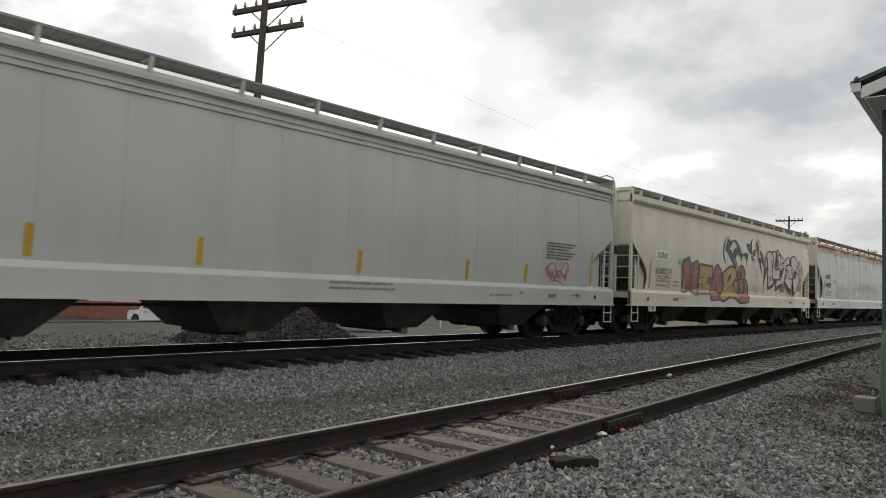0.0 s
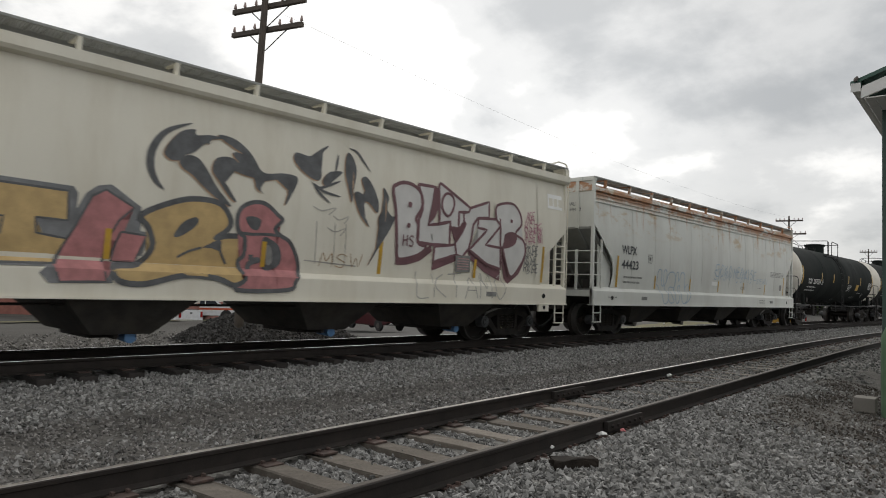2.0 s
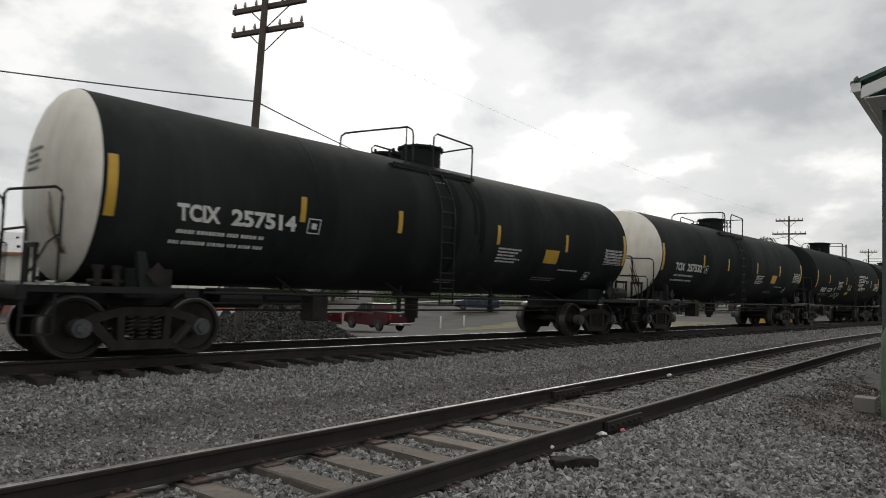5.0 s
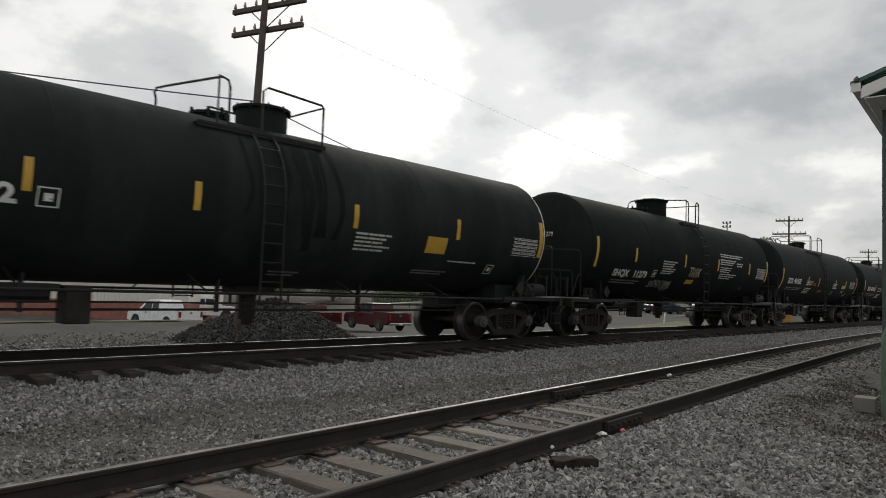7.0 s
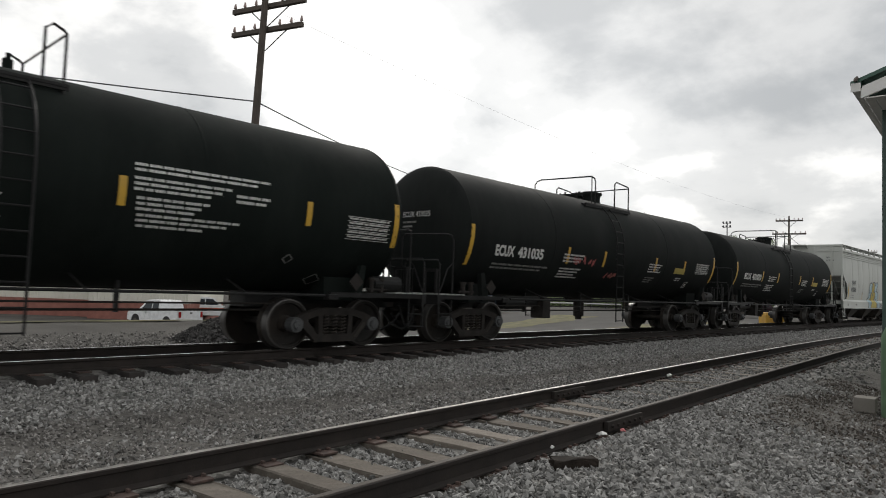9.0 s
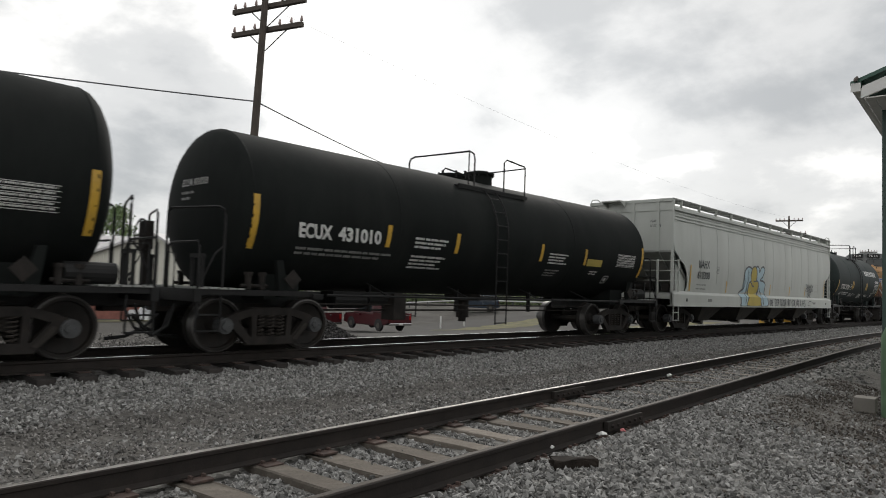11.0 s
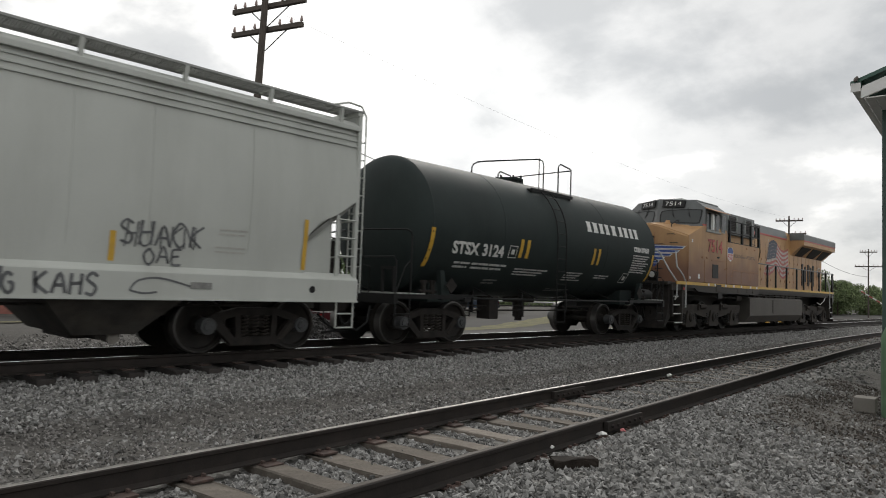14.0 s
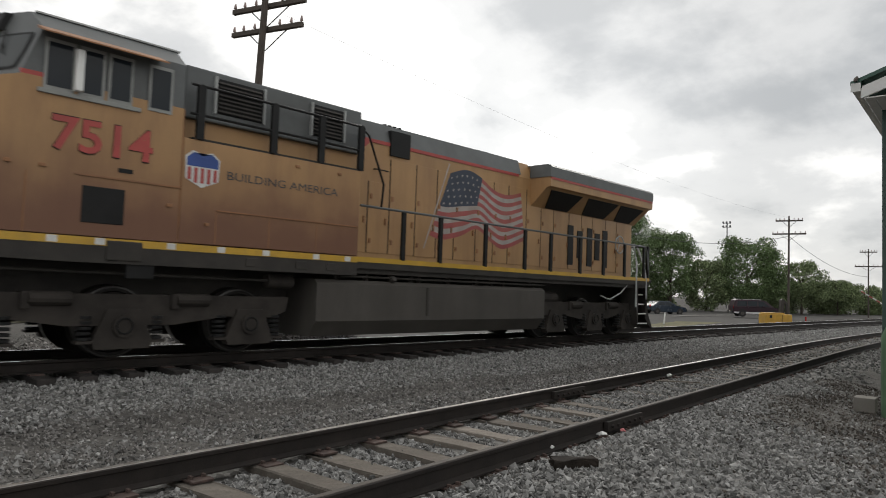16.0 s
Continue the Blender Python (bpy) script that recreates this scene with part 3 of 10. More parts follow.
def tie_mesh(name, mat, seed):
    rnd = random.Random(seed)
    bm = box(B(), -0.115, 0.115, -1.30, 1.30, -0.17, 0.0, 0.012)
    bmesh.ops.subdivide_edges(bm, edges=[e for e in bm.edges if abs(e.verts[0].co.y - e.verts[1].co.y) > 1], cuts=5)
    for v in bm.verts:
        v.co += Vector((rnd.uniform(-0.008, 0.008), 0, rnd.uniform(-0.010, 0.004)))
    ob = part(name, bm, mat)
    me = ob.data
    bpy.data.objects.remove(ob)
    return me


def build_main_track():
    t = thing("main_track", "main line of two steel rails on dark wooden ties in grey ballast", "railway track", kind="structure")
    xs = [-60, -20, 0, 10, 25, 60, 120, 250, 500]
    for s in (-1, 1):
        rail(t, xs, lambda x, s=s: TRACK_Y + s * GAUGE / 2, 0.0, M["steel_rail"], "dark rusty steel rail with a bright worn head")
    metas = [tie_mesh("tie", M["tie_dark"], k) for k in range(3)]
    plate = box(B(), -0.09, 0.09, -0.18, 0.18, 0, 0.018)
    pm = part("tie_plate", plate, M["plate"])
    pd = pm.data
    bpy.data.objects.remove(pm)
    rnd = random.Random(5)
    for i in range(110):
        x = -8 + i * 0.61
        o = new("tie", metas[i % 3])
        o.parent = t
        o.matrix_basis = pose(x + rnd.uniform(-0.03, 0.03), TRACK_Y + rnd.uniform(-0.07, 0.05), -0.19, 0, 0, rnd.uniform(-1.5, 1.5))
        if x < 26:
            q = new("tie_plate", pd)
            q.parent = t
            q.matrix_basis = pose(x, TRACK_Y - GAUGE / 2, -0.19)


def build_siding():
    t = thing("siding_track", "rusty siding on weathered grey wooden ties half sunk in ballast", "railway track", kind="structure")
    xs = list(np.arange(-6, 70, 1.5))
    slope = math.atan(0.0737)
    for s in (-1, 1):
        rail(t, xs, lambda x, s=s: siding_y(x) + s * GAUGE / 2, SIDING_Z, M["rusty_head"] if s > 0 else M["dull_head"], "rust-brown steel rail with a dull worn head")
    metas = [tie_mesh("tie", M["tie"], 10 + k) for k in range(4)]
    bm = box(B(), -0.09, 0.09, -0.19, 0.19, 0, 0.02, 0.004)
    for sx in (-0.055, 0.055):
        for sy in (-0.095, 0.095, 0.15):
            box(bm, sx - 0.012, sx + 0.012, sy - 0.02, sy + 0.02, 0.02, 0.045, 0.004)
    pm = part("tie_plate", bm, M["plate"])
    pd = pm.data
    bpy.data.objects.remove(pm)
    rnd = random.Random(8)
    x = -3.0
    i = 0
    while x < 42:
        yc = float(siding_y(x))
        z = SIDING_Z - 0.19
        o = new("tie", metas[i % 4])
        o.parent = t
        skew = rnd.uniform(-2.5, 2.5)
        o.matrix_basis = pose(x - 0.07 * 0, yc + rnd.uniform(-0.06, 0.06), z + rnd.uniform(-0.012, 0.008), 0, 0, math.degrees(slope) + skew)
        for s in (-1, 1):
            q = new("tie_plate", pd)
            q.parent = t
            q.matrix_basis = pose(x - s * GAUGE / 2 * slope, yc + s * GAUGE / 2, z - 0.002, 0, 0, math.degrees(slope))
        x += 0.62 + rnd.uniform(-0.04, 0.04)
        i += 1
    # bolted joint bars, one on each rail
    for xj, s in ((8.45, 1), (7.1, -1)):
        yj = float(siding_y(xj)) + s * GAUGE / 2
        bm = B()
        for side in (-1, 1):
            box(bm, -0.46, 0.46, side * 0.016, side * 0.075, -0.150, -0.040, 0.008)
            for k in range(6):
                u = -0.37 + k * 0.148
                cyl(bm, (u, side * 0.075, -0.095), (u, side * 0.105, -0.095), 0.02, 6)
        jb = part("joint_bar", bm, M["rail_side"], t, "rusty bolted joint bar")
        jb.matrix_basis = pose(xj, yj, SIDING_Z, 0, 0, math.degrees(slope))


build_main_track()
build_siding()


# ---- loose stone ----
def scatter(name, n, x0, x1, y0, y1, lo, hi, mat, label, seed, keep=None, lift=0.3, zfun=None, small=False):
    """Angular crushed stones, each a jittered block, lying on the ground."""
    rs = np.random.RandomState(seed)
    x, y = rs.uniform(x0, x1, n), rs.uniform(y0, y1, n)
    if keep is not None:
        k = keep(x, y, rs)
        x, y = x[k], y[k]
        n = len(x)
    z = (ground_z if zfun is None else zfun)(x, y)
    base = np.array([(a, b, c) for a in (-1, 1) for b in (-1, 1) for c in (-1, 1)], float) * 0.5
    if small:
        base = np.array([(1, 0, 0), (-1, 0, 0), (0, 1, 0), (0, -1, 0), (0, 0, 1), (0, 0, -1)], float) * 0.62
    nv = len(base)
    size = rs.uniform(lo, hi, n) * rs.choice([0.7, 1.0, 1.0, 1.25], n)
    v = base[None] * (1 + rs.uniform(-0.55, 0.25, (n, nv, 3)))
    v = v + (rs.uniform(-0.16, 0.16, v.shape) if small else 0)
    v = v * (size[:, None] * rs.uniform((0.7, 0.6, 0.45), (1.3, 1.1, 0.9), (n, 3)))[:, None, :]
    q = rs.normal(size=(n, 4))
    q /= np.linalg.norm(q, axis=1)[:, None]
    w, i, j, k = q.T
    R = np.stack([1 - 2 * (j * j + k * k), 2 * (i * j - k * w), 2 * (i * k + j * w), 2 * (i * j + k * w), 1 - 2 * (i * i + k * k), 2 * (j * k - i * w),
                  2 * (i * k - j * w), 2 * (j * k + i * w), 1 - 2 * (i * i + j * j)], -1).reshape(n, 3, 3)
    v = np.einsum("nab,nvb->nva", R, v)
    v += np.stack([x, y, z + size * lift * rs.uniform(0.2, 1.0, n)], -1)[:, None, :]
    faces = np.array([(0, 1, 3, 2), (4, 6, 7, 5), (0, 4, 5, 1), (2, 3, 7, 6), (0, 2, 6, 4), (1, 5, 7, 3)])
    if small:
        faces = np.array([(0, 2, 4), (2, 1, 4), (1, 3, 4), (3, 0, 4), (2, 0, 5), (1, 2, 5), (3, 1, 5), (0, 3, 5)])
    nf, k = faces.shape
    loops = (faces[None] + (np.arange(n) * nv)[:, None, None]).reshape(-1)
    me = bpy.data.meshes.new(name)
    me.vertices.add(n * nv)
    me.vertices.foreach_set("co", v.reshape(-1))
    me.loops.add(len(loops))
    me.loops.foreach_set("vertex_index", loops.astype(np.int32))
    me.polygons.add(n * nf)
    me.polygons.foreach_set("loop_start", (np.arange(n * nf) * k).astype(np.int32))
    me.update(calc_edges=True)
    me.shade_flat()
    me.materials.append(mat)
    return tagged(new(name, me), label, "gravel", kind="stuff")


def bare(x, y):
    """Where trodden soil shows between the siding and the building: 0 to 1."""
    wave = 0.25 * np.sin(x * 2.1) + 0.15 * np.sin(x * 5.3 + 1)
    return np.maximum(ease(8.0, 9.6, x + wave) * (1 - ease(3.1, 3.8, y + wave)), 0.8 * ease(5.6, 7.2, x + wave) * (1 - ease(1.4, 2.1, y + wave)))


def off_rails(x, y, rs):
    """Stones keep off the rails, and mostly off the tops of the siding's ties."""
    s = np.abs(y - siding_y(x))
    clear = (np.abs(s - GAUGE / 2) > 0.10)
    u = np.mod(x + 3.0, 0.62)
    on_tie = (np.minimum(u, 0.62 - u) < 0.13) & (s < 0.72)
    soil = bare(x, y)
    clear = clear & (rs.uniform(size=x.shape) > 0.95 * soil)
    path = (y > siding_y(x) + 0.95 + 0.15 * np.sin(x * 1.7)) & (y < 8.3)
    clear = clear & (~path | (rs.uniform(size=x.shape) < 0.12))
    return clear & (~on_tie | (rs.uniform(size=x.shape) < 0.08 + 0.42 * ease(5.5, 10, x)))


def off_ties(x, y, rs):
    """Stones keep off the main line's ties and thin out towards the trodden path."""
    edge = ease(7.75, 8.45, y + 0.12 * np.sin(x * 1.3) + 0.08 * np.sin(x * 3.7))
    u = np.mod(x + 8.0, 0.61)
    on_tie = (np.minimum(u, 0.61 - u) < 0.14) & (y > 9.98)
    return (~on_tie | (rs.uniform(size=x.shape) < 0.06)) & (rs.uniform(size=x.shape) < 0.08 + 0.92 * edge)


scatter("ballast", 76000, 0.6, 14, 1.2, 7.0, 0.025, 0.060, M["stone"], "loose grey crushed ballast round the siding", 1, off_rails, small=True)
scatter("ballast", 66000, -1.5, 32, 7.75, 10.5, 0.024, 0.060, M["stone_pale"], "grey crushed ballast shoulder of the main line", 2, off_ties, small=True)
scatter("ballast", 9000, -1.5, 30, 12.55, 15.2, 0.03, 0.065, M["stone"], "grey crushed ballast beyond the main line", 3, small=True)
scatter("gravel_fines", 38000, 0, 24, 5.2, 8.5, 0.016, 0.046, M["stone_dark"], "dark trodden gravel between the tracks", 4, keep=lambda x, y, rs: y > siding_y(x) + 0.85, small=True)
scatter("ballast", 9000, 32, 62, 7.9, 10.5, 0.05, 0.09, M["stone_pale"], "grey crushed ballast along the distant main line", 11, small=True)
scatter("rough_gravel", 15000, -4, 16, 14.6, 21.5, 0.03, 0.085, M["stone_dark"], "rough brown gravel between the main line and the lot", 12, keep=lambda x, y, rs: rs.uniform(size=x.shape) < 1 - 0.7 * ease(17, 21, y), small=True)
scatter("ballast", 11000, 14, 40, 2.0, 8.2, 0.03, 0.07, M["stone"], "grey crushed ballast along the far siding", 6, off_rails)


scatter("gravel_fines", 22000, 5.5, 15, 0.4, 3.9, 0.012, 0.038, M["soil_stone"], "brown trodden grit and soil beside the building", 7,
        keep=lambda x, y, rs: rs.uniform(size=x.shape) < 0.15 + bare(x, y), small=True)


def mound_z(x, y):
    d = np.hypot(np.maximum(np.abs(x - 11.55) - 0.45, 0) / 2.45, (y - 18.2) / 1.9)
    return ground_z(x, y) + 1.12 * np.clip(1 - d, 0, 1) ** 0.85 * (1 + 0.14 * np.sin(x * 2.3) * np.sin(y * 3.1 + 1))


def build_mound():
    bm = B()
    n, rows = 36, 9
    top = bm.verts.new((11.55, 18.2, float(mound_z(11.55, 18.2))))
    rings = []
    for r in range(1, rows + 1):
        row = []
        for k in range(n):
            a = k * math.tau / n
            x, y = 11.55 + 2.95 * r / rows * math.cos(a), 18.2 + 1.95 * r / rows * math.sin(a)
            row.append(bm.verts.new((x, y, float(mound_z(x, y)) - (0.06 if r == rows else 0))))
        rings.append(row)
    for k in range(n):
        bm.faces.new((top, rings[0][k], rings[0][(k + 1) % n]))
        for u, w in zip(rings, rings[1:]):
            bm.faces.new((u[k], w[k], w[(k + 1) % n], u[(k + 1) % n]))
    tagged(part("mound", bm, M["heap_stone"]), "heap of dark crushed stone beside the main line", "gravel heap")
    scatter("heap_stones", 8000, 8.4, 14.7, 16.1, 20.3, 0.035, 0.09, M["heap_stone"], "dark loose stones covering the gravel heap", 9,
            keep=lambda x, y, rs: np.hypot((x - 11.55) / 2.9, (y - 18.2) / 1.9) < 1.05, zfun=mound_z)


build_mound()


# ---- rolling stock: the car's own space has x from its leading end, y = 0 on the track's centre line (camera side negative), z from the railhead ----
KEYED = []     # (thing, place of its origin at 0 s)
WHEELS = []    # (wheelset, x in its car, radius)


def wheelset(parent, x, r):
    bm = B()
    cyl(bm, (0, -0.95, 0), (0, 0.95, 0), 0.075, 12)
    ws = part("wheelset", bm, M["wheel"], parent)
    for s in (-1, 1):
        bm = B()
        n = 28
        prof = [(0.55 * s, r + 0.028), (0.62 * s, r + 0.022), (0.66 * s, r), (0.82 * s, r - 0.008), (0.82 * s, r - 0.075), (0.755 * s, r - 0.09),
                (0.70 * s, 0.16), (0.80 * s, 0.13), (0.80 * s, 0.0), (0.62 * s, 0.0), (0.62 * s, 0.13), (0.64 * s, 0.18), (0.60 * s, r - 0.08)]
        rows = []
        for y, q in prof:
            rows.append([bm.verts.new((q * math.cos(k * math.tau / n), y, q * math.sin(k * math.tau / n))) for k in range(n)])
        for u, w in zip(rows, rows[1:] + rows[:1]):
            for k in range(n):
                try:
                    bm.faces.new((u[k], u[(k + 1) % n], w[(k + 1) % n], w[k]))
                except ValueError:
                    pass
        bmesh.ops.remove_doubles(bm, verts=bm.verts[:], dist=0.0005)
        bmesh.ops.recalc_face_normals(bm, faces=bm.faces[:])
        wh = part("wheel", bm, M["wheel"], ws, smooth=True)
        bm = B()
        ring(bm, [[(q * math.cos(k * math.tau / n), y, q * math.sin(k * math.tau / n)) for k in range(n)]
                  for y, q in ((0.655 * s, r + 0.003), (0.818 * s, r - 0.004), (0.825 * s, r - 0.03))], n, close=False)
        part("tread", bm, M["tread"], ws, "bright worn wheel tread", smooth=True)
    WHEELS.append((ws, x, r))
    ws.matrix_basis = pose(x, 0, r)
    return ws


def freight_truck(parent, x):
    """A three-piece freight truck: bolster, two cast side frames with springs and bearing caps."""
    r = 0.457
    bm = box(B(), -0.2, 0.2, -0.98, 0.98, 0.42, 0.66, 0.03)
    box(bm, -0.28, 0.28, -0.3, 0.3, 0.66, 0.80)
    tr = part("truck", bm, M["under"], parent, "grimy three-piece cast steel freight truck")
    tr.matrix_basis = pose(x, 0, 0)
    for s in (-1, 1):
        y0, y1 = s * 0.93, s * 1.06
        bm = B()
        prism(bm, [(-0.95, 0.56), (-0.72, 0.66), (-0.35, 0.76), (0.35, 0.76), (0.72, 0.66), (0.95, 0.56), (0.95, 0.43), (0.78, 0.43), (0.72, 0.52), (0.36, 0.63),
                   (-0.36, 0.63), (-0.72, 0.52), (-0.78, 0.43), (-0.95, 0.43)], "y", y0, y1)
        for k in (-1, 1):
            prism(bm, [(k * 0.70, 0.60), (k * 0.84, 0.50), (k * 0.46, 0.15), (k * 0.32, 0.17)], "y", y0, y1)
            prism(bm, [(k * 0.30, 0.64), (k * 0.40, 0.66), (k * 0.38, 0.16), (k * 0.28, 0.16)], "y", y0, y1)
        prism(bm, [(-0.48, 0.13), (0.48, 0.13), (0.44, 0.27), (-0.44, 0.27)], "y", y0, y1)
        sf = part("side_frame", bm, M["under"], tr)
        for k in range(3):
            bm = tube(B(), [(-0.2 + 0.2 * k + 0.068 * math.cos(i * math.tau / 8), s * 0.99 + 0.068 * math.sin(i * math.tau / 8), 0.27 + i * 0.36 / 48) for i in range(49)], 0.014, 5)
            part("coil_spring", bm, M["loco_truck"], tr, "rusty coil spring")
        for k in (-1, 1):
            bm = B()
            cyl(bm, (k * 0.889, s * 0.90, r), (k * 0.889, s * 1.10, r), 0.135, 14)
            cyl(bm, (k * 0.889, s * 1.10, r), (k * 0.889, s * 1.135, r), 0.085, 14)
            for b in range(3):
                a = b * math.tau / 3
                cyl(bm, (k * 0.889 + 0.05 * math.cos(a), s * 1.13, r + 0.05 * math.sin(a)), (k * 0.889 + 0.05 * math.cos(a), s * 1.15, r + 0.05 * math.sin(a)), 0.016, 6)
            part("bearing_cap", bm, M["bearing"], tr, "round roller bearing end cap")
        bm = B()
        prism(bm, [(0.42, 0.22), (0.50, 0.20), (0.74, 0.47), (0.66, 0.50)], "y", s * 1.06, s * 1.075)
        part("brake_lever", bm, M["loco_truck"], tr)
    bm = B()
    for k in (-1, 1):
        box(bm, k * 0.34, k * 0.42, -0.85, 0.85, 0.30, 0.40)
    part("brake_beam", bm, M["under"], tr)
    for k in (-0.889, 0.889):
        wheelset(parent, x + k, r)
    return tr


def coupler(parent, x, d, mat):
    """A knuckle coupler with its draft shank; d is the way it points along x."""
    bm = B()
    box(bm, x, x + d * 0.55, -0.09, 0.09, 0.73, 0.90, 0.02)
    prism(bm, [(x + d * 0.50, -0.20), (x + d * 0.86, -0.22), (x + d * 0.92, -0.05), (x + d * 0.72, 0.0), (x + d * 0.80, 0.17), (x + d * 0.52, 0.2)], "z", 0.66, 0.97)
    c = part("coupler", bm, mat, parent, "grimy cast knuckle coupler")
    bm = B()
    pts = [(x + d * 0.05, -0.35, 0.62), (x + d * 0.25, -0.36, 0.42), (x + d * 0.55, -0.33, 0.27), (x + d * 0.85, -0.3, 0.24)]
    tube(bm, pts, 0.028, 8)
    part("air_hose", bm, M["black"], c, "black rubber air hose")
    return c


def ladder(bm, a, b, off, n, r=0.012):
    """Two stiles from a to b at +-off, n rungs."""
    a, b, off = Vector(a), Vector(b), Vector(off)
    for s in (-1, 1):
        tube(bm, [a + off * s, b + off * s], r * 1.3, 6)
    for i in range(n):
        p = a.lerp(b, (i + 0.5) / n)
        tube(bm, [p - off, p + off], r, 6)


def hopper(name, x0, L, paint, label, bays, brackets, edge=4.40, ribs=(3.76, 3.87, 3.98), cap="concrete", seams=True, flat_top=False, angular=False, marks=None, tall=False, end_paint=None):
    """A covered hopper car: curved side sheets with end cut-outs, side sills, roof with running boards, outlet bays, end cages and trucks."""
    car = thing(name, label, "hopper car", "freight train")
    KEYED.append((car, x0))
    S, SILL = 1.485, 1.60       # half widths of the side sheet and of the sill
    zt = 4.06                  # eave
    zc = 3.06 if tall else 2.72  # top of the corner cut-outs
    ends = end_paint or paint

    def bulge(z):
        return S + 0.085 * math.sin(math.pi * min(max((z - 1.3) / 2.7, 0), 1))
    # side sheets: outline with sloped and rounded corner cut-outs
    for s in (-1, 1):
        bm = B()
        if angular:
            inset = {1.36: 1.00, 1.55: 1.05, 1.78: 1.08, 2.05: 0.95, 2.28: 0.66, 2.45: 0.44, 2.72: 0.10}
        zs = [1.36, 1.55, 1.78, 2.05, 2.28, 2.45, 2.72, 3.0, 3.3, 3.6, 3.85, zt]
        inset = inset if angular else {1.36: 1.10, 1.55: 1.22, 1.78: 1.22, 2.05: 1.08, 2.28: 0.86, 2.45: 0.50, 2.72: 0.10}
        if tall:
            zs = [1.36, 1.55, 1.78, 2.05, 2.28, 2.52, 2.75, zc, 3.3, 3.6, 3.85, zt]
            inset = {1.36: 1.04, 1.55: 1.12, 1.78: 1.16, 2.05: 1.11, 2.28: 0.95, 2.52: 0.66, 2.75: 0.44, zc: 0.10}
        rows = []
        joints = [0.02, 1.32]
        while joints[-1] < L - 2.4:
            joints.append(joints[-1] + (1.08, 1.62, 0.92, 1.45)[len(joints) % 4])
        joints += [L - 1.32, L - 0.02]
        fine = [a + (b - a) * k / 6 for a, b in zip(joints[1:-1], joints[2:-1]) for k in range(6)] + [joints[-2]]
        dip = {round(a + (b - a) * k / 6, 4): 0.013 * (1 - math.sin(math.pi * k / 6)) for a, b in zip(joints[1:-1], joints[2:-1]) for k in range(7)}
        for z in zs:
            e = inset.get(z, 0.02)
            sink = 1.0 if seams and 1.6 < z < 3.9 else 0.3 if seams else 0.0
            rows.append([(bm.verts.new((x, s * (bulge(z) - sink * dip.get(round(x, 4), 0)), z)), bm.verts.new((x, s * (bulge(z) - 0.03), z))) for x in [e] + fine + [L - e]])
        for u, w in zip(rows, rows[1:]):
            for a, b, c, d in zip(u, u[1:], w[1:], w):
                bm.faces.new((a[0], b[0], c[0], d[0]))
                bm.faces.new((a[1], d[1], c[1], b[1]))
            for k in (0, -1):
                bm.faces.new((u[k][0], w[k][0], w[k][1], u[k][1]))
        for row in (rows[0], rows[-1]):
            for a, b in zip(row, row[1:]):
                bm.faces.new((a[0], a[1], b[1], b[0]))
        bmesh.ops.recalc_face_normals(bm, faces=bm.faces[:])
        sd = part("side_sheet", bm, paint, car, smooth=True)
        if seams and s < 0:
            for x in joints[2:-2]:
                pts = [(x, s * (bulge(z) - 0.012), z) for z in (1.38, 1.8, 2.3, 2.8, 3.3, 3.7)]
                part("weld_seam", tube(B(), pts, 0.009, 5), paint, sd)
        bm = B()
        if flat_top:
            prism(bm, [(s * 1.48, 3.97), (s * 1.60, 4.00), (s * 1.64, 4.05), (s * 1.64, 4.20), (s * 1.48, 4.24)], "x", 0.0, L)
            part("top_chord", bm, paint, car)
        else:
            for z in ribs:
                box(bm, 0.05, L - 0.05, s * (bulge(z) - 0.01), s * (bulge(z) + 0.028), z - 0.018, z + 0.018, 0.006)
            box(bm, 0.03, L - 0.03, s * 1.42, s * 1.56, 4.05, 4.14, 0.012)
            part("eave_rib", bm, paint, car, "pressed ribs below the roof edge")
        # side sill with its sloped ledge
        bm = B()
        prism(bm, [(s * 1.46, 1.40), (s * 1.585, 1.30), (s * SILL, 1.28), (s * SILL, 0.90), (s * 1.47, 0.90), (s * 1.47, 1.33)], "x", 0.0, L)
        box(bm, 0.0, L, s * 1.40, s * 1.63, 0.885, 0.915)
        sill = part("side_sill", bm, paint, car, "deep pressed side sill")
        for xs in (1.0, L - 1.0):
            part("lifting_hole", cyl(B(), (xs, s * (SILL - 0.01), 1.10), (xs, s * (SILL + 0.008), 1.10), 0.06, 14), M["black"], sill)
        for xs in (2.75, L - 3.2):
            part("routing_board", box(B(), xs, xs + 0.34, s * SILL, s * (SILL + 0.012), 1.06, 1.16, 0.003), M["grey_mark"], sill)
    # roof
    bm = B()
    shoulder = [(1.55, 4.05), (1.50, 4.12), (1.2, 4.24), (0.7, 4.36)] if flat_top else [(1.555, 4.05), (1.55, 4.13), (1.51, 4.18), (1.42, 4.235), (1.2, 4.30), (0.95, 4.365), (0.7, 4.39)]
    prof = [(-y, z) for y, z in shoulder] + shoulder[::-1]
    prism(bm, prof, "x", 0.02, L - 0.02)
    roof = part("roof", bm, paint, car, smooth=True)
    bm = B()
    prism(bm, [(-0.42, 4.30), (-0.34, 4.47), (0.34, 4.47), (0.42, 4.30)], "x", 0.9, L - 0.9)
    part("hatch_trough", bm, paint, roof, "long trough hatch cover")
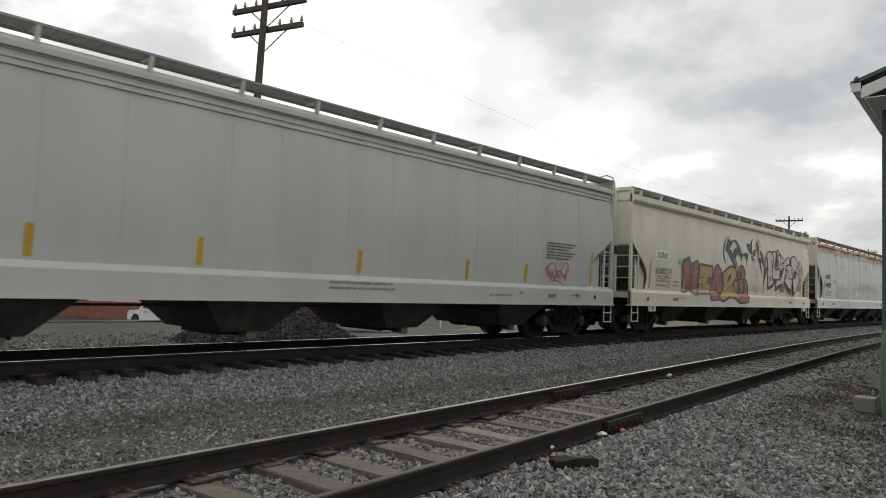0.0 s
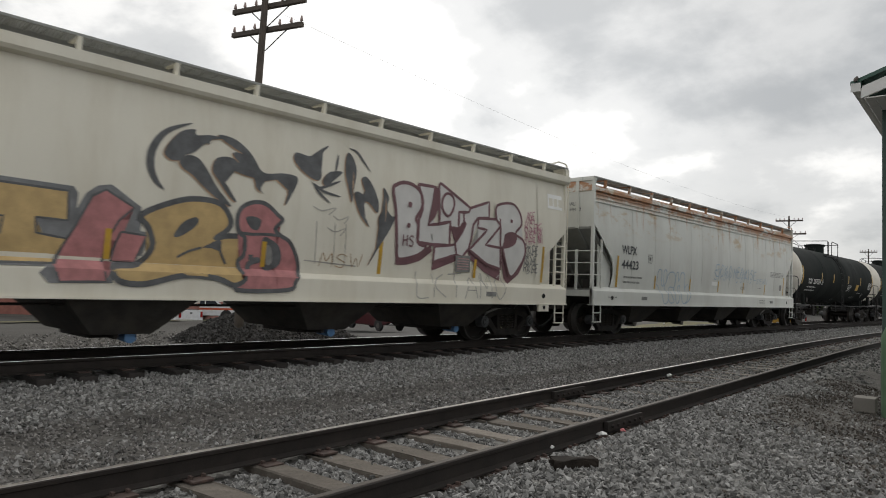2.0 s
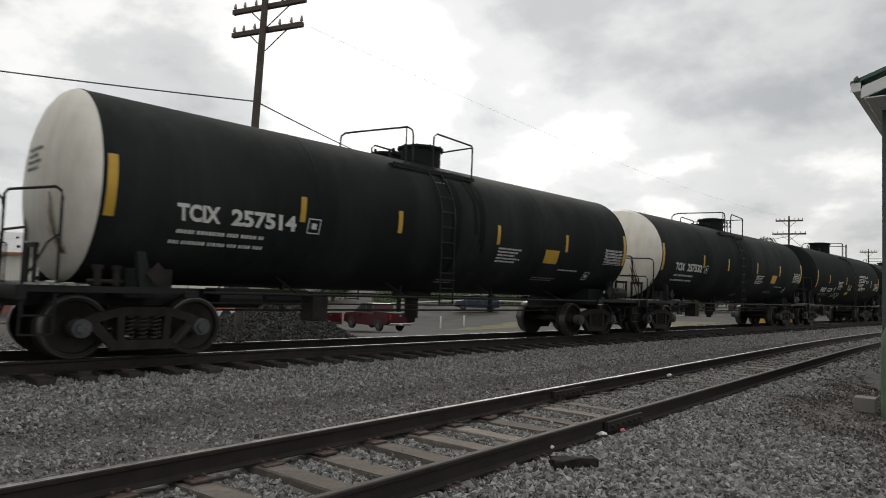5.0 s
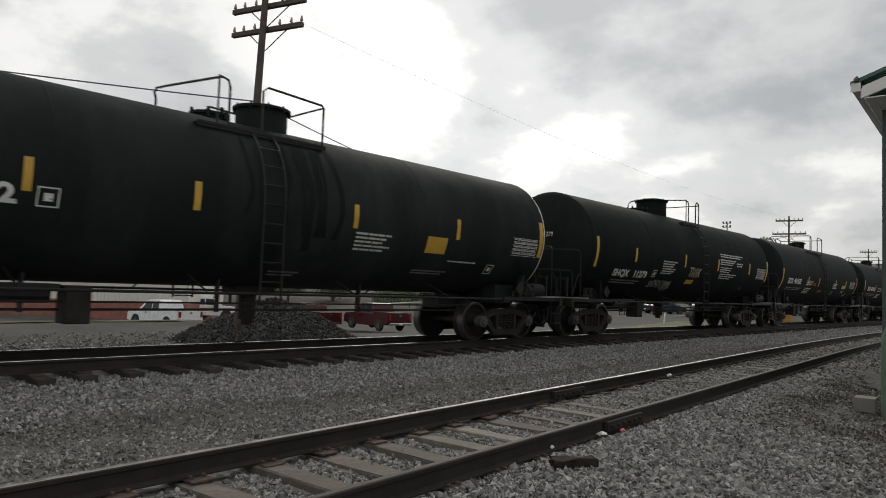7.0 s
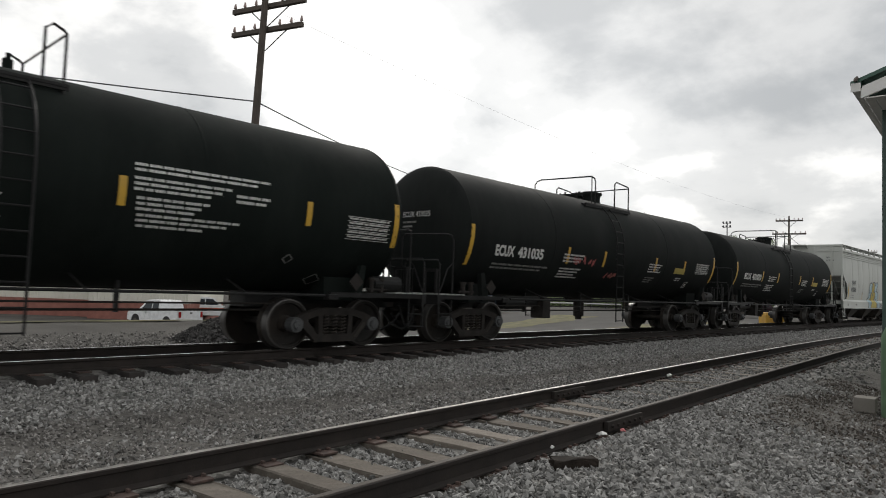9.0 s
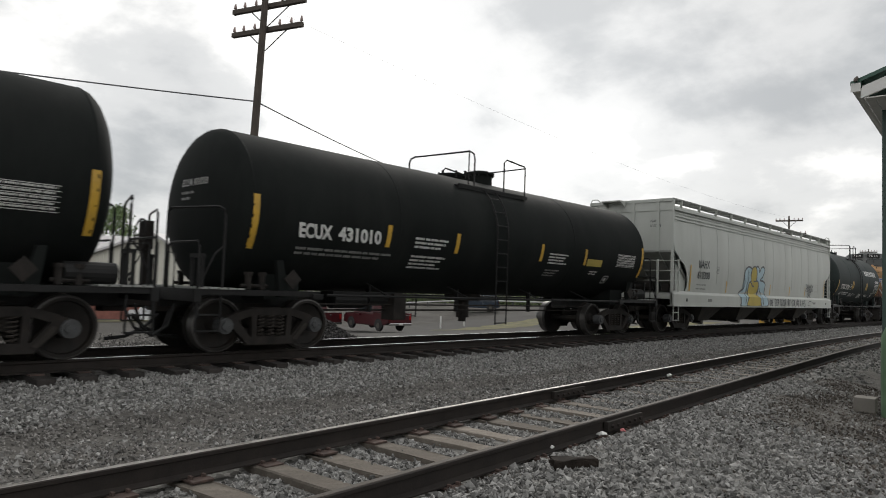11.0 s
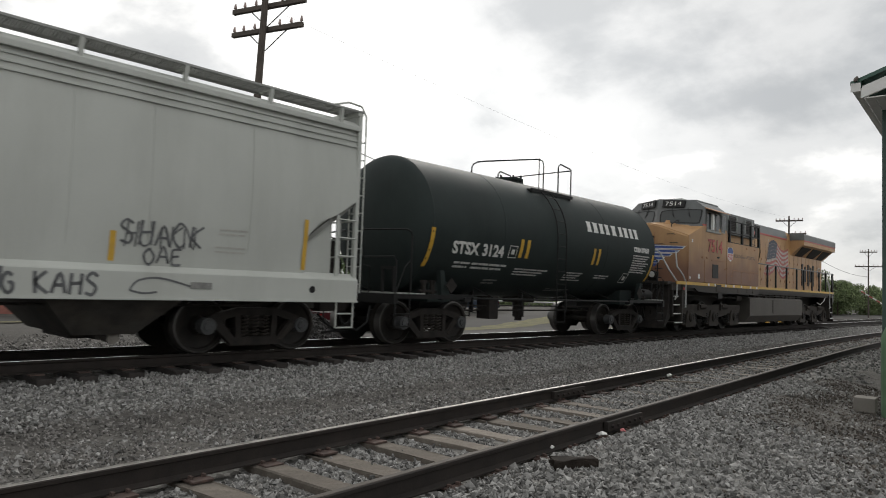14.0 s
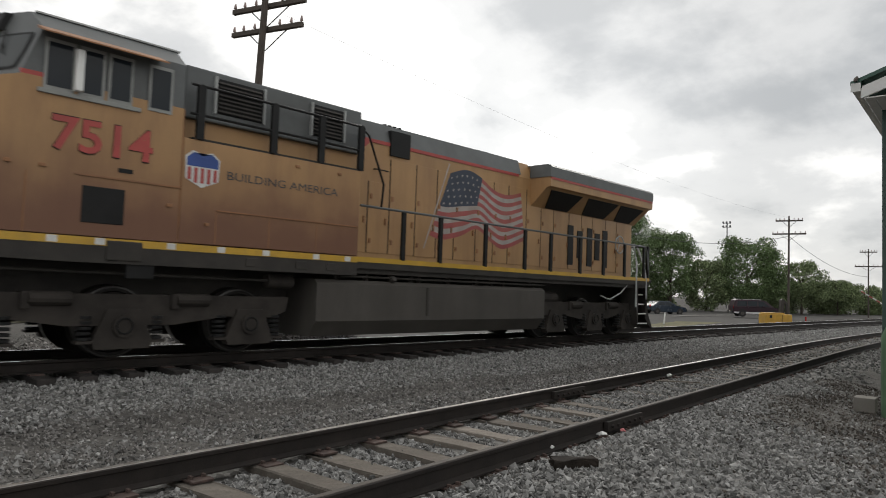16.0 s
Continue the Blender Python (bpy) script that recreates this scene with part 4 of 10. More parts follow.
    for s in (-1, 1):
        y0, y1 = s * 1.17, s * 1.56
        bm = B()
        for k in range(9):
            yy = y0 + (y1 - y0) * k / 8
            box(bm, 0.0, L, yy - 0.009, yy + 0.009, 4.405, 4.435)
        box(bm, -0.02, L + 0.02, min(y1, y1 - 0.018 * s), max(y1, y1 - 0.018 * s), edge, 4.442)
        box(bm, -0.02, L + 0.02, min(y0, y0 + 0.018 * s), max(y0, y0 + 0.018 * s), 4.32 if flat_top else 4.365, 4.442)
        x = 0.0
        while x < L:
            box(bm, x, x + 0.02, min(y0, y1), max(y0, y1), 4.403, 4.425)
            x += 0.20
        rb = part("running_board", bm, M["roof_board"], car, "long galvanised roof running board")
        x = brackets[0]
        while x < L:
            bm = B()
            prism(bm, [(s * 1.46, 4.18), (s * 1.535, 4.14), (s * 1.568, 4.41), (s * 1.16, 4.41), (s * 1.16, 4.385), (s * 1.50, 4.375)], "x", x, x + 0.06)
            part("bracket", bm, paint, rb)
            x += brackets[1]
    # ends: upright end sheet at the corner above a slope sheet, posts, cage of ladders and rails
    for e, d in ((0.0, 1), (L, -1)):
        bm = B()
        box(bm, e + d * 0.05, e + d * 0.09, -1.49, 1.49, zc - 0.02, 4.38)
        end = part("end_sheet", bm, ends, car)
        # slope sheet and stiffeners: shade is in the paint colour, besides grime
        bm = B()
        prism(bm, [(e + d * 0.05, zc), (e + d * 0.12, zc), (e + d * 2.2, 1.15), (e + d * 2.15, 1.10), (e + d * 0.05, zc - 0.06)], "y", -1.46, 1.46)
        slope = part("slope_sheet", bm, M["slope"], car, "grimy sloping end sheet, its paint darkened for shade")
        for yy in (-1.0 * d, -0.1 * d, 0.9 * d):
            bm = B()
            prism(bm, [(e - d * 0.01, 4.38), (e + d * 0.06, 4.38), (e + d * 0.06, zc - 0.06), (e + d * 0.03, zc - 0.06)], "y", yy - 0.05, yy + 0.05)
            part("end_stiffener", bm, ends, end)
            bm = B()
            prism(bm, [(e + d * 0.0, zc - 0.04), (e + d * 0.10, zc), (e + d * 1.72, 1.34), (e + d * 1.58, 1.34)], "y", yy - 0.045, yy + 0.045)
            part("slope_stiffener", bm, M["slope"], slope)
        bm = B()
        box(bm, e - d * 0.01, e + d * 0.11, -1.56, 1.56, 4.335, 4.445, 0.012)
        part("roof_end_beam", bm, ends, end)
        bm = box(B(), e - d * 0.36, e + d * 0.02, -0.3 + 0.5 * d, 0.42 + 0.5 * d, 4.385, 4.43, 0.006)
        for yy in (-0.28 + 0.5 * d, 0.40 + 0.5 * d):
            prism(bm, [(e - d * 0.34, 4.39), (e, 4.39), (e, 4.20)], "y", yy - 0.02, yy + 0.02)
        part("roof_platform", bm, ends, end, "small platform bracketed off the roof end")
        lettering(marks[0], 0.0, 0.0, 0.10, M["dark_mark"], end, lambda u, v: (e + d * 0.046, -0.72 - u, 3.66 + v), width=0.34, name="end_stencil") if marks and d > 0 else None
        lettering(marks[1], 0.0, 0.0, 0.10, M["dark_mark"], end, lambda u, v: (e + d * 0.046, -0.72 - u, 3.50 + v), width=0.38, name="end_stencil") if marks and d > 0 else None
        for s in (-1, 1):
            bm = B()
            box(bm, e + d * 0.0, e + d * 0.08, s * 1.47, s * 1.555, 0.92, 4.38, 0.008)
            part("corner_post", bm, ends, car)
            bm = B()
            xs = e + d * 0.46
            box(bm, xs - 0.03, xs + 0.03, s * 1.52, s * 1.56, 1.36, 2.72 if tall else 2.45)
            for z in (1.72, 2.05, 2.38):
                tube(bm, [(e + d * 0.05, s * 1.57, z), (xs, s * 1.57, z)], 0.013)
            part("side_ladder", bm, paint, car)
            if s == d:
                bm = B()
                ladder(bm, (e - d * 0.13, s * 1.30, 1.05), (e - d * 0.13, s * 1.30, 4.05), (0, 0.20, 0), 9)
                tube(bm, [(e - d * 0.13, s * 1.50, 4.0), (e - d * 0.12, s * 1.50, 4.38), (e - d * 0.02, s * 1.48, 4.55), (e + d * 0.25, s * 1.44, 4.58), (e + d * 0.8, s * 1.42, 4.40)], 0.02)
                part("end_ladder", bm, paint, car)
            bm = B()
            for xx in (e + d * 0.06, e + d * 0.44):
                tube(bm, [(xx, s * 1.56, 0.95), (xx, s * 1.56, 0.42)], 0.017)
            for z in (0.43, 0.68):
                box(bm, e + d * 0.06, e + d * 0.44, s * 1.52, s * 1.59, z - 0.012, z + 0.012)
            part("sill_step", bm, paint, car)
            bm = B()
            box(bm, e + d * 0.0, e + d * 0.06, s * 0.98, s * 1.04, 1.3, 2.42)
            for z in (1.72, 2.05, 2.38):
                tube(bm, [(e + d * 0.02, s * 0.55, z), (e + d * 0.02, s * 1.5, z)], 0.014)
            part("end_rail", bm, paint, car)
        for s in (-1, 1):
            rim = [(u, z) for z, u in sorted(inset.items()) if z < zc - 0.1]
            bm = prism(B(), [(e + d * 0.50, 1.36)] + [(e + d * (u + 0.05), z) for u, z in rim if u > 0.5] + [(e + d * 0.50, rim[-1][1])], "y", s * 1.38, s * 1.41)
            part("shear_plate", bm, paint, car, "recessed plate behind the corner cut-out")
        bm = B()
        box(bm, e + d * 0.10, e + d * 0.26, -1.46, 1.46, 1.12, 1.29, 0.01)
        part("end_sill", bm, paint, car)
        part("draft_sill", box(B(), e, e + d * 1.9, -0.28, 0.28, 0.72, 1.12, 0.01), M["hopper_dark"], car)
        bm = B()
        for k in range(6):
            box(bm, e + d * (0.16 + k * 0.16), e + d * (0.27 + k * 0.16), -1.45, 1.45, 1.30, 1.33)
        part("crossover_platform", bm, M["roof_board"], car, "steel grating end platform")
        coupler(car, e, -d, M["under"])
        freight_truck(car, e + d * 1.72)
    bm = B()
    cyl(bm, (-0.02, 0.75, 2.05), (0.05, 0.75, 2.05), 0.05, 10)
    tube(bm, [(0.0, 0.75 + 0.28 * math.cos(k * math.tau / 18), 2.05 + 0.28 * math.sin(k * math.tau / 18)) for k in range(19)], 0.016)
    for k in range(4):
        a = k * math.tau / 4
        tube(bm, [(0, 0.75, 2.05), (0, 0.75 + 0.28 * math.cos(a), 2.05 + 0.28 * math.sin(a))], 0.011)
    box(bm, 0.03, 0.15, 0.6, 0.9, 1.85, 2.25)
    part("brake_wheel", bm, M["under"], car, "hand brake wheel and housing")
    bm = B()
    cyl(bm, (0.75, -0.45, 1.55), (0.75, 0.5, 1.55), 0.17, 14)
    box(bm, 0.45, 0.75, -1.2, -0.95, 1.36, 1.62)
    cyl(bm, (0.9, -1.1, 1.45), (1.2, -0.7, 1.5), 0.08, 10)
    part("air_reservoir", bm, M["under"], car, "air brake reservoir and valve")
    # outlet bays
    for c in bays:
        bm = B()
        top = [(c - 1.0, -1.44), (c + 1.0, -1.44), (c + 1.0, 1.44), (c - 1.0, 1.44)]
        bot = [(c - 0.46, -1.05), (c + 0.40, -1.05), (c + 0.40, 1.05), (c - 0.46, 1.05)]
        mid = [(c - 0.92, -1.40), (c + 0.92, -1.40), (c + 0.92, 1.40), (c - 0.92, 1.40)]
        ring(bm, [[(u, v, 1.2) for u, v in top], [(u, v, 0.86) for u, v in mid], [(u, v, 0.36) for u, v in bot]], 4)
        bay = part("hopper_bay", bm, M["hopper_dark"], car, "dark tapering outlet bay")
        bm = B()
        box(bm, c - 0.36, c + 0.36, -0.62, 0.62, 0.28, 0.40, 0.015)
        cyl(bm, (c - 0.1, -1.0, 0.33), (c - 0.1, 0.9, 0.33), 0.045, 10)
        g = part("outlet_gate", bm, M["under"], bay)
        bm = B()
        cyl(bm, (c + 0.12, -0.98, 0.30), (c + 0.12, -0.62, 0.32), 0.085, 12)
        part("outlet_cap", bm, M[cap], bay, "blue plastic outlet cap" if cap == "cap_blue" else "pale dusty outlet cap")
    bm = B()
    box(bm, 2.2, L - 2.2, -0.2, 0.2, 0.95, 1.2)
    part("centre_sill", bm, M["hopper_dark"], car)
    bm = B()
    tube(bm, [(1.8, -1.2, 0.80), (L - 1.8, -1.2, 0.80)], 0.02)
    part("brake_pipe", bm, M["under"], car)

    def wrap(x, z):
        return (x, -(bulge(z) + 0.006), z)

    def wrap_sill(x, z):
        return (x, -(SILL + 0.006), z)
    return car, wrap, wrap_sill


def stripes(car, wrap, xs, z0, z1, w):
    for x in xs:
        bm = B()
        rows = [(bm.verts.new(wrap(x - w / 2, z0 + (z1 - z0) * k / 6)), bm.verts.new(wrap(x + w / 2, z0 + (z1 - z0) * k / 6))) for k in range(7)]
        for a, b in zip(rows, rows[1:]):
            bm.faces.new((a[0], a[1], b[1], b[0]))
        part("reflector_strip", bm, M["yellow"], car, "yellow reflective strip")


def tank(name, xc, half, R, zc, tc, black, label, white_heads=False, dome=0.0, dome_r=0.42, dome_x=0.0, ladder_x=0.35, rails=(-2.9, -1.1, 0.35, 0.85), shift=0.0, gear=-3.6, foot=0.42):
    """A tank car: shell with dished heads, stub sills, saddles, dome with platform and rails, ladder, end rails and trucks. Its space starts at its middle."""
    car = thing(name, label, "tank car", "freight train")
    KEYED.append((car, xc))
    n = 48
    bm = B()
    ring(bm, [[(x, R * math.cos(k * math.tau / n), zc + R * math.sin(k * math.tau / n)) for k in range(n)]
              for x in (-half, -half * 0.52, -half * 0.5, -0.45, 0.35, half * 0.42, half * 0.44, half)], n, close=False)
    shell = part("tank_shell", bm, black, car, smooth=True)
    for x in (-half * 0.51, half * 0.43, -half + 0.01, half - 0.01):
        bm = ring(B(), [[(x + u, (R + h) * math.cos(k * math.tau / n), zc + (R + h) * math.sin(k * math.tau / n)) for k in range(n)]
                        for u, h in ((-0.02, 0), (-0.008, 0.006), (0.008, 0.006), (0.02, 0))], n, close=False)
        part("weld_seam", bm, black, shell, smooth=True)
    for d in (-1, 1):
        bm = B()
        rows = []
        for i in range(9):
            a = i / 8 * math.pi / 2
            q, u = R * math.cos(a) ** 0.8 if i < 8 else 0.0, math.sin(a) * 0.43
            rows.append((d * (half + u), q))
        ring(bm, [[(x, q * math.cos(k * math.tau / n), zc + q * math.sin(k * math.tau / n)) for k in range(n)] for x, q in rows[:-1]], n, close=False)
        bm.verts.ensure_lookup_table()
        tip = bm.verts.new((rows[-1][0], 0, zc))
        last = bm.verts[-1 - n:-1]
        for k in range(n):
            bm.faces.new((last[k], last[(k + 1) % n], tip))
        bmesh.ops.recalc_face_normals(bm, faces=bm.faces[:])
        part("tank_head", bm, M["tank_white"] if white_heads else black, car, "dished white tank head" if white_heads else "dished black tank head", smooth=True)
        e = d * (half + 0.95)
        # stub sill, end platform and its rails
        bm = B()
        box(bm, d * (tc - 1.6), e, -0.26, 0.26, 0.74, 1.04, 0.01)
        box(bm, e - d * 0.12, e, -1.45, 1.45, 0.86, 1.06, 0.01)
        part("stub_sill", bm, M["black"], car)
        bm = B()
        for k in range(5):
            box(bm, e - d * (0.10 + k * 0.16), e - d * (0.22 + k * 0.16), -1.45, 1.45, 1.06, 1.085)
        part("end_platform", bm, M["roof_board"], car, "steel grating end platform")
        for s in (-1, 1):
            bm = B()
            prism(bm, [(d * (tc + 0.02), 0.95), (d * (tc + 0.22), 0.95), (d * (tc + 0.30), 1.58), (d * (tc + 0.18), 1.58)], "y", s * 1.24, s * 1.36)
            box(bm, d * (tc - 0.4), d * (tc + 0.3), s * 0.15, s * 1.0, 0.9, 1.34)
            part("saddle", bm, black, car, "slim tank saddle brace")
            part("jacking_pad", box(B(), d * (tc - 0.62), d * (tc - 0.40), s * 1.30, s * 1.46, 0.92, 1.02, 0.01), M["black"], car)
            vc = part("valve_pipe", cyl(B(), (d * (half - 0.45), s * 1.22, 1.13), (d * (half + 0.05), s * 1.22, 1.13), 0.03, 8), M["under"], car, "small pipe with valves on the end platform")
            for q in (0.0, 0.26):
                x = d * (half - 0.35 + q)
                part("valve", cyl(cyl(B(), (x, s * 1.22, 1.07), (x, s * 1.22, 1.30), 0.055, 10), (x, s * 1.22, 1.30), (x, s * 1.22, 1.36), 0.075, 10), M["under"], vc)
            r = 0.17
            bm = B()
            pts = [(d * (tc + 0.02 + u), s * 1.42, 1.26 + v) for u, v in ((0, -r), (r, 0), (0, r), (-r, 0))]
            lo, hi = [bm.verts.new(q) for q in pts], [bm.verts.new((q[0], q[1] + s * 0.02, q[2])) for q in pts]
            bm.faces.new(hi)
            bm.faces.new(lo[::-1])
            for i in range(4):
                bm.faces.new((lo[i], lo[(i + 1) % 4], hi[(i + 1) % 4], hi[i]))
            bmesh.ops.recalc_face_normals(bm, faces=bm.faces[:])
            part("placard_holder", bm, M["under"], car, "dark diamond placard holder")
            bm = B()
            box(bm, d * (tc - 0.55), e, s * 1.36, s * 1.42, 0.97, 1.06)
            part("side_bearing_beam", bm, M["black"], car)
            bm = B()
            x1 = e - d * 0.08
            xh = d * (half + 0.48)
            tube(bm, [(xh, s * 1.42, 1.05), (xh, s * 1.42, 2.24), (xh + d * 0.02, s * 1.40, 2.33), (xh + d * 0.05, s * 1.30, 2.38), (xh + d * 0.36, s * 0.30, 2.38), (xh + d * 0.38, s * 0.20, 2.32), (xh + d * 0.38, s * 0.20, 1.05)], 0.02)
            tube(bm, [(x1, s * 1.42, 1.05), (x1, s * 1.42, 0.62)], 0.018)
            tube(bm, [(x1, s * 1.42, 1.10), (x1 - d * 0.25, s * 1.40, 1.62), (xh, s * 1.42, 1.75)], 0.014)
            part("end_handrail", bm, M["black"], car)
            bm = B()
            for xx in (e - d * 0.06, e - d * 0.46):
                tube(bm, [(xx, s * 1.42, 0.95), (xx, s * 1.42, 0.40)], 0.017)
            for z in (0.41, 0.66):
                box(bm, e - d * 0.06, e - d * 0.46, s * 1.38, s * 1.45, z - 0.012, z + 0.012)
            part("sill_step", bm, M["black"], car)
        bm = B()
        for yy in (-0.62,):
            tube(bm, [(e - d * 0.05, yy, 1.05), (e - d * 0.05, yy, 1.60), (e - d * 0.05, yy + 0.3, 1.66), (e - d * 0.05, yy + 0.3, 1.05)], 0.016)
        part("end_rail", bm, M["black"], car)
        bm = B()
        tube(bm, [(e - d * 0.05, -0.7, 0.80), (e + d * 0.06, -0.72, 0.45), (e + d * 0.25, -0.66, 0.30), (e + d * 0.5, -0.55, 0.42), (e + d * 0.62, -0.45, 0.7)], 0.025, 8)
        part("air_hose", bm, M["black"], car, "looped black rubber hose")
        if d > 0:
            part("air_reservoir", cyl(B(), (half - 0.28, -1.12, 1.24), (half + 0.42, -1.12, 1.24), 0.155, 16), M["black"], car, "black air reservoir on the end platform")
        for s in (-1, 1):
            bm = tube(B(), [(e - d * 0.06, s * 1.42, 1.05), (e - d * 0.06, s * 1.42, 1.72), (e - d * 0.06, s * 1.36, 1.80), (e - d * 0.06, s * 0.42, 1.80), (e - d * 0.06, s * 0.36, 1.74), (e - d * 0.06, s * 0.36, 1.05)], 0.018)
            part("crossover_rail", bm, M["black"], car)
            bm = B()
            for yy in (0.78, 1.12):
                box(bm, e - d * 0.30, e - d * 0.25, s * (yy - 0.025), s * (yy + 0.025), 1.05, 1.62)
            box(bm, e - d * 0.31, e - d * 0.24, s * 0.75, s * 1.15, 1.56, 1.62)
            part("draft_stand", bm, M["black"], car)
        coupler(car, e, d, M["under"])
        freight_truck(car, d * tc + shift)
    # brake wheel at the leading end
    bm = B()
    e = -(half + 0.9)
    tube(bm, [(e - 0.02, 0.7 + 0.28 * math.cos(k * math.tau / 18), 1.95 + 0.28 * math.sin(k * math.tau / 18)) for k in range(19)], 0.016)
    for k in range(4):
        a = k * math.tau / 4
        tube(bm, [(e - 0.02, 0.7, 1.95), (e - 0.02, 0.7 + 0.28 * math.cos(a), 1.95 + 0.28 * math.sin(a))], 0.011)
    box(bm, e, e + 0.14, 0.55, 0.85, 1.7, 2.2)
    box(bm, e + 0.02, e + 0.1, 0.64, 0.76, 1.0, 1.8)
    part("brake_wheel", bm, M["under"], car, "hand brake wheel and housing")
    # long pipe rails low on the flanks, with brackets
    for s in (-1, 1):
        bm = B()
        tube(bm, [(-tc + 0.7, s * 1.44, 1.0), (tc - 0.7, s * 1.44, 1.0)], 0.024, 8)
        for x in (-half * 0.55, -half * 0.2, half * 0.2, half * 0.55):
            tube(bm, [(x, s * 1.44, 1.0), (x - 0.04, s * 0.80, zc - R * 0.87)], 0.018)
        part("flank_rail", bm, M["black"], car, "low safety rail along the flank")
    # under the belly: outlet valve, brake gear
    bm = B()
    cyl(bm, (0.05, 0, zc - R + 0.05), (0.05, 0, 0.50), 0.16, 14)
    cyl(bm, (0.05, 0, 0.52), (0.05, 0, 0.40), 0.10, 12)
    box(bm, -0.35, 0.45, -0.25, 0.25, zc - R - 0.14, zc - R + 0.1, 0.02)
    part("bottom_outlet", bm, M["under"], car, "bottom outlet valve")
    part("brake_cylinder", cyl(cyl(B(), (gear - 0.85, -0.55, 0.90), (gear - 0.05, -0.55, 0.90), 0.17, 16), (gear + 0.05, -0.55, 0.92), (gear + 0.80, -0.55, 0.92), 0.13, 14), M["black"], car, "black air brake cylinder and reservoir")
    part("gear_bracket", box(B(), gear - 0.95, gear + 0.9, -0.75, -0.35, 1.0, 1.07, 0.01), M["black"], car)
    part("brake_valve", box(B(), -half * 0.45, -half * 0.45 + 0.35, -0.85, -0.45, 0.50, 1.05, 0.02), M["under"], car, "air brake valve")
    for x in (-half * 0.52, -half * 0.12, half * 0.30):
        part("hanger", box(B(), x, x + 0.05, -0.6, -0.5, 0.66, zc - R + 0.15), M["black"], car)
    bm = B()
    tube(bm, [(-tc + 1.0, -0.56, 0.70), (tc - 1.0, -0.56, 0.70)], 0.02)
    tube(bm, [(-tc + 1.0, -0.75, 0.82), (tc - 1.0, -0.75, 0.82)], 0.016)
    part("brake_rod", bm, M["under"], car)
    # dome, manway, platform, rails
    zt = zc + R
    if dome:
        bm = B()
        cyl(bm, (dome_x, 0, zt - 0.08), (dome_x, 0, zt + dome), dome_r, 24)
        cyl(bm, (dome_x, 0, zt + dome - 0.05), (dome_x, 0, zt + dome), dome_r + 0.06, 24)
        cyl(bm, (dome_x, 0, zt + dome), (dome_x, 0, zt + dome + 0.05), dome_r * 0.9, 24, dome_r * 0.7)
        dm = part("valve_dome", bm, black, car, "round valve dome with a bolted lid", smooth=True)
        for k in range(10):
            a = k * math.tau / 10
            bm = cyl(B(), (dome_x + (dome_r + 0.03) * math.cos(a), (dome_r + 0.03) * math.sin(a), zt + dome - 0.09), (dome_x + (dome_r + 0.03) * math.cos(a), (dome_r + 0.03) * math.sin(a), zt + dome + 0.03), 0.02, 6)
            part("bolt", bm, M["black"], dm)
    mx = dome_x - 1.05 if dome else -0.55
    bm = B()
    cyl(bm, (mx, 0, zt - 0.05), (mx, 0, zt + 0.05), 0.30, 18)
    cyl(bm, (mx, 0, zt + 0.05), (mx, 0, zt + 0.10), 0.35, 18)
    mw = part("manway", bm, black, car, "bolted manway cover")
    for k in range(6):
        a = k * math.tau / 6
        bm = cyl(B(), (mx + 0.33 * math.cos(a), 0.33 * math.sin(a), zt + 0.0), (mx + 0.33 * math.cos(a), 0.33 * math.sin(a), zt + 0.16), 0.03, 6)
        part("bolt", bm, M["black"], mw)
    vx = rails[2] - 0.15
    part("relief_valve", cyl(cyl(B(), (vx, 0.1, zt - 0.05), (vx, 0.1, zt + 0.2), 0.07, 10), (vx, 0.1, zt + 0.2), (vx, 0.1, zt + 0.30), 0.035, 8), black, car, "upright relief valve")
    a0, a1, b0, b1 = rails
    zp = zc + math.sqrt(R * R - 1.0) + 0.07
    for s in (-1, 1):
        bm = B()
        y0, y1 = sorted((s * 0.62, s * 1.06))
        slats = [box(B(), a1 - 0.55, b1 + 0.06, y0 + (y1 - y0) * k / 4 - 0.028, y0 + (y1 - y0) * k / 4 + 0.028, zp - 0.014, zp + 0.015) for k in range(5)]
        box(bm, a1 - 0.55, b1 + 0.06, s * 1.06 - 0.015, s * 1.06 + 0.015, zp - 0.06, zp + 0.03)
        for x in (a1 - 0.5, (a1 + b1) / 2, b1):
            box(bm, x - 0.03, x + 0.03, y0, y1, zp - 0.05, zp - 0.015)
            tube(bm, [(x, s * 1.02, zp), (x, s * 1.0, zp - 0.13)], 0.025)
        pf = part("platform", bm, M["black"], car, "grating walkway beside the dome")
        for slat in slats:
            part("slat", slat, M["black"], pf)
        zr = zp + 0.84
        if s < 0:
            bm = B()
            tip = a1 - 0.27 * (a1 - a0)
            tube(bm, [(a1, -1.04, zp), (a1, -1.04, zr - 0.16), (a1 - 0.03, -1.03, zr - 0.05), (a1 - 0.12, -0.98, zr), (tip + 0.05, 0.35, zr), (tip, 0.62, zr), (tip + 0.05, 0.82, zr - 0.03), (tip + 0.14, 0.96, zr - 0.10), (tip + 0.16, 1.0, zp - 0.1)], 0.021)
            part("platform_rail", bm, M["black"], car, "bent pipe handrail")
            part("rail_post", tube(B(), [(a1 - 0.2, -1.04, zr), (a1 - 0.2, -1.04, zp)], 0.017), M["black"], car)
        bm = B()
        tube(bm, [(b0, s * 1.04, zp), (b0, s * 1.04, zr - 0.08), (b0 + 0.1, s * 1.04, zr), (b1 - 0.04, s * 1.04, zr - 0.06), (b1, s * 1.04, zr - 0.1), (b1, s * 1.04, zp)], 0.021)
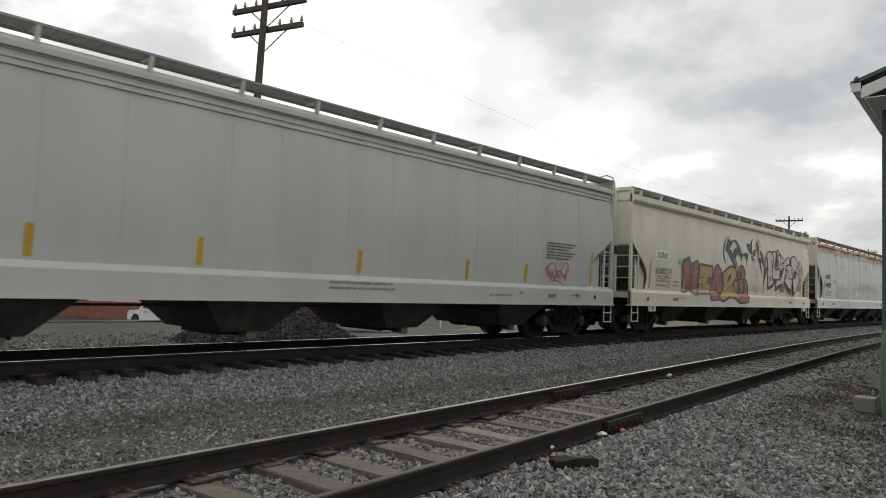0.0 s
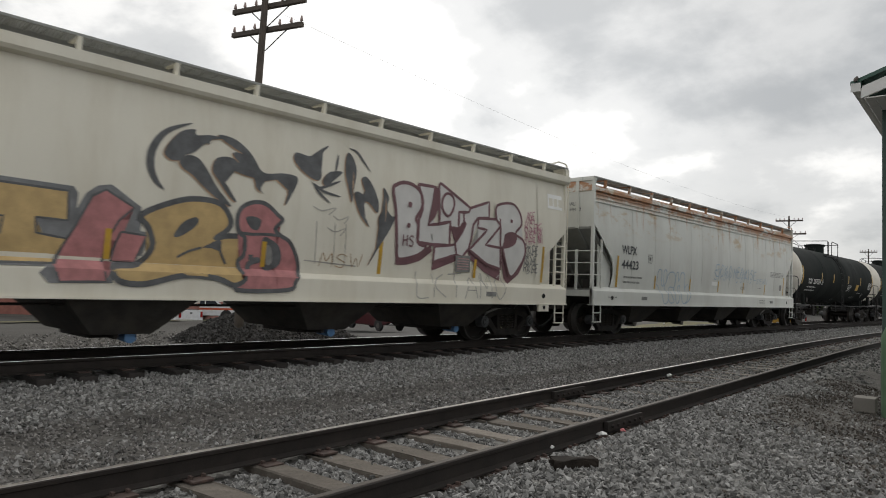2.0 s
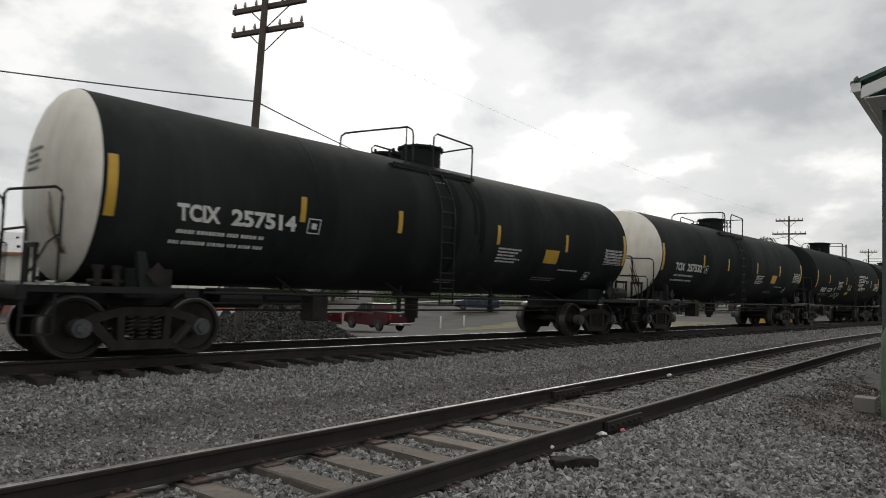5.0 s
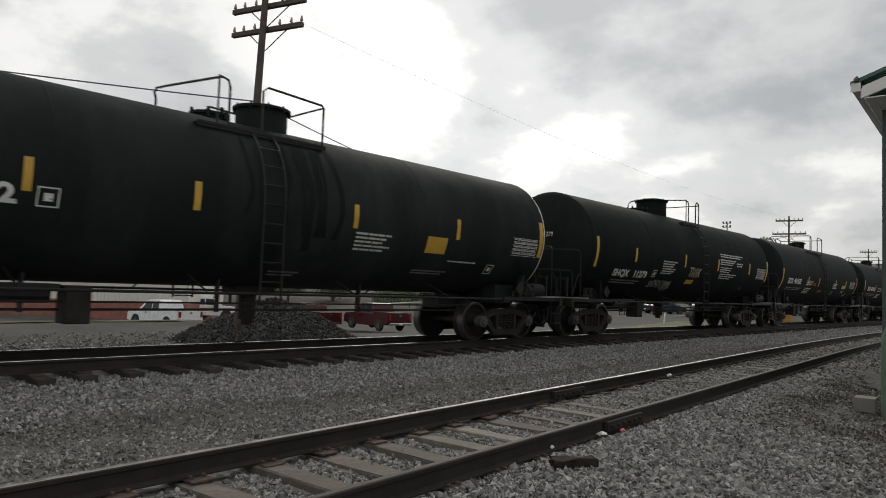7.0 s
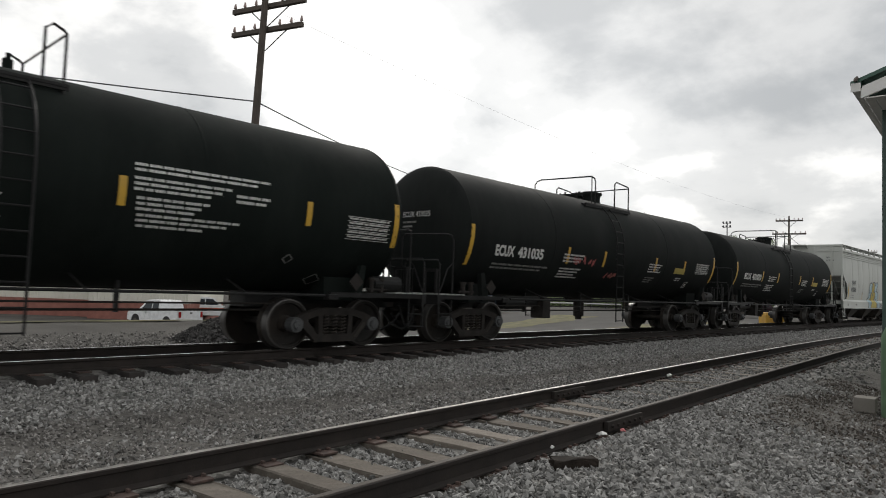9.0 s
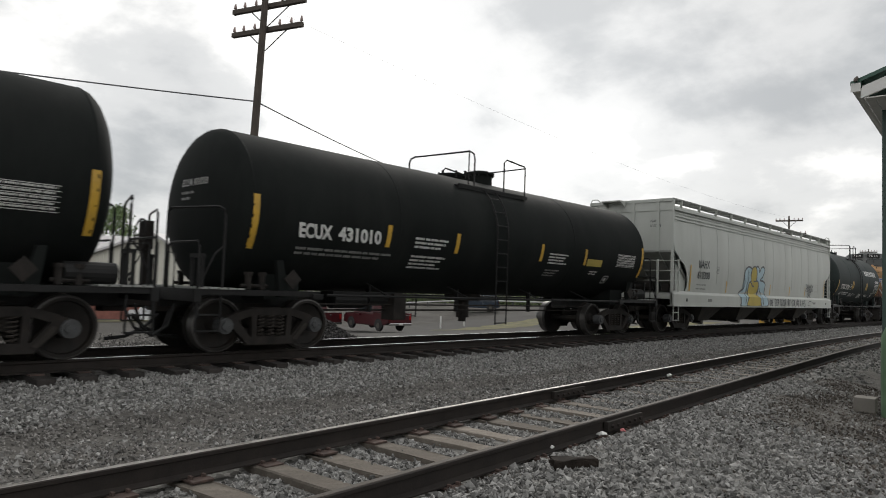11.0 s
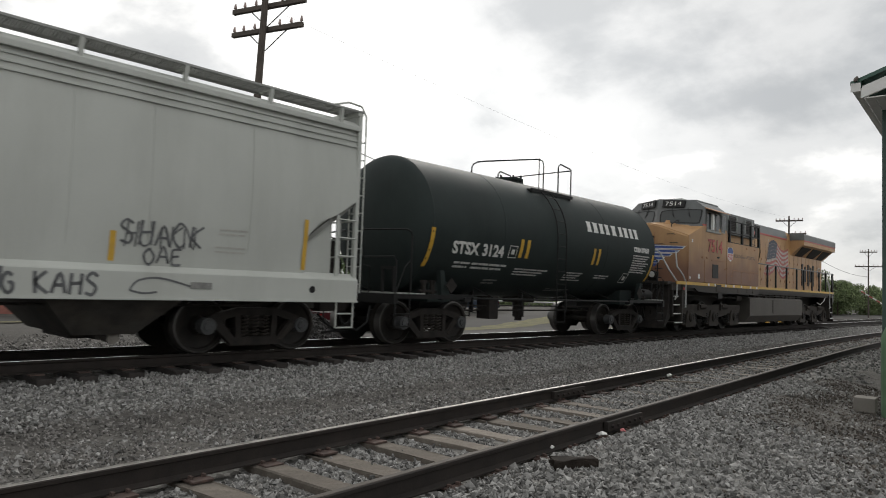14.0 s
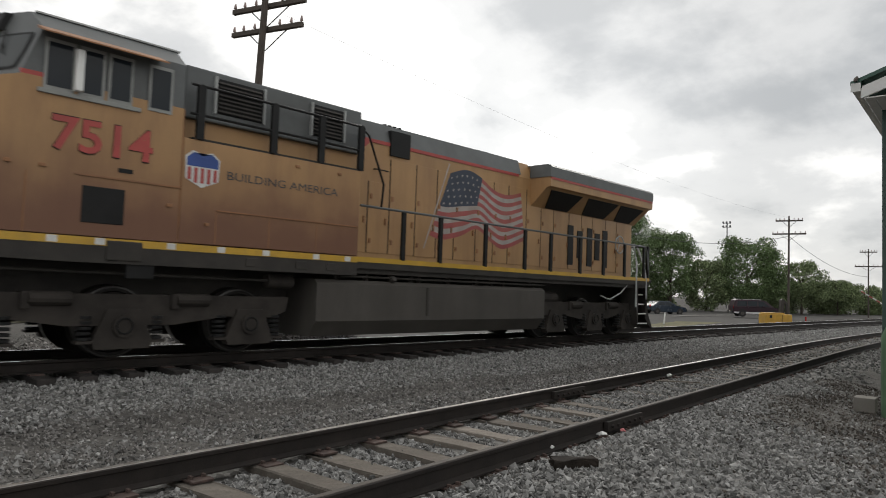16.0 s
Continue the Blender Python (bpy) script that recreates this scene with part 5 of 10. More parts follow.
        part("platform_rail", bm, M["black"], car, "bent pipe handrail")
    bm = tube(B(), [(b1, -1.04, zp + 0.74), (b1, 1.04, zp + 0.74)], 0.018)
    part("cross_rail", bm, M["black"], car)
    # ladder on both flanks, standing just off the shell
    def off(z):
        return math.sqrt(max((R + 0.085) ** 2 - (z - zc) ** 2, 0.9)) if z > zc else R + 0.085
    for s in (-1, 1):
        bm = B()
        zs = [foot, 1.0, zc] + [zc + (zp - zc) * k / 5 for k in range(1, 6)]
        for o in (-0.2, 0.2):
            tube(bm, [(ladder_x + o, s * off(z), z) for z in zs], 0.019)
        z = foot + 0.03
        while z < zp - 0.1:
            tube(bm, [(ladder_x - 0.2, s * off(z), z), (ladder_x + 0.2, s * off(z), z)], 0.013)
            z += 0.32
        part("ladder", bm, M["black"], car, "steel side ladder")

    def wrap(x, z):
        # z is the height along the wall, measured on the shell's curve
        a = (z - zc) / R
        return (x, -(R + 0.006) * math.cos(a), zc + (R + 0.006) * math.sin(a))
    return car, wrap


def tank_at(z, zc, R):
    """The height along the shell that shows at height z."""
    return zc + R * math.asin(max(min((z - zc) / R, 1), -1))


# ---- the train, from its leading end ----
def build_hoppers():
    # grey car
    car, w, ws = hopper("hopper_car", -1.04, 18.3, M["grey_hopper"], "light grey covered hopper car with pink graffiti by its trailing end", [3.4, 7.1, 10.7, 14.35], (0.6, 1.47), ribs=(3.845, 3.94, 4.045), marks=None)
    stripes(car, w, [3.64, 5.95, 9.08, 12.11, 14.25], 1.42, 1.85, 0.10)
    stripes(car, w, [17.2], 1.43, 2.33, 0.085)
    bars([(15.05, 2.42 - 0.075 * i, 1.25 - 0.13 * (i % 3), 0.042) for i in range(6)], M["dark_mark"], car, w)
    bars([(8.35, 1.22, 1.55, 0.05), (8.35, 1.12, 1.55, 0.05), (12.8, 1.08, 0.8, 0.04), (16.1, 1.12, 0.5, 0.04)], M["grey_mark"], car, ws)
    sprayed_row(car, w, 15.02, 1.50, 1.05, 0.42, M["paint_pink"], 5, "magenta sprayed tag")
    sprayed_row(car, raised(w, 0.002), 15.12, 1.46, 0.9, 0.34, M["paint_pink"], 4, "magenta sprayed tag")
    stroke(curve([(15.0, 1.75), (15.35, 1.95), (15.6, 1.72), (15.95, 1.98), (16.1, 1.72)], 6), 0.03, M["paint_pink"], car, w)
    stroke(curve([(15.5, 1.92), (15.62, 2.06), (15.74, 1.92), (15.6, 1.86)], 6), 0.028, M["paint_pink"], car, w)
    stroke(curve([(15.2, 1.45), (15.6, 1.50), (16.1, 1.30)], 6), 0.03, M["paint_pink"], car, w)
    patch([(16.35, 1.08), (16.48, 1.08), (16.48, 1.2), (16.35, 1.2)], M["paint_pink"], car, ws, "label_panel", "small pink panel")
    patch([(13.9, 1.12), (14.06, 1.12), (14.06, 1.2), (13.9, 1.2)], M["paint_yellow"], car, ws, "label_panel", "small yellow panel")
    # beige car
    car, w, ws = hopper("hopper_car", 18.35, 17.8, M["beige_hopper"], "beige covered hopper car covered in large red and ochre graffiti", [3.5, 7.0, 10.7, 14.2], (0.55, 1.35), edge=4.40, cap="cap_blue", seams=False, flat_top=True, angular=True)
    stripes(car, w, [1.24, 11.48, 16.8], 1.43, 2.32, 0.09)
    panel(1.54, 2.35, 0.94, 0.30, M["bright_white"], car, w, "number_panel", "white painted panel")
    lettering("XONX", 1.62, 2.40, 0.20, M["grey_mark"], car, raised(w, 0.004), width=0.78, bold=0.008)
    lettering("600024", 1.58, 1.90, 0.21, M["dark_mark"], car, w, width=1.14)
    lettering("PL2P", 1.75, 1.74, 0.13, M["dark_mark"], car, w, width=0.75, slant=0.2, name="sprayed_tag", label="thin black marker tag")
    stroke(curve([(2.3, 1.82), (2.65, 1.76), (2.62, 1.55), (2.48, 1.45)], 6), 0.018, M["dark_mark"], car, w)
    bars([(1.7, 1.66, 0.85, 0.05), (1.75, 1.52, 0.75, 0.05), (2.85, 1.66, 0.5, 0.05), (2.85, 1.54, 0.45, 0.05)], M["grey_mark"], car, w)
    bars([(3.0, 1.14, 0.7, 0.04)], M["grey_mark"], car, ws)
    logo_box(car, w, 3.16, 2.22, 0.24)
    for x in (1.1, 16.6):
        tb = part("tow_bracket", box(B(), x, x + 0.42, -1.615, -1.55, 0.72, 0.92, 0.01), M["beige_hopper"], car, "beige towing bracket below the sill")
        part("bracket_hole", cyl(B(), (x + 0.21, -1.62, 0.82), (x + 0.21, -1.61, 0.82), 0.05, 12), M["black"], tb)
    graffiti_hil2s(car, w)
    graffiti_blitzb(car, w)
    # rust-streaked car
    car, w, ws = hopper("hopper_car", 37.5, 17.4, rusted_paint(), "pale grey covered hopper car with orange rust streaks below its roof", [3.45, 6.9, 10.1, 13.4], (0.6, 1.4), marks=("WLPX", "44423"), tall=True, end_paint=M["pale_hopper"])
    stripes(car, w, [1.36], 1.42, 2.32, 0.10)
    stripes(car, w, [3.76, 6.35, 8.80, 11.30, 13.75], 1.42, 1.82, 0.085)
    stripes(car, w, [16.12], 1.42, 2.2, 0.085)
    lettering("WLPX", 1.56, 2.40, 0.25, M["dark_mark"], car, w, width=0.90, bold=0.008)
    lettering("44423", 1.58, 1.97, 0.25, M["dark_mark"], car, w, width=1.02, bold=0.008)
    bars([(1.75, 1.70, 1.1, 0.055), (1.75, 1.55, 1.0, 0.055)], M["grey_mark"], car, w)
    bars([(0.75, 1.10, 0.5, 0.04), (12.9, 1.14, 0.6, 0.04), (12.9, 1.05, 0.6, 0.04)], M["grey_mark"], car, ws)
    logo_box(car, w, 3.20, 2.20, 0.26)
    bubble_tag(car, w)
    word(car, w, "ECKO", 8.4, 1.98, 1.7, 0.46, "paint_ink", 0.03, "blue marker scrawl")
    word(car, w, "MEOWISE", 10.15, 1.98, 2.5, 0.42, "paint_ink", 0.03, "blue marker scrawl")
    word(car, raised(w, 0.002), "SKUN", 8.3, 1.86, 1.6, 0.40, "paint_ink", 0.022, "blue marker scrawl")
    word(car, raised(w, 0.002), "COAC", 10.3, 1.84, 1.9, 0.44, "paint_ink", 0.02, "blue marker scrawl")
    word(car, w, "SEWN", 12.7, 1.84, 1.3, 0.20, "paint_ink", 0.02, "blue marker scrawl")
    patch([(8.18, 1.65), (8.72, 1.65), (8.72, 1.79), (8.18, 1.79)], M["bright_white"], car, w, "label_panel", "small white panel")
    bars([(14.35, 2.36 - 0.06 * i, 1.7, 0.03) for i in range(4)], M["grey_mark"], car, w)
    bars([(11.0, 1.65, 0.5, 0.03), (11.0, 1.58, 0.5, 0.03), (12.9, 1.65, 0.4, 0.03)], M["grey_mark"], car, w)
    patch([(15.6, 1.62), (15.85, 1.62), (15.85, 1.86), (15.6, 1.86)], M["grey_mark"], car, w, "label_panel", "small dark printed panel")
    # grey car behind the tank cars
    car, w, ws = hopper("hopper_car", 138.3, 18.75, M["dull_hopper"], "light grey covered hopper car with blue and yellow graffiti", [3.65, 7.35, 11.05, 14.6], (0.6, 1.47), marks=("NAHX", "610308"))
    stripes(car, w, [1.38], 1.42, 2.31, 0.10)
    stripes(car, w, [4.62, 9.48, 12.1, 14.42], 1.42, 1.84, 0.085)
    stripes(car, w, [17.6], 1.43, 2.30, 0.085)
    lettering("NAHX", 2.04, 2.24, 0.27, M["dark_mark"], car, w, width=0.92, bold=0.008)
    lettering("610308", 1.96, 1.86, 0.26, M["dark_mark"], car, w, width=1.04, bold=0.008)
    bars([(1.9, 1.62, 0.85, 0.05), (1.9, 1.48, 0.8, 0.05)], M["grey_mark"], car, w)
    logo_box(car, w, 3.60, 2.10, 0.24)
    graffiti_blob(car, w)
    for text, x0, x1 in (("OAE", 9.2, 9.68), ("STEP", 9.86, 10.42), ("KLOSER", 10.60, 11.40), ("OUT", 11.58, 11.98), ("SEALING", 12.14, 13.26), ("KAHS", 13.46, 14.26)):
        word(car, ws, text, x0, 0.955, x1 - x0, 0.29, "paint_soot", 0.046, "black sprayed capitals along the sill")
    word(car, w, "SHACK", 14.5, 1.66, 1.25, 0.34, "paint_soot", 0.036, "black sprayed tag")
    word(car, raised(w, 0.002), "HUIKN", 14.55, 1.64, 1.1, 0.36, "paint_soot", 0.024, "black sprayed tag")
    word(car, over_sill(w), "OAE", 14.85, 1.40, 0.6, 0.26, "paint_soot", 0.034, "black sprayed tag")
    stroke(curve([(14.66, 1.02), (14.78, 1.16), (15.1, 1.20), (15.6, 1.08)], 6), 0.03, M["paint_soot"], car, ws)
    stroke(curve([(14.66, 1.02), (14.85, 0.98), (15.05, 1.0)], 6), 0.03, M["paint_soot"], car, ws)
    bars([(16.0, 1.98, 0.5, 0.03), (16.0, 1.91, 0.45, 0.03), (15.95, 1.7, 0.5, 0.03), (15.95, 1.63, 0.5, 0.03)], M["paint_thin"], car, w)


def bubble_tag(car, w):
    """Round outlined bubble letters that run down over the sill."""
    def on(x, z):
        return over_sill(w)(x, z)
    for pts in ([(3.88, 1.55), (3.92, 1.98), (4.15, 2.0), (4.2, 1.6), (4.35, 1.55), (4.32, 1.98), (4.5, 2.02), (4.55, 1.72), (4.42, 1.5), (4.55, 1.3), (4.48, 1.02), (4.25, 0.97), (4.1, 1.2), (4.0, 1.48), (3.88, 1.55)],
                [(4.55, 1.72), (4.7, 1.95), (5.05, 1.98), (5.2, 1.75), (5.1, 1.5), (4.8, 1.5), (4.75, 1.3), (4.95, 1.05), (4.7, 0.99), (4.5, 1.12)],
                [(5.15, 1.5), (5.2, 1.9), (5.35, 2.0), (5.45, 1.7), (5.6, 1.98), (5.85, 1.95), (5.9, 1.55), (6.0, 1.35), (5.9, 1.05), (5.6, 1.0), (5.5, 1.3), (5.55, 1.55), (5.4, 1.5), (5.35, 1.1), (5.15, 0.98), (5.05, 1.2), (5.15, 1.5)],
                [(5.95, 1.5), (6.15, 1.62), (6.3, 1.4), (6.1, 1.1), (5.8, 0.98)]):
        stroke(curve(pts, 5), 0.032, M["paint_ink"], car, on, "spray_line", "blue sprayed bubble outline")


def blade(pts, wmax, mat, car, w, label="charcoal sprayed flourish"):
    """A sprayed stroke that swells in its middle and ends in points."""
    c = curve(pts, 6)
    n = len(c)
    bm = B()
    left, right = [], []
    for i, (u, v) in enumerate(c):
        a, b = c[max(i - 1, 0)], c[min(i + 1, n - 1)]
        ln = math.hypot(b[0] - a[0], b[1] - a[1]) or 1
        h = wmax * 0.36 * math.sin(math.pi * (i + 0.15) / (n - 0.7)) ** 0.8
        nx, nz = -(b[1] - a[1]) / ln * h, (b[0] - a[0]) / ln * h
        left.append(bm.verts.new(w(u + nx, v + nz)))
        right.append(bm.verts.new(w(u - nx, v - nz)))
    for i in range(n - 1):
        bm.faces.new((left[i], left[i + 1], right[i + 1], right[i]))
    return part("spray_stroke", bm, mat, car, label)


def logo_box(car, w, x, z, s, mat="grey_mark"):
    bm = B()
    t = 0.018
    for a, b, c, d in ((x, z, x + s, z + t), (x, z + s - t, x + s, z + s), (x, z + t, x + t, z + s - t), (x + s - t, z + t, x + s, z + s - t), (x + s * 0.3, z + s * 0.3, x + s * 0.7, z + s * 0.7)):
        bm.faces.new([bm.verts.new(w(u, v)) for u, v in ((a, b), (c, b), (c, d), (a, d))])
    part("stencil_square", bm, M[mat], car)


def sprayed_row(car, w, x, z, wd, ht, mat, n, label, width=0.034):
    """A row of loose sprayed squiggles."""
    rnd = random.Random(int(x * 13 + n))
    for i in range(n):
        # a squiggle of four to six turns
        f = [(rnd.uniform(0.0, 1.0), (j % 2) * rnd.uniform(0.6, 1.0) + (1 - j % 2) * rnd.uniform(0.0, 0.4)) for j in range(rnd.randint(5, 8))]
        x0, k = x + wd * i / n, wd / n * rnd.uniform(0.8, 1.0)
        h, dz = ht * rnd.uniform(0.75, 1.0), rnd.uniform(0, 0.12) * ht
        stroke(curve([(x0 + k * (u + rnd.uniform(-0.06, 0.06)), z + dz + h * (v + rnd.uniform(-0.05, 0.05))) for u, v in f], 5), width, mat, car, w, "spray_line", label)


def raised(w, d):
    def lifted(x, z):
        at = w(x, z)
        return (at[0], at[1] - d, at[2])
    return lifted


FOLD = (1.29, 1.41, 1.7, 2.0, 2.3)


def over_sill(w):
    """The wall of a hopper car and, below it, the sloped ledge and the face of the sill."""
    return lambda x, z: raised(w, 0.004)(x, z) if z > 1.41 else (x, -1.612, z) if z < 1.29 else (x, -1.612 + (z - 1.29) * 1.02, z)


def dense(pts, step=0.12, closed=False):
    """Straight runs broken into short steps, so that they follow a curved wall."""
    out = []
    run = list(pts) + ([pts[0]] if closed else [])
    for a, b in zip(run, run[1:]):
        n = max(int(math.hypot(b[0] - a[0], b[1] - a[1]) / step), 1)
        out += [(a[0] + (b[0] - a[0]) * k / n, a[1] + (b[1] - a[1]) * k / n) for k in range(n)]
    return out + [run[-1]]


def sprayed(car, w, pts, fill, line=None, ow=0.05, d=0.0, soft=False, label=""):
    """A filled sprayed shape with an outline; soft rounds its corners."""
    edge = curve(pts, 4, True) if soft else list(pts)
    if fill:
        folded(edge, M[fill], car, raised(w, d), "sprayed_shape", FOLD, label)
    if line:
        stroke(dense(edge, 0.10, True), ow, M[line], car, raised(w, d + 0.002), "spray_line", "sprayed outline")


def feather(car, w, pts):
    """A charcoal feather over its rust-coloured rim."""
    sprayed(car, w, [(x - 0.020, z - 0.014) for x, z in pts], "paint_rim", soft=True, label="rust-coloured sprayed rim")
    sprayed(car, w, pts, "paint_soot", d=0.003, soft=True, label="charcoal sprayed feather")


def graffiti_hil2s(car, w):
    """Block letters in red and ochre with charcoal shadows, feathers and claws above them."""
    w = over_sill(w)
    # charcoal shadows first, then the letters
    sprayed(car, w, [(3.45, 2.3), (3.51, 2.46), (3.98, 2.59), (4.12, 2.5), (4.17, 2.23), (4.2, 2.38), (4.7, 2.51), (4.79, 2.39), (4.87, 1.35), (4.85, 1.29), (4.4, 1.26), (4.41, 1.46), (4.24, 1.43), (3.67, 1.33), (3.54, 1.35), (3.51, 1.84), (3.4, 2.24)], "paint_dark", label="charcoal letter shadow")
    sprayed(car, w, [(4.8, 2.36), (4.88, 2.41), (6.02, 2.38), (6.08, 2.3), (6.07, 1.64), (5.9, 1.31), (4.85, 1.29), (4.83, 1.95)], "paint_dark", label="charcoal letter shadow")
    sprayed(car, w, [(6.18, 2.31), (6.32, 2.43), (6.5, 2.47), (6.92, 2.2), (6.73, 2.01), (6.64, 1.88), (7.08, 1.85), (6.96, 1.39), (6.6, 1.36), (6.57, 1.11), (5.79, 1.09), (5.67, 1.22), (5.85, 1.41), (6.01, 1.94)], "paint_dark", d=0.001, label="charcoal letter shadow")
    sprayed(car, w, [(3.53, 2.37), (4.01, 2.49), (4.12, 2.09), (4.32, 2.09), (4.37, 2.25), (4.26, 2.33), (4.72, 2.46), (4.82, 1.37), (4.45, 1.29), (4.37, 1.95), (4.18, 1.88), (4.28, 1.54), (4.26, 1.47), (3.69, 1.36), (3.61, 2.02)], "paint_red", "paint_soot", 0.03, 0.003, label="red sprayed block letter")
    sprayed(car, w, [(4.86, 2.34), (5.96, 2.31), (5.98, 1.92), (5.6, 1.93), (5.62, 1.73), (5.98, 1.68), (5.86, 1.35), (4.89, 1.33), (4.93, 1.65), (5.22, 1.69), (5.24, 1.91), (4.9, 1.91)], "paint_ochre", "paint_soot", 0.03, 0.003, label="ochre sprayed block letter")
    sprayed(car, w, [(6.26, 2.28), (6.43, 2.39), (6.82, 2.18), (6.63, 1.98), (6.52, 1.75), (6.45, 1.4), (6.49, 1.13), (5.91, 1.11), (5.83, 1.35), (6.07, 1.84)], "paint_red", "paint_soot", 0.03, 0.004, label="red sprayed block letter")
    sprayed(car, w, [(6.67, 1.83), (7.03, 1.8), (6.89, 1.42), (6.56, 1.42), (6.61, 1.67)], "paint_red", "paint_soot", 0.03, 0.004)
    sprayed(car, w, [(6.94, 2.1), (7.41, 2.34), (7.77, 2.42), (8.13, 2.38), (8.31, 2.16), (8.27, 1.99), (8.08, 1.84), (8.3, 1.9), (8.71, 1.88), (8.72, 1.57), (8.89, 1.56), (8.69, 1.48), (8.67, 1.29), (8.43, 1.13), (8.11, 1.23), (7.57, 1.25), (7.01, 1.11), (6.65, 1.15), (6.59, 1.34), (6.92, 1.39), (7.12, 1.64), (7.05, 1.91)], "paint_ochre", "paint_soot", 0.085, 0.006, True, "ochre sprayed block numeral")
    sprayed(car, w, [(7.43, 1.87), (7.55, 2.05), (7.74, 2.14), (7.78, 2.05), (7.63, 1.9), (7.46, 1.81)], "paint_soot", d=0.010, soft=True)
    sprayed(car, w, [(7.87, 1.69), (8.16, 1.85), (8.2, 1.64), (8.04, 1.69)], "paint_soot", d=0.010)
    for pts in ([(7.87, 1.69), (7.67, 1.62), (7.5, 1.52)], [(8.17, 1.81), (8.19, 1.64), (8.29, 1.46)]):
        stroke(curve(pts, 5), 0.035, M["paint_soot"], car, raised(w, 0.010), "spray_line")
    sprayed(car, w, [(8.43, 2.1), (8.45, 2.31), (8.57, 2.43), (8.77, 2.49), (8.95, 2.46), (9.15, 2.32), (9.25, 2.24), (9.12, 2.08), (9.24, 1.98), (9.42, 1.89), (9.57, 1.67), (9.64, 1.43), (9.54, 1.22), (9.39, 1.08), (8.44, 1.06), (8.6, 1.23), (8.53, 1.4), (8.5, 1.52), (8.59, 1.63), (8.58, 1.89), (8.49, 1.96)], "paint_red", "paint_soot", 0.07, 0.012, True, "red sprayed block letter")
    stroke(curve([(8.44, 1.97), (8.66, 1.96), (8.95, 1.98), (9.24, 1.98)], 5), 0.05, M["paint_soot"], car, raised(w, 0.016), "spray_line")
    sprayed(car, w, [(8.57, 2.21), (8.69, 2.25), (8.85, 2.2), (8.8, 2.04), (8.67, 2.06)], "paint_soot", d=0.016, soft=True)
    sprayed(car, w, [(8.9, 1.91), (9.11, 1.88), (9.24, 1.77), (9.28, 1.55), (9.15, 1.42), (8.94, 1.43)], "paint_soot", d=0.016, soft=True)
    sprayed(car, w, [(8.98, 1.78), (9.07, 1.77), (9.11, 1.53), (9.01, 1.49)], "grey_mark", d=0.018, soft=True)
    for x in (3.62, 6.50, 8.94):
        stripes(car, raised(w, 0.02), [x], 1.44, 1.86, 0.085)
    # pale drag lines in the red paint
    for k in range(9):
        z = 1.55 + 0.10 * k
        stroke(curve([(3.72, z), (3.9, z + 0.03), (4.1, z + 0.06)], 4), 0.012, M["paint_pale"], car, raised(w, 0.006), "spray_line")
        stroke(curve([(4.45, z), (4.6, z + 0.02), (4.76, z + 0.06)], 4), 0.012, M["paint_pale"], car, raised(w, 0.006), "spray_line")
    # feathers with rust-coloured rims
    blade([(7.62, 3.56), (7.24, 3.37), (7.04, 3.09), (7.01, 2.82), (7.1, 2.61), (7.23, 2.49)], 0.16, M["paint_soot"], car, w)
    feather(car, w, [(7.67, 3.47), (7.46, 3.41), (7.3, 3.24), (7.2, 3.05), (7.29, 2.95), (7.44, 2.96), (7.52, 3.05), (7.66, 3.12), (7.81, 3.27), (7.92, 3.29), (7.84, 3.32), (8.07, 3.4), (8.25, 3.42), (7.92, 3.43), (7.65, 3.38)])
    feather(car, w, [(7.44, 2.96), (7.56, 3.06), (7.74, 3.03), (7.9, 2.85), (8.05, 2.63), (8.3, 2.38), (8.15, 2.41), (7.88, 2.58), (7.64, 2.77), (7.48, 2.86)])
    feather(car, w, [(7.96, 2.89), (8, 3.06), (8.13, 3.13), (8.3, 3.13), (8.43, 3.06), (8.74, 2.95), (8.83, 2.87), (8.52, 2.89), (8.26, 2.95), (8.11, 2.96), (8.1, 2.84), (8.24, 2.66), (8.39, 2.45), (8.27, 2.51), (8.09, 2.72)])
    feather(car, w, [(8.04, 3.44), (8.26, 3.46), (8.48, 3.37), (8.66, 3.21), (8.8, 3.02), (8.95, 2.98), (9.25, 3.03), (9.52, 2.98), (9.38, 2.64), (9.28, 2.5), (9.34, 2.75), (9.33, 2.87), (9.16, 2.91), (8.93, 2.86), (8.79, 2.81), (8.79, 2.71), (8.87, 2.64), (8.73, 2.72), (8.68, 2.86), (8.5, 2.99), (8.3, 3.19), (8.38, 3.24), (8.55, 3.19)])
    feather(car, w, [(9.43, 3.31), (9.48, 3.43), (9.74, 3.41), (9.86, 3.48), (10, 3.58), (10.16, 3.66), (9.95, 3.4), (10.01, 3.15), (9.97, 3.02), (9.83, 3.02), (9.64, 3.11), (9.52, 3.2)])
    feather(car, w, [(10.04, 2.98), (10.06, 3.08), (10.2, 3.2), (10.47, 3.24), (10.32, 3.09), (10.13, 2.94)])
    feather(car, w, [(10.55, 3.49), (10.61, 3.62), (10.72, 3.54), (10.8, 3.32), (10.74, 2.97), (10.7, 2.71), (10.62, 2.95), (10.54, 3.23)])
    feather(car, w, [(10.92, 3.16), (11.04, 3.23), (11.21, 3.06), (11.34, 2.8), (11.33, 2.58), (11.12, 2.74), (10.98, 2.76), (10.9, 2.67), (11.15, 2.3), (10.9, 2.52), (10.75, 2.85), (10.85, 2.93), (11.04, 2.87)])
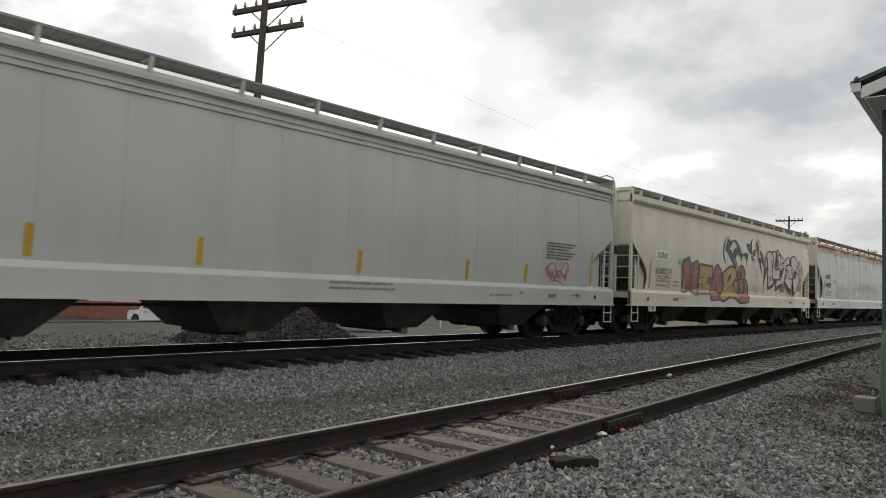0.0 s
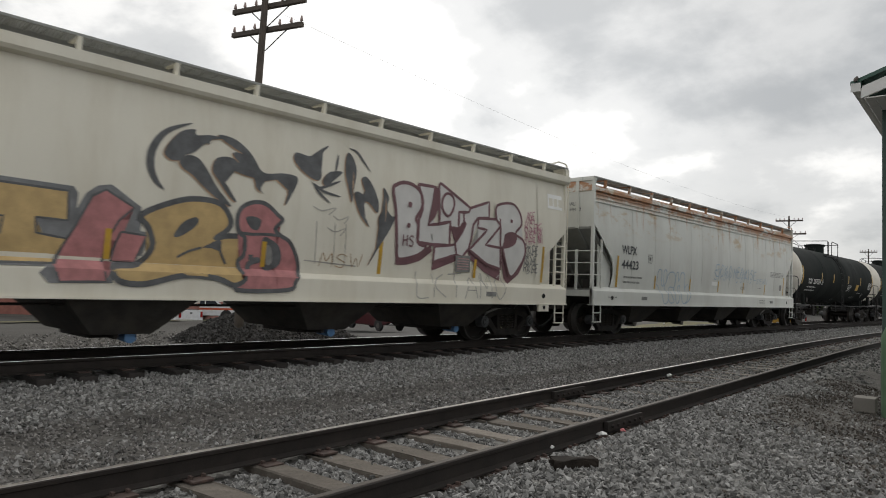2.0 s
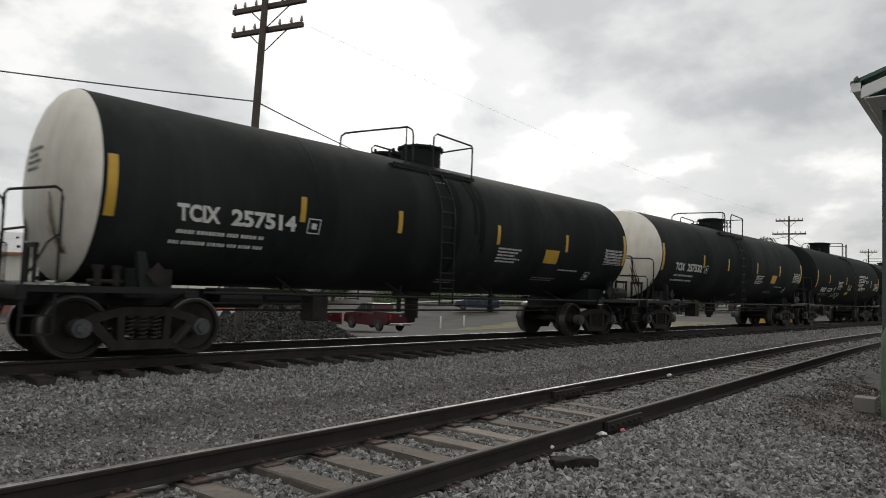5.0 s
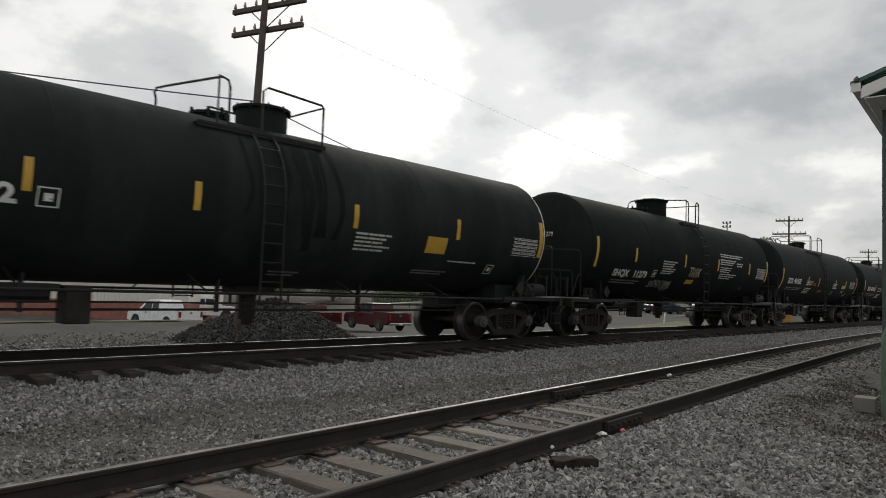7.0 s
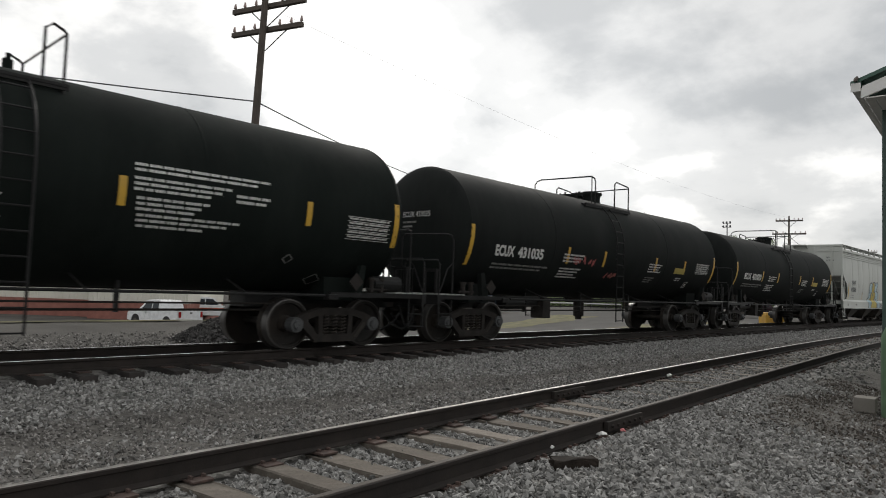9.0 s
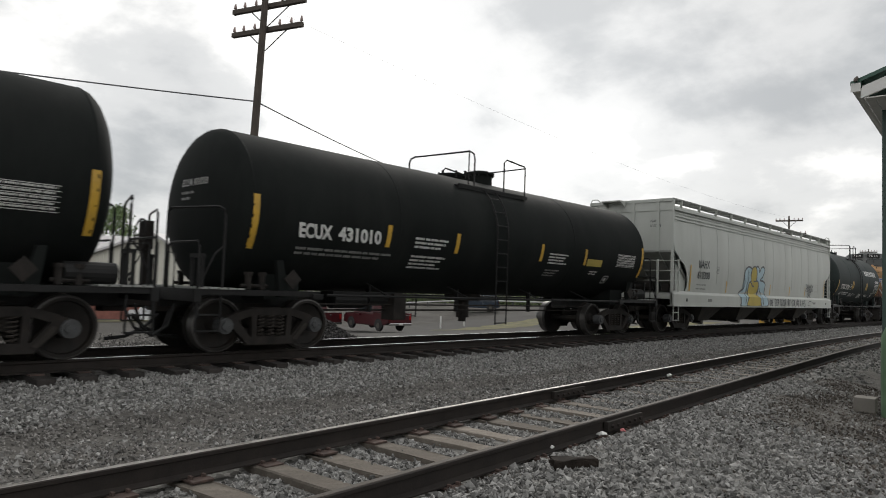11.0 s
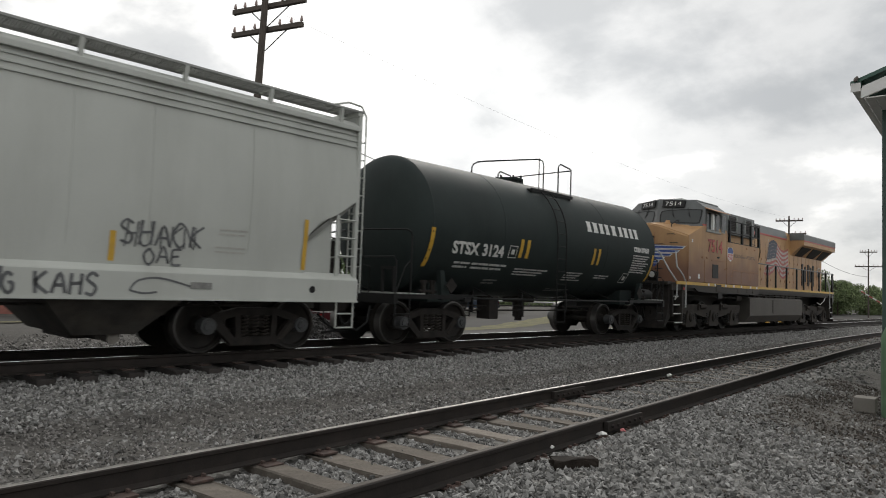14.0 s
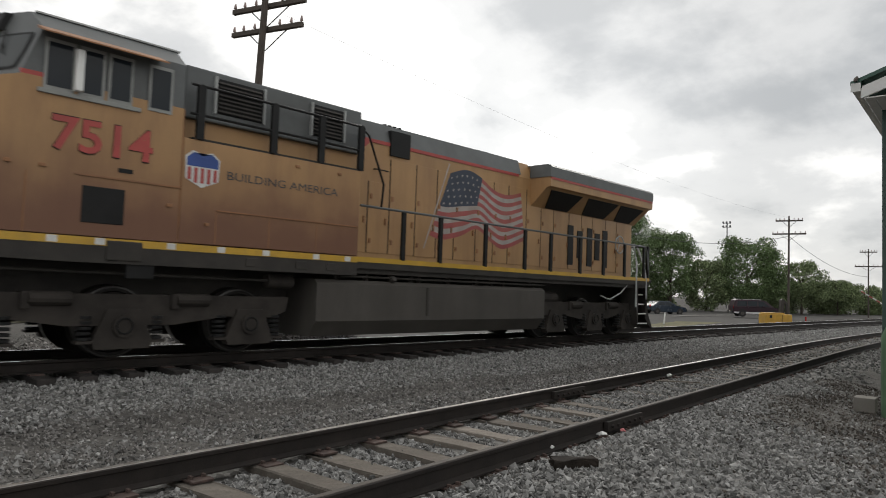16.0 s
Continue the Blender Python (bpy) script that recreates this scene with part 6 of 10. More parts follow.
    feather(car, w, [(11.46, 3.09), (11.61, 2.9), (11.55, 2.71), (11.69, 2.56), (11.79, 2.55), (11.66, 2.29), (11.41, 1.92), (11.18, 1.57), (11.4, 2.04), (11.38, 2.27), (11.36, 2.5), (11.5, 2.77)])
    for pts in ([(9.8, 2.97), (9.96, 2.88), (10.28, 3), (10.44, 3.07)], [(9.85, 2.95), (10.07, 2.83), (10.45, 2.78)], [(9.83, 2.95), (9.98, 2.79), (10.21, 2.64)], [(10.38, 3.55), (10.35, 3.38), (10.31, 3.2)], [(10.63, 3.71), (10.82, 3.66), (10.96, 3.52), (11.15, 3.33)]):
        blade(pts, 0.07, M["paint_soot"], car, raised(w, 0.004))
    for x, z, wd in ((9.85, 2.55, 0.5), (10.3, 2.42, 0.35), (10.2, 2.2, 0.4)):
        stroke(curve([(x, z), (x + wd * 0.4, z - 0.06), (x + wd, z + 0.02), (x + wd * 0.7, z - 0.12)], 5), 0.016, M["paint_thin"], car, w)
    word(car, w, "MSW", 10.05, 1.52, 1.0, 0.24, "orange_rust", 0.014, "rust-coloured sprayed tag")
    stroke(dense([(9.75, 1.60), (10.9, 1.55)]), 0.02, M["paint_thin"], car, w)
    # thin runs of paint
    for x in (9.95, 10.35, 10.6):
        stroke(dense([(x, 2.3), (x + 0.03, 1.55)]), 0.014, M["paint_thin"], car, w)


def graffiti_blitzb(car, w):
    """White letters edged in maroon, with solid maroon drop shadows."""
    w = raised(w, 0.004)
    for k, pts in enumerate(([(11.88, 1.81), (12.2, 1.77), (12.52, 1.89), (12.8, 2.06), (12.85, 1.96), (12.53, 1.75), (12.18, 1.66), (11.89, 1.64)], [(12.91, 1.74), (13.22, 1.82), (13.6, 1.93), (13.61, 1.81), (13.23, 1.68), (12.91, 1.57)], [(13.99, 2.06), (14.63, 1.77), (15.12, 1.69), (15.13, 1.43), (14.6, 1.6), (14.04, 1.88)], [(15.14, 2.16), (15.37, 1.7), (15.57, 1.53), (15.89, 1.86), (16.01, 2.15), (16.02, 1.95), (15.84, 1.61), (15.46, 1.37), (15.31, 1.48), (15.18, 1.81)], [(13.6, 2.64), (13.84, 2.62), (13.57, 2.1), (13.47, 2.4), (13.37, 2.48)])):
        sprayed(car, w, pts, "paint_maroon", "paint_maroon", 0.03, 0.001 * k, label="maroon letter shadow")
    sprayed(car, w, [(11.71, 3.09), (11.8, 3.19), (11.99, 3.26), (12.22, 3.25), (12.43, 3.15), (12.52, 2.95), (12.47, 2.76), (12.35, 2.58), (12.41, 2.44), (12.43, 2.11), (12.67, 2.03), (12.52, 1.88), (12.2, 1.77), (11.92, 1.76), (11.86, 2.05), (11.79, 2.67)], "paint_white", "paint_maroon", 0.075, 0.008, True, "white sprayed letter")
    sprayed(car, w, [(12.39, 3.28), (12.9, 3.29), (12.82, 2.96), (12.7, 2.48), (13.02, 2.53), (13.34, 2.6), (13.36, 2.11), (12.84, 2.09), (12.43, 2.11), (12.42, 2.56), (12.52, 2.78), (12.48, 3.07)], "paint_white", "paint_maroon", 0.065, 0.010, False, "white sprayed letter")
    sprayed(car, w, [(12.84, 3.26), (13, 3.29), (12.98, 2.86), (12.88, 2.65), (12.7, 2.48)], "paint_maroon", d=0.013)
    sprayed(car, w, [(12.99, 3.33), (13.05, 3.39), (13.45, 3.21), (13.98, 2.97), (13.93, 2.87), (13.61, 2.84), (13.61, 2.49), (13.36, 2.49), (13.35, 2.61), (13.02, 2.54), (13, 2.86)], "paint_white", "paint_maroon", 0.065, 0.014, False, "white sprayed letter")
    sprayed(car, w, [(12.91, 2.06), (13.36, 2.11), (13.53, 2.14), (13.6, 1.93), (13.22, 1.82), (12.91, 1.74)], "paint_white", "paint_maroon", 0.06, 0.014, False, "white sprayed letter")
    sprayed(car, w, [(13.08, 2.96), (13.13, 3.12), (13.26, 3.2), (13.41, 3.14), (13.45, 2.98), (13.38, 2.81), (13.26, 2.72), (13.12, 2.81)], "paint_white", "paint_maroon", 0.06, 0.018, True)
    sprayed(car, w, [(13.98, 2.97), (14.62, 3.18), (14.61, 2.82), (14.22, 2.77), (14.08, 2.61), (14.03, 2.28), (13.96, 2.07), (13.78, 1.89), (13.6, 1.92), (13.52, 2.16), (13.73, 2.43), (13.84, 2.62), (13.77, 2.66), (13.76, 2.83), (13.93, 2.88)], "paint_white", "paint_maroon", 0.06, 0.018, False, "white sprayed letter")
    sprayed(car, w, [(14.24, 2.77), (15.01, 2.82), (15.02, 2.66), (14.52, 2.2), (15.05, 2.17), (15.12, 1.69), (14.63, 1.77), (13.99, 2.06), (14.56, 2.54), (14.24, 2.56)], "paint_white", "paint_maroon", 0.06, 0.022, False, "white sprayed letter")
    sprayed(car, w, [(14.86, 3.09), (15.16, 3.21), (15.53, 3.22), (15.76, 3.02), (15.81, 2.77), (15.59, 2.54), (15.89, 2.41), (16.01, 2.15), (15.89, 1.86), (15.57, 1.53), (15.37, 1.7), (15.14, 2.16), (15.05, 2.19), (15.02, 2.66), (14.88, 2.81)], "paint_white", "paint_maroon", 0.06, 0.026, True, "white sprayed letter")
    sprayed(car, w, [(15.2, 2.5), (15.43, 2.57), (15.59, 2.54), (15.65, 2.41), (15.52, 2.25), (15.14, 2.16), (15.17, 2.35)], "paint_maroon", d=0.030, soft=True)
    for x, z, q in ((12.15, 2.84, 0.055), (12.13, 2.42, 0.05), (15.43, 2.82, 0.045)):
        sprayed(car, w, [(x + q * math.cos(k * math.tau / 8), z + q * math.sin(k * math.tau / 8)) for k in range(8)], "paint_maroon", d=0.032, soft=True)
    word(car, raised(w, 0.03), "HS", 11.98, 2.02, 0.34, 0.20, "paint_maroon", 0.028, "maroon sprayed tag")
    for x, z, wd in ((16.05, 2.9, 0.36), (15.95, 2.62, 0.55), (16.0, 2.38, 0.45), (16.45, 2.66, 0.26), (16.5, 2.44, 0.22)):
        word(car, w, "ASE" if wd > 0.3 else "K", x, z, wd, 0.24, "paint_pink", 0.022, "pink sprayed tag")
        word(car, raised(w, 0.002), "NH", x + 0.05, z - 0.06, wd * 0.8, 0.2, "paint_pink", 0.016, "pink sprayed tag")
    for x, z in ((15.98, 2.1), (15.95, 1.86), (16.02, 1.66)):
        word(car, w, "RKSE", x, z, 0.6, 0.22, "grey_mark", 0.026, "faded sprayed tag")
        word(car, raised(w, 0.002), "OH", x + 0.06, z - 0.03, 0.5, 0.22, "grey_mark", 0.02, "faded sprayed tag")
    panel(16.95, 3.30, 0.63, 0.37, M["bright_white"], car, w, "number_panel", "white painted panel")
    bars([(17.0, 3.37, 0.5, 0.22)], M["beige_hopper"], car, raised(w, 0.004))
    patch([(13.56, 1.91), (14.03, 1.93), (14.07, 1.57), (13.59, 1.56)], M["grey_mark"], car, raised(w, 0.034), "label_panel", "grey printed panel")
    bars([(13.64, 1.62 + 0.055 * k, 0.36, 0.026) for k in range(5)], M["paint_pale"], car, raised(w, 0.038))
    stripes(car, raised(w, 0.036), [14.22], 1.45, 1.86, 0.085)
    word(car, over_sill(w), "LKTAMO", 12.35, 1.02, 3.0, 0.52, "paint_thin", 0.022, "thin grey sprayed tag")


# loose hand-drawn capitals, as strokes in a unit box
CAPITALS = {}
CAPITALS["A"] = [[(0, 0), (0.5, 1), (1, 0)], [(0.2, 0.4), (0.8, 0.4)]]
CAPITALS["C"] = [[(0.95, 0.85), (0.5, 1), (0.05, 0.5), (0.5, 0), (0.95, 0.2)]]
CAPITALS["E"] = [[(0.95, 0.95), (0.2, 0.9), (0.1, 0.5), (0.2, 0.05), (0.95, 0.05)], [(0.15, 0.5), (0.75, 0.55)]]
CAPITALS["G"] = [[(0.9, 0.85), (0.4, 1), (0.05, 0.45), (0.5, 0), (0.9, 0.15), (0.9, 0.5), (0.55, 0.5)]]
CAPITALS["H"] = [[(0.1, 0), (0.1, 1)], [(0.9, 0), (0.85, 1)], [(0.1, 0.5), (0.9, 0.55)]]
CAPITALS["I"] = [[(0.5, 0), (0.5, 1)]]
CAPITALS["K"] = [[(0.1, 0), (0.1, 1)], [(0.9, 1), (0.15, 0.5), (0.95, 0)]]
CAPITALS["L"] = [[(0.15, 1), (0.1, 0.05), (0.9, 0.0)]]
CAPITALS["M"] = [[(0, 0), (0.15, 1), (0.5, 0.4), (0.85, 1), (1, 0)]]
CAPITALS["N"] = [[(0.05, 0), (0.1, 1), (0.85, 0), (0.95, 1)]]
CAPITALS["O"] = [[(0.5, 1), (0.05, 0.55), (0.45, 0), (0.95, 0.45), (0.5, 1)]]
CAPITALS["P"] = [[(0.1, 0), (0.1, 1), (0.9, 0.8), (0.75, 0.5), (0.1, 0.45)]]
CAPITALS["R"] = [[(0.1, 0), (0.1, 1), (0.85, 0.8), (0.7, 0.5), (0.1, 0.45)], [(0.45, 0.45), (0.95, 0)]]
CAPITALS["S"] = [[(0.9, 0.85), (0.45, 1), (0.1, 0.72), (0.8, 0.38), (0.6, 0.02), (0.05, 0.12)]]
CAPITALS["T"] = [[(0.5, 0), (0.5, 0.95)], [(0, 0.92), (1, 1)]]
CAPITALS["U"] = [[(0.08, 1), (0.1, 0.2), (0.5, 0), (0.88, 0.25), (0.92, 1)]]
CAPITALS["W"] = [[(0, 1), (0.25, 0), (0.5, 0.7), (0.75, 0), (1, 1)]]


def word(car, w, text, x, z, width, height, mat, line, label):
    """Hand-sprayed capitals, each a little out of true."""
    rnd = random.Random(int(x * 100) + len(text))
    k = width / len(text)
    for i, ch in enumerate(text):
        if ch == " ":
            continue
        h, lean, lift = height * rnd.uniform(0.85, 1.1), rnd.uniform(-0.06, 0.12) * height, rnd.uniform(-0.06, 0.06) * height
        for run in CAPITALS[ch]:
            pts = [(x + k * (i + 0.06 + 0.84 * u) + lean * v, z + lift + h * v) for u, v in run]
            stroke(curve(pts, 4) if len(pts) > 2 else dense(pts), line, M[mat], car, w, "spray_line", label)


def graffiti_blob(car, w):
    """Two pale blue shapes round a mustard head and shoulders, running down over the sill."""
    w = over_sill(w)
    sprayed(car, w, [(5.81, 1.36), (6, 1.49), (6.26, 1.57), (6.41, 1.65), (6.48, 1.85), (6.41, 2.05), (6.4, 2.24), (6.52, 2.38), (6.75, 2.48), (6.99, 2.48), (7.2, 2.39), (7.09, 2.21), (7.16, 1.92), (7.02, 1.81), (6.88, 1.68), (6.83, 1.36), (6.68, 1.21), (6.64, 0.93), (5.88, 0.93), (5.97, 1.08), (5.91, 1.23)], "paint_blue", "paint_soot", 0.07, 0.0, True, "pale blue sprayed shape")
    sprayed(car, w, [(7.63, 2.46), (7.77, 2.55), (7.95, 2.51), (8.05, 2.33), (8.22, 2.49), (8.45, 2.57), (8.64, 2.48), (8.61, 2.32), (8.39, 2.11), (8.15, 2), (8.54, 1.96), (8.8, 1.84), (8.76, 1.51), (8.88, 1.33), (8.99, 0.96), (8.07, 0.94), (8.12, 1.2), (7.82, 1.35), (8.01, 1.56), (8.01, 1.87), (7.8, 1.96), (7.71, 2.26)], "paint_blue", "paint_soot", 0.07, 0.0, True, "pale blue sprayed shape")
    sprayed(car, w, [(6.83, 1.36), (6.88, 1.7), (6.95, 1.85), (7.1, 1.89), (7.27, 1.76), (7.42, 1.74), (7.42, 1.92), (7.74, 1.96), (7.97, 1.89), (8.01, 1.71), (7.83, 1.37), (8.09, 1.25), (8.11, 1.1), (8.07, 0.93), (6.65, 0.93), (6.67, 1.16)], "paint_yellow", "paint_soot", 0.065, 0.004, True, "mustard sprayed shape")
    sprayed(car, w, [(7.1, 2.21), (7.16, 2.41), (7.37, 2.52), (7.6, 2.5), (7.73, 2.29), (7.72, 2.06), (7.64, 1.94), (7.42, 1.92), (7.47, 1.74), (7.3, 1.77), (7.16, 1.93)], "paint_yellow", None, 0.065, 0.010, True, "mustard sprayed shape")
    stroke(curve([(7.1, 2.21), (7.16, 2.41), (7.37, 2.52), (7.6, 2.5), (7.73, 2.29), (7.72, 2.06), (7.64, 1.94), (7.42, 1.92), (7.47, 1.74), (7.3, 1.77), (7.16, 1.93)][:7], 4), 0.065, M["paint_soot"], car, raised(w, 0.014), "spray_line")
    for pts in ([(6.76, 2.34), (6.81, 2.13), (6.79, 1.94), (6.69, 1.79), (6.69, 1.59), (6.51, 1.39), (6.46, 1.2), (6.36, 1.03)], [(8.12, 1.69), (8.19, 1.52), (8.33, 1.45), (8.32, 1.26), (8.41, 0.97)], [(7.39, 1.94), (7.55, 1.93), (7.83, 1.96)], [(7.17, 1.84), (7.3, 1.75), (7.49, 1.72)]):
        stroke(curve(pts, 4), 0.05, M["paint_soot"], car, raised(w, 0.014), "spray_line", "charcoal sprayed line")


def rusted_paint():
    """Pale grey paint with orange rust along the roof edge and tan runs down the side."""
    mat = surface("rust_streaked_grey_paint", (0.64, 0.65, 0.61), 0.55, vary=0.06, scale=0.7, dirt=(0.33, 0.30, 0.24), dirt_amount=0.3, dirt_scale=1.0, streak=True, bump=0.04)
    nt = mat.node_tree
    N, K = nt.nodes.new, nt.links.new
    bs = nt.nodes["Principled BSDF"]
    col = bs.inputs["Base Color"].links[0].from_socket
    tc, sep = N("ShaderNodeTexCoord"), N("ShaderNodeSeparateXYZ")
    K(tc.outputs["Object"], sep.inputs[0])
    for stretch, scale, lo, hi, z0, z1, amount, tint in (((2.2, 0.4, 0.16), 1.5, 0.55, 0.63, 3.0, 3.75, 0.9, (0.42, 0.22, 0.09)), ((0.55, 0.5, 1.5), 1.9, 0.53, 0.66, 2.75, 3.35, 0.75, (0.47, 0.34, 0.18)),
                                                         ((1.0, 1.0, 2.2), 1.5, 0.40, 0.52, 3.72, 4.02, 0.95, (0.40, 0.19, 0.085)), ((1.6, 1.6, 3.0), 4.0, 0.55, 0.66, 3.6, 4.0, 0.75, (0.24, 0.105, 0.055))):
        mp, nz = N("ShaderNodeMapping"), N("ShaderNodeTexNoise")
        mp.inputs["Scale"].default_value = stretch
        nz.inputs["Scale"].default_value, nz.inputs["Detail"].default_value, nz.inputs["Roughness"].default_value = scale, 9, 0.68
        K(tc.outputs["Object"], mp.inputs[0])
        K(mp.outputs[0], nz.inputs["Vector"])
        spot, high, mul, mx = N("ShaderNodeMapRange"), N("ShaderNodeMapRange"), N("ShaderNodeMath"), N("ShaderNodeMix")
        spot.interpolation_type = high.interpolation_type = "SMOOTHSTEP"
        spot.inputs["From Min"].default_value, spot.inputs["From Max"].default_value = lo, hi
        high.inputs["From Min"].default_value, high.inputs["From Max"].default_value, high.inputs["To Max"].default_value = z0, z1, amount
        K(nz.outputs["Fac"], spot.inputs["Value"])
        K(sep.outputs["Z"], high.inputs["Value"])
        mul.operation = "MULTIPLY"
        K(spot.outputs[0], mul.inputs[0])
        K(high.outputs[0], mul.inputs[1])
        mx.data_type = "RGBA"
        K(mul.outputs[0], mx.inputs[0])
        K(col, mx.inputs[6])
        mx.inputs[7].default_value = rgb(tint)
        col = mx.outputs[2]
    K(col, bs.inputs["Base Color"])
    return mat


def head_at(half, R, zc, y, z):
    """A place on the dished leading head."""
    q = min(math.hypot(y, z - zc) / R, 0.999)
    a = math.acos(q ** 1.25)
    return (-(half + 0.43 * math.sin(a) + 0.012), y, z)


def build_tanks():
    def marks(car, w, zc, R, items):
        for kind, x, z, *a in items:
            zz = tank_at(z, zc, R)
            if kind == "text":
                lettering(a[0], x, zz, a[1], M["white_mark"], car, w, width=a[2], bold=0.014, slant=-0.16)
            elif kind == "bars":
                bars([(x, zz - i * a[1] * 1.75, a[0] * (1 - 0.12 * (i % 3)), a[1]) for i in range(a[2])], M[a[3] if len(a) > 3 else "white_mark"], car, w)
            elif kind == "panel":
                panel(x, zz, a[0], a[1], M[a[2]], car, w, "placard", a[3])
            elif kind == "box":
                logo_box(car, w, x, zz, a[0], "white_mark")
            elif kind == "diamond":
                r = a[0] / 2
                stroke([(x, zz), (x + r, zz + r), (x + 2 * r, zz), (x + r, zz - r), (x, zz)], 0.02, M["grey_mark"], car, w, "placard_outline", "faded diamond placard")
            elif kind == "table":
                bars([(x + 0.04, zz + a[1] * (0.08 + 0.2 * i), a[0] - 0.1, a[1] * 0.085) for i in range(5)], M["white_mark"], car, w, "test_record")
                for i in range(6):
                    stroke([(x, zz + a[1] * i / 5), (x + a[0], zz + a[1] * i / 5)], 0.009, M["white_mark"], car, w, "record_rule")

    def strips(car, w, zc, R, xs, z0, z1, wd=0.11):
        stripes(car, w, xs, tank_at(z0, zc, R), tank_at(z1, zc, R), wd)

    R, zc = 1.48, 2.57
    for xc, num in ((64.08, "257514"), (81.15, "257532")):
        car, w = tank("tank_car", xc, 7.36, R, zc, 6.49, M["tank_black"], "black tank car with white dished heads and yellow strips", white_heads=True, dome=0.40, dome_r=0.48, dome_x=0.15, ladder_x=-0.45, rails=(-3.0, -1.08, -0.46, 0.82), gear=-4.25, foot=0.85)
        # dark spills down the flank from the dome
        rnd = random.Random(int(xc))
        for k in range(9):
            x = rnd.choice((-0.75, -0.1, 0.25, 0.6, 0.9)) + rnd.uniform(-0.12, 0.12)
            top, low, wd = tank_at(3.9, zc, R), tank_at(rnd.uniform(1.5, 3.0), zc, R), rnd.uniform(0.05, 0.16)
            stroke(curve([(x + rnd.uniform(-0.06, 0.06), top + (low - top) * j / 5) for j in range(6)], 4), wd, M["tank_worn"], car, w, "spill_stain", "dark spill run below the dome")
        on_head = lambda u, v: head_at(7.36, R, zc, u, v)
        for k, (top, low, wd, mt) in enumerate(((2.30, 1.56, 0.022, "head_stain"), (2.05, 1.50, 0.03, "head_stain"), (2.26, 1.52, 0.024, "head_rust"), (2.38, 1.50, 0.034, "head_rust"), (2.12, 1.50, 0.03, "head_rust"), (2.20, 1.56, 0.024, "head_stain"), (1.90, 1.54, 0.022, "head_stain"))):
            u = -0.70 + 0.024 * k
            stroke(dense([(u + 0.03, top), (u - 0.05, 0.5 * (top + low)), (u - 0.15, low)]), wd, M[mt], car, on_head, "rust_run", "brown rust run on the white head")
        patch([(0.56, 2.08), (0.76, 1.87), (0.56, 1.66), (0.36, 1.87)], M["black"], car, on_head, "placard", "small black diamond placard")
        bars([(0.0, 0.10 * (3 - i), 0.62 - 0.1 * (i % 2), 0.055) for i in range(4)], M["dark_mark"], car, lambda u, v: on_head(0.45 - u, 2.75 + v))
        strips(car, w, zc, R, [-7.24, 7.26], 2.05, 2.92, 0.14)
        strips(car, w, zc, R, [-4.05, -1.75, 1.36, 4.2], 2.26, 2.70)
        marks(car, w, zc, R, [("text", -6.25, 2.10, "TCIX", 0.25, 0.70), ("text", -5.36, 2.10, num, 0.25, 1.22), ("box", -3.92, 2.08, 0.27), ("bars", -6.22, 1.90, 1.5, 0.07, 1), ("bars", -6.30, 1.74, 1.6, 0.07, 1),
                              ("bars", 1.42, 2.16, 0.85, 0.045, 5), ("panel", 3.30, 1.93, 0.60, 0.36, "yellow", "yellow hazard placard"), ("bars", 4.1, 1.78, 0.9, 0.04, 1),
                              ("table", 6.15, 2.05, 1.0, 0.42), ("box", 5.45, 1.58, 0.26), ("bars", 3.2, 1.55, 1.0, 0.04, 2, "grey_mark"), ("bars", -0.1, 1.38, 0.6, 0.05, 2, "grey_mark")])
    # worn black car with sprayed tags
    R2, zc2 = 1.54, 2.57
    car, w = tank("tank_car", 97.82, 6.98, R2, zc2, 6.07, M["tank_worn"], "worn black tank car with white stencils and pale tags", dome=0.50, dome_r=0.52, dome_x=-0.6, ladder_x=0.42, rails=(-2.88, 0.18, 0.78, 1.05), shift=-0.13)
    strips(car, w, zc2, R2, [-6.78, 6.95], 1.96, 2.80, 0.12)
    strips(car, w, zc2, R2, [-4.54, -1.08, 1.74, 4.9], 2.20, 2.62)
    marks(car, w, zc2, R2, [("text", -5.62, 1.76, "SHQX", 0.22, 0.95), ("text", -4.34, 1.76, "11279", 0.22, 0.80), ("box", -3.22, 1.80, 0.24), ("bars", -5.55, 1.62, 1.7, 0.05, 2, "grey_mark"),
                            ("bars", -2.7, 2.30, 0.95, 0.045, 6), ("panel", -0.62, 1.66, 0.6, 0.17, "yellow", "yellow hazard placard"), ("bars", 1.9, 2.80, 2.2, 0.045, 2), ("bars", 1.9, 2.60, 1.5, 0.045, 3), ("bars", 3.5, 2.52, 0.6, 0.05, 2),
                            ("bars", 1.95, 2.32, 1.1, 0.045, 3), ("bars", 1.98, 2.08, 1.6, 0.045, 2), ("bars", 2.0, 1.93, 1.0, 0.045, 1), ("table", 5.75, 2.05, 1.05, 0.42), ("diamond", 4.6, 1.62, 0.2), ("diamond", 5.3, 1.28, 0.36)])
    lettering("SHQX 11279", 0.0, 0.0, 0.13, M["white_mark"], car, lambda u, v: head_at(6.98, R2, zc2, 0.40 - u, 2.78 + v), width=0.85, name="end_stencil")
    bars([(0.0, 0.0, 0.45, 0.05), (0.0, -0.1, 0.38, 0.05)], M["grey_mark"], car, lambda u, v: head_at(6.98, R2, zc2, 0.30 - u, 2.62 + v))
    word(car, w, "SORCOM", -3.15, tank_at(1.50, zc2, R2), 1.55, 0.26, "white_mark", 0.022, "pale sprayed tag")
